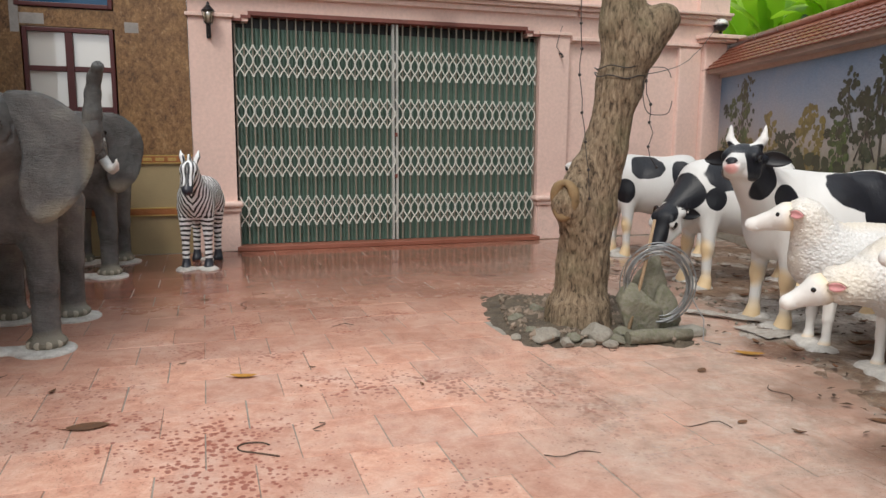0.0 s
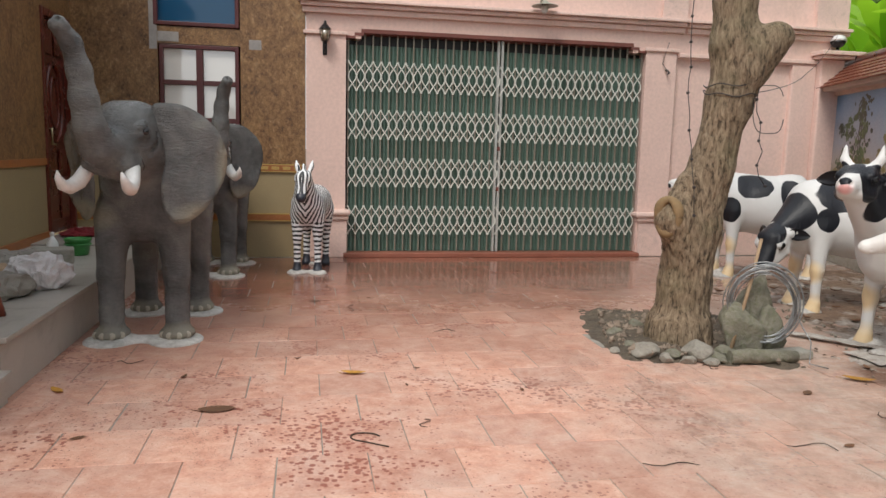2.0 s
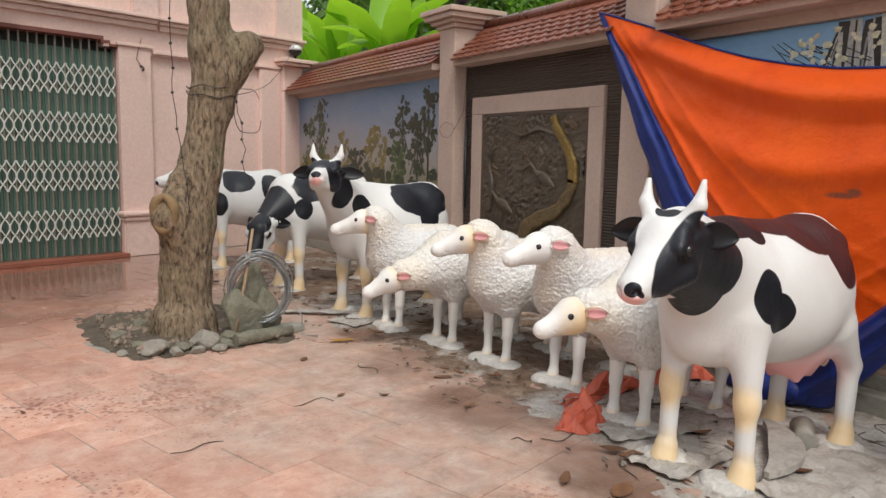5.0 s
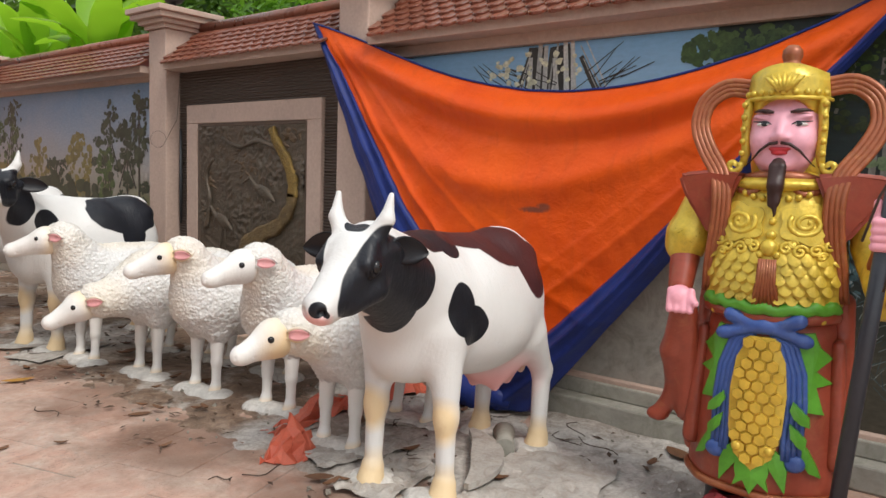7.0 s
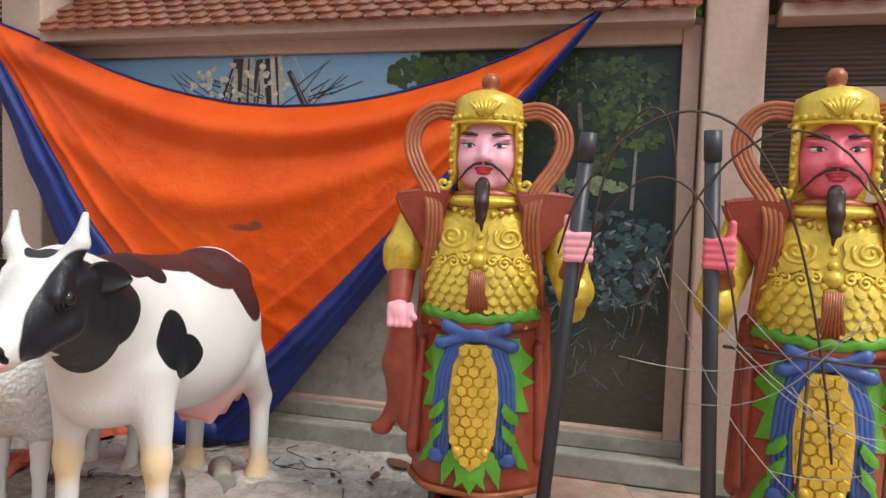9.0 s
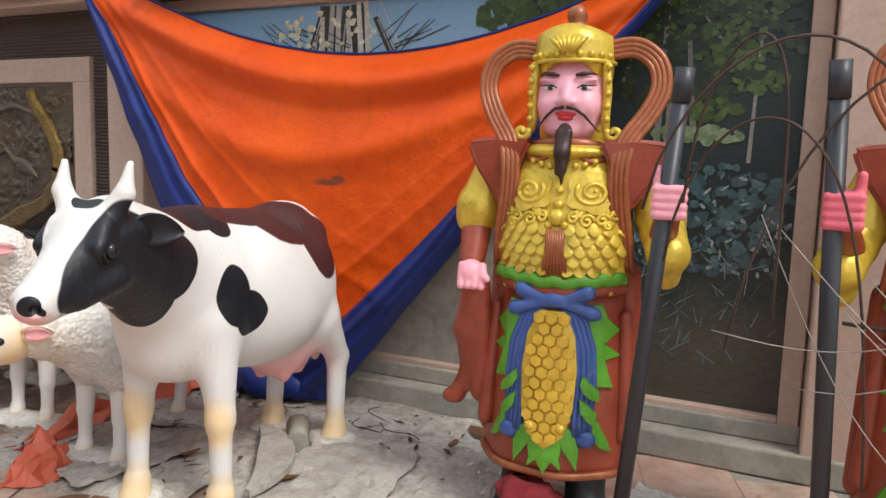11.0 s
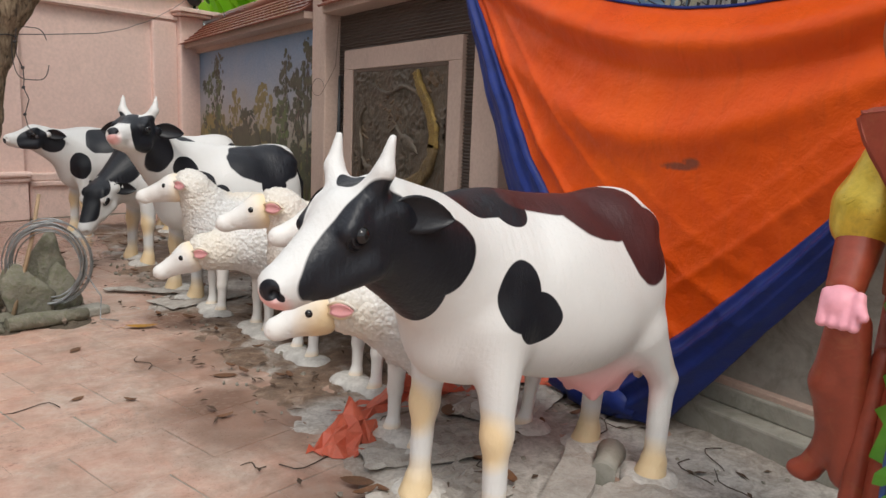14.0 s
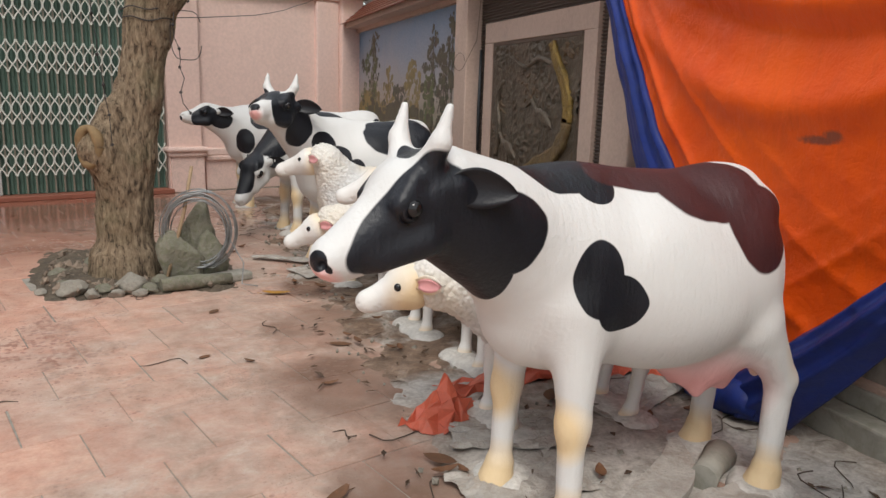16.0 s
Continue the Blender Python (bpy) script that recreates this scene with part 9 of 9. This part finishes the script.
def crumpled(label, at, w, d, hgt, seed, mat):
    bm = bmesh.new()
    n = 9
    rg = random.Random(seed)
    g = [[bm.verts.new(((i / n - 0.5) * w + rg.uniform(-0.02, 0.02), (j / n - 0.5) * d + rg.uniform(-0.02, 0.02), 0.004 + max(0.0, hgt * (1 - abs(i / n - 0.55) * 2.1) * (1 - abs(j / n - 0.5) * 1.9) + rg.uniform(-0.03, 0.035)))) for i in range(n + 1)] for j in range(n + 1)]
    for j in range(n):
        for i in range(n):
            a, b, c, e = g[j][i], g[j][i + 1], g[j + 1][i + 1], g[j + 1][i]
            if (i + j) % 2:
                bm.faces.new((a, b, c)), bm.faces.new((a, c, e))
            else:
                bm.faces.new((a, b, e)), bm.faces.new((b, c, e))
    o = thing("plastic_sheet", bm, mat, label, "sheet", at=at)
    o.modifiers.new("thick", 'SOLIDIFY').thickness = 0.003
    return o


crumpled("crumpled red-orange plastic sheet lying by the cow", pose(5.88, 2.72, 0.0, 0, 0, 40), 0.30, 0.22, 0.19, 5, REDS)
crumpled("strip of red-orange plastic sheet behind the sheep's legs", pose(6.30, 3.02, 0.0, 0, 0, 10), 0.70, 0.16, 0.12, 6, REDS)
crumpled("red-brown plastic sheet under the tarpaulin", pose(6.90, 3.05, 0.0, 0, 0, -10), 0.5, 0.35, 0.20, 7, REDS)

# curved grey blade lying by the cow's hooves
bl = bmesh.new()
out_p, in_p = [], []
for k in range(25):
    a = radians(-102 + 94 * k / 24)
    w = 0.15 * math.sin(math.pi * (0.03 + 0.94 * k / 24)) ** 0.8 + 0.006
    out_p.append((0.49 * math.cos(a), 0.49 * math.sin(a)))
    in_p.append(((0.49 - w) * math.cos(a), (0.49 - w) * math.sin(a)))
prism(bl, out_p + in_p[::-1], -0.014, 0.014)
thing("curved_blade", bl, SACKING, "pale grey curved statue blade lying on the ground", "blade", at=pose(6.134, 2.244, 0.060, -90, 0, 0))
hb = tube(bmesh.new(), [(-0.10, 0, 0.05), (0, 0, 0.055), (0.12, 0, 0.05)], [0.05, 0.045, 0.06], 12)
thing("cement_lump", hb, CEMENT, "grey cement statue fragment on the ground", "fragment", at=pose(6.62, 1.98, 0, 0, 0, 35))
hose = tube(bmesh.new(), [(7.45, 6.215, 0.85), (7.445, 6.21, 1.2), (7.45, 6.215, 1.72)], [0.012, 0.017, 0.012], 8)
thing("hanging_hose", hose, DARK, "black rubber hose hanging beside the pilaster", "hose")
lw = tube(bmesh.new(), [(7.30, 6.22 + 0.13 * (1 - math.cos(a)), 1.62 + 0.075 * math.sin(a)) for a in (2 * math.pi * k / 22 for k in range(20))] + [(7.40, 6.20, 1.8), (7.42, 6.18, 2.2)], 0.002, 5)
thing("wire_loop", lw, CABLE, "thin loop of wire on the pilaster", "wire")

# fallen leaves and twigs
DRY = surface("dry_brown_leaf", (0.16, 0.075, 0.035), 0.7, coarse=20, vary=0.4, bumpy=0.2, piece=True)
YEL = surface("yellow_fallen_leaf", (0.48, 0.24, 0.035), 0.6, coarse=20, vary=0.4, bumpy=0.2, piece=True)


def leaf_mesh(L, w, curl, mat):
    bm = bmesh.new()
    rows = []
    for k in range(9):
        s = k / 8
        ww = w * math.sin(math.pi * min(1, 0.04 + 0.96 * s)) ** 0.75 + 0.0008
        z = 0.004 + curl * L * (s - 0.5) ** 2
        rows.append([bm.verts.new((L * (s - 0.5), -ww, z + curl * ww * 0.8)), bm.verts.new((L * (s - 0.5), 0, z)), bm.verts.new((L * (s - 0.5), ww, z + curl * ww * 0.8))])
    for a, b in zip(rows, rows[1:]):
        for k in range(2):
            bm.faces.new((a[k], a[k + 1], b[k + 1], b[k])).smooth = True
    tube(bm, [(-L * 0.5, 0, 0.004), (-L * 0.68, 0.01, 0.006)], 0.0015, 4)
    return mesh_from("fallen_leaf", bm, mat)


LM = [leaf_mesh(0.17, 0.042, 0.12, DRY), leaf_mesh(0.12, 0.022, 0.7, DRY), leaf_mesh(0.15, 0.028, 0.35, YEL), leaf_mesh(0.09, 0.018, 0.8, DRY)]


def leaf_at(i, x, y, a, z=0.0, s=1.0):
    o = new("fallen_leaf", LM[i])
    o.matrix_basis = pose(x, y, z, 0, 0, a) @ Matrix.Scale(s, 4)
    tagged(o, "yellow-orange fallen leaf on the paving" if i == 2 else "dry brown fallen leaf on the paving", "leaf", group="fallen leaves in the yard")


leaf_at(0, 1.9, 3.64, 20, s=1.1)
leaf_at(2, 2.43, 4.37, 5)
leaf_at(2, 5.48, 4.84, -15, s=1.25)
leaf_at(2, 1.05, 4.75, 60, s=0.8)
leaf_at(2, 0.95, 3.75, -30, s=0.8)
rg = random.Random(15)
for k in range(100):
    if k < 76:
        x, y = rg.uniform(5.3, 7.2), rg.uniform(1.2, 8.6)
    else:
        x, y = rg.uniform(1.0, 5.4), rg.uniform(2.2, 8.6)
    leaf_at(rg.choice((0, 1, 1, 3, 3)), x, y, rg.uniform(0, 360), 0.022 if x > 5.7 else 0.002, rg.uniform(0.7, 1.1) if x > 5.3 else rg.uniform(0.35, 0.6))
TWIG = surface("dry_twig", (0.075, 0.05, 0.035), 0.8, coarse=20, vary=0.3, bumpy=0)
TM = []
for k in range(5):
    L = 0.10 + 0.05 * k
    pts = [(L * (j / 6 - 0.5), 0.03 * math.sin(j * 1.1 + k) + 0.05 * (j / 6) ** 2 * (k % 3), 0.006 + 0.004 * math.sin(j)) for j in range(7)]
    TM.append(mesh_from("twig", tube(bmesh.new(), pts, [0.0026] * 6 + [0.0012], 5), TWIG))
for k in range(44):
    x, y = (rg.uniform(5.2, 7.2), rg.uniform(1.3, 8.0)) if k < 30 else (rg.uniform(0.9, 5.4), rg.uniform(2.2, 8.8))
    o = new("twig", rg.choice(TM))
    o.matrix_basis = pose(x, y, 0.02 if x > 5.7 else 0.001, 0, 0, rg.uniform(0, 360))
    tagged(o, "thin dry twig lying on the paving", "twig", group="twigs in the yard")
loop = tube(bmesh.new(), [(0.07 * math.cos(a), 0.05 * math.sin(a), 0.005) for a in (0.5 + 4.2 * k / 14 for k in range(15))] + [(0.13, -0.09, 0.005)], 0.0035, 5)
o = thing("twig", loop, TWIG, "curled dry twig lying on the paving", "twig", group="twigs in the yard", at=pose(2.72, 3.42, 0.001))

# brown leaf litter trodden into the dirt under the statues
V, F = [], []
rg = random.Random(91)
while len(F) < 420:
    x, y = rg.uniform(5.45, 7.25), rg.uniform(1.0, 9.0)
    if noise.noise(Vector((x * 1.6, y * 1.6, 8))) < rg.uniform(-0.35, 0.35):
        continue
    a, L, w = rg.uniform(0, 6.28), rg.uniform(0.012, 0.05), rg.uniform(0.005, 0.014)
    b = len(V)
    for p, q, z in ((-L, 0, 0), (0, -w, 0.004), (L, 0, 0.002), (0, w, 0.006)):
        V.append((x + p * math.cos(a) - q * math.sin(a), y + p * math.sin(a) + q * math.cos(a), 0.016 + z + rg.uniform(0, 0.004)))
    F.append((b, b + 1, b + 2, b + 3))
tagged(new("leaf_litter", mesh_parts("leaf_litter", [(V, F, 0, False)], [surface("brown_leaf_litter", (0.085, 0.05, 0.03), 0.85, coarse=5, fine=40, vary=0.6, bumpy=0.2)])), "small brown dead leaves and bark bits trodden into the dirt", "litter", kind="stuff")

# ---- yard paving: square red tiles in running bond, last because there are many ----
def tile_mat():
    m, nt, bsdf = node_mat("red_clay_tile")
    geo = nt.nodes.new("ShaderNodeNewGeometry")
    v = geo.outputs["Position"]
    a = noise_tex(nt, v, 0.9, 5, 0.6, 0.6)
    b = noise_tex(nt, v, 9.0, 6, 0.7, 0.4)
    c = noise_tex(nt, v, 70.0, 3, 0.6)
    col = ramp(nt, b, [(0.28, (0.43, 0.185, 0.12)), (0.5, (0.60, 0.325, 0.23)), (0.72, (0.74, 0.50, 0.39))])
    col = mix(nt, 0.22, col, ramp(nt, c, [(0.3, (0.36, 0.13, 0.09)), (0.7, (0.72, 0.45, 0.36))]))
    oi = nt.nodes.new("ShaderNodeObjectInfo")
    col = mix(nt, 1.0, col, ramp(nt, oi.outputs["Random"], [(0, (0.86, 0.84, 0.84)), (1, (1.1, 1.08, 1.06))]), 'MULTIPLY')
    sep = nt.nodes.new("ShaderNodeSeparateXYZ")
    nt.links.new(v, sep.inputs[0])
    # wet strip in front of the gate: darker, deeper red and glossy, with an uneven edge
    yl = math_node(nt, 'ADD', math_node(nt, 'MULTIPLY', sep.outputs[0], -0.2997), math_node(nt, 'MULTIPLY', sep.outputs[1], 0.954))
    edge = math_node(nt, 'ADD', yl, math_node(nt, 'MULTIPLY', a, 2.6))
    wet = ramp(nt, math_node(nt, 'MULTIPLY', math_node(nt, 'SUBTRACT', edge, 4.7), 0.34), [(0.0, (0, 0, 0)), (1.0, (1, 1, 1))])
    # splashes: small dark red wet spots in drifts
    vo = nt.nodes.new("ShaderNodeTexVoronoi")
    vo.inputs["Scale"].default_value = 30.0
    nt.links.new(v, vo.inputs["Vector"])
    drift = noise_tex(nt, v, 1.3, 3, 0.6)
    spot = math_node(nt, 'LESS_THAN', math_node(nt, 'ADD', vo.outputs["Distance"], math_node(nt, 'MULTIPLY', b, 0.35)), math_node(nt, 'MULTIPLY', math_node(nt, 'SUBTRACT', drift, 0.32), 1.9))
    col = mix(nt, math_node(nt, 'MULTIPLY', wet, 0.82), col, (0.19, 0.066, 0.040))
    pale = ramp(nt, noise_tex(nt, v, 2.2, 7, 0.75, 0.5), [(0.45, (0, 0, 0)), (0.75, (0.6, 0.6, 0.6))])
    col = mix(nt, math_node(nt, 'MULTIPLY', pale, math_node(nt, 'SUBTRACT', 1.0, wet)), col, (0.64, 0.50, 0.42))
    col = mix(nt, math_node(nt, 'MULTIPLY', spot, 0.78), col, (0.26, 0.06, 0.035))
    # dark crumbs and specks
    sp = nt.nodes.new("ShaderNodeTexVoronoi")
    sp.inputs["Scale"].default_value = 75.0
    nt.links.new(v, sp.inputs["Vector"])
    speck = math_node(nt, 'LESS_THAN', math_node(nt, 'ADD', sp.outputs["Distance"], math_node(nt, 'MULTIPLY', b, 0.5)), math_node(nt, 'MULTIPLY', a, 0.72))
    # pale cement dust drifting in from the side where the statues stand
    dx = math_node(nt, 'ADD', math_node(nt, 'ADD', math_node(nt, 'MULTIPLY', sep.outputs[0], 0.55), math_node(nt, 'MULTIPLY', sep.outputs[1], -0.05)), math_node(nt, 'MULTIPLY', drift, 1.4))
    dust = ramp(nt, math_node(nt, 'SUBTRACT', dx, 2.42), [(0.0, (0, 0, 0)), (0.75, (0.8, 0.8, 0.8)), (1.0, (0.9, 0.9, 0.9))])
    dust2 = math_node(nt, 'MULTIPLY', dust, ramp(nt, noise_tex(nt, v, 3.0, 7, 0.75, 0.8), [(0.3, (0.25,) * 3), (0.6, (1,) * 3)]))
    col = mix(nt, dust2, col, ramp(nt, noise_tex(nt, v, 5.0, 8, 0.8, 0.3), [(0.3, (0.20, 0.135, 0.095)), (0.52, (0.40, 0.31, 0.25)), (0.72, (0.56, 0.50, 0.44))]))
    col = mix(nt, math_node(nt, 'MULTIPLY', speck, 0.55), col, (0.13, 0.065, 0.045))
    damp = blobs(nt, v, [((5.60, 3.2, 0), (0.40, 0.42, 0.4)), ((5.66, 4.10, 0), (0.32, 0.40, 0.4)), ((5.75, 5.0, 0), (0.22, 0.30, 0.4)), ((5.55, 2.2, 0), (0.25, 0.35, 0.4))], 0.7, b, 0.25)
    col = mix(nt, math_node(nt, 'MULTIPLY', damp, ramp(nt, drift, [(0.35, (0.35,) * 3), (0.6, (0.85,) * 3)])), col, (0.15, 0.078, 0.048))
    nt.links.new(col, bsdf.inputs["Base Color"])
    r = mix(nt, wet, ramp(nt, b, [(0.3, (0.5,) * 3), (0.7, (0.75,) * 3)]), (0.09, 0.09, 0.09))
    r = mix(nt, math_node(nt, 'MULTIPLY', spot, 0.7), r, (0.3, 0.3, 0.3))
    nt.links.new(r, bsdf.inputs["Roughness"])
    bump(nt, bsdf, math_node(nt, 'ADD', b, math_node(nt, 'MULTIPLY', c, 0.4)), 0.18, 0.004)
    return m


TILE = tile_mat()
TS = 0.392


def tile_mesh(w, d, h=0.012, bev=0.0025):
    bm = bmesh.new()
    lo = [bm.verts.new((sx * w / 2, sy * d / 2, -h)) for sx, sy in ((-1, -1), (1, -1), (1, 1), (-1, 1))]
    mid = [bm.verts.new((sx * w / 2, sy * d / 2, -bev)) for sx, sy in ((-1, -1), (1, -1), (1, 1), (-1, 1))]
    top = [bm.verts.new((sx * (w / 2 - bev), sy * (d / 2 - bev), 0)) for sx, sy in ((-1, -1), (1, -1), (1, 1), (-1, 1))]
    bm.faces.new(top)
    for a, b in ((lo, mid), (mid, top)):
        for k in range(4):
            bm.faces.new((a[k], a[(k + 1) % 4], b[(k + 1) % 4], b[k]))
    return bm


pavement = thing("pavement", None, None, "square red clay tiles in staggered rows, wet and splashed", "pavement", kind="structure", at=GM)
tme = mesh_from("tile", tile_mesh(TS - 0.005, TS - 0.003), TILE)
rng = random.Random(5)
rest_v, rest_f, near = [], [], 0
GMI = GM.inverted()
for row in range(-1, 36):
    yl = 0.0 - 0.055 - TS * (row + 0.5)
    off = 0.5 * TS * ((row + 1) % 2)
    for col in range(-8, 26):
        u = -0.984 + off + TS * (col + 0.5)
        if u + TS / 2 < -2.02 and yl > -5.6:
            continue
        w = GM @ Vector((u, yl, 0))
        if w.x > 7.30 or yl > -0.1:
            continue
        if 3.95 < w.x < 5.05 and 5.15 < w.y < 6.4:
            continue
        m = pose(u + rng.uniform(-.002, .002), yl + rng.uniform(-.002, .002), rng.uniform(-0.0015, 0.0015), 0, 0, rng.uniform(-0.3, 0.3))
        if near < 300 and 0.2 < w.x < 5.4 and 2.2 < w.y < 8.4:
            piece("tile", tme, pavement, m)
            near += 1
        else:
            b = len(rest_v)
            rest_v += [tuple(m @ v.co) for v in tme.vertices]
            rest_f += [tuple(b + i for i in p.vertices) for p in tme.polygons]
me = bpy.data.meshes.new("outer_tiles")
me.from_pydata(rest_v, [], rest_f)
me.materials.append(TILE)
ob = new("outer_tiles", me)
ob.parent = pavement
tagged(ob, "red clay tiles farther off", kind="stuff")
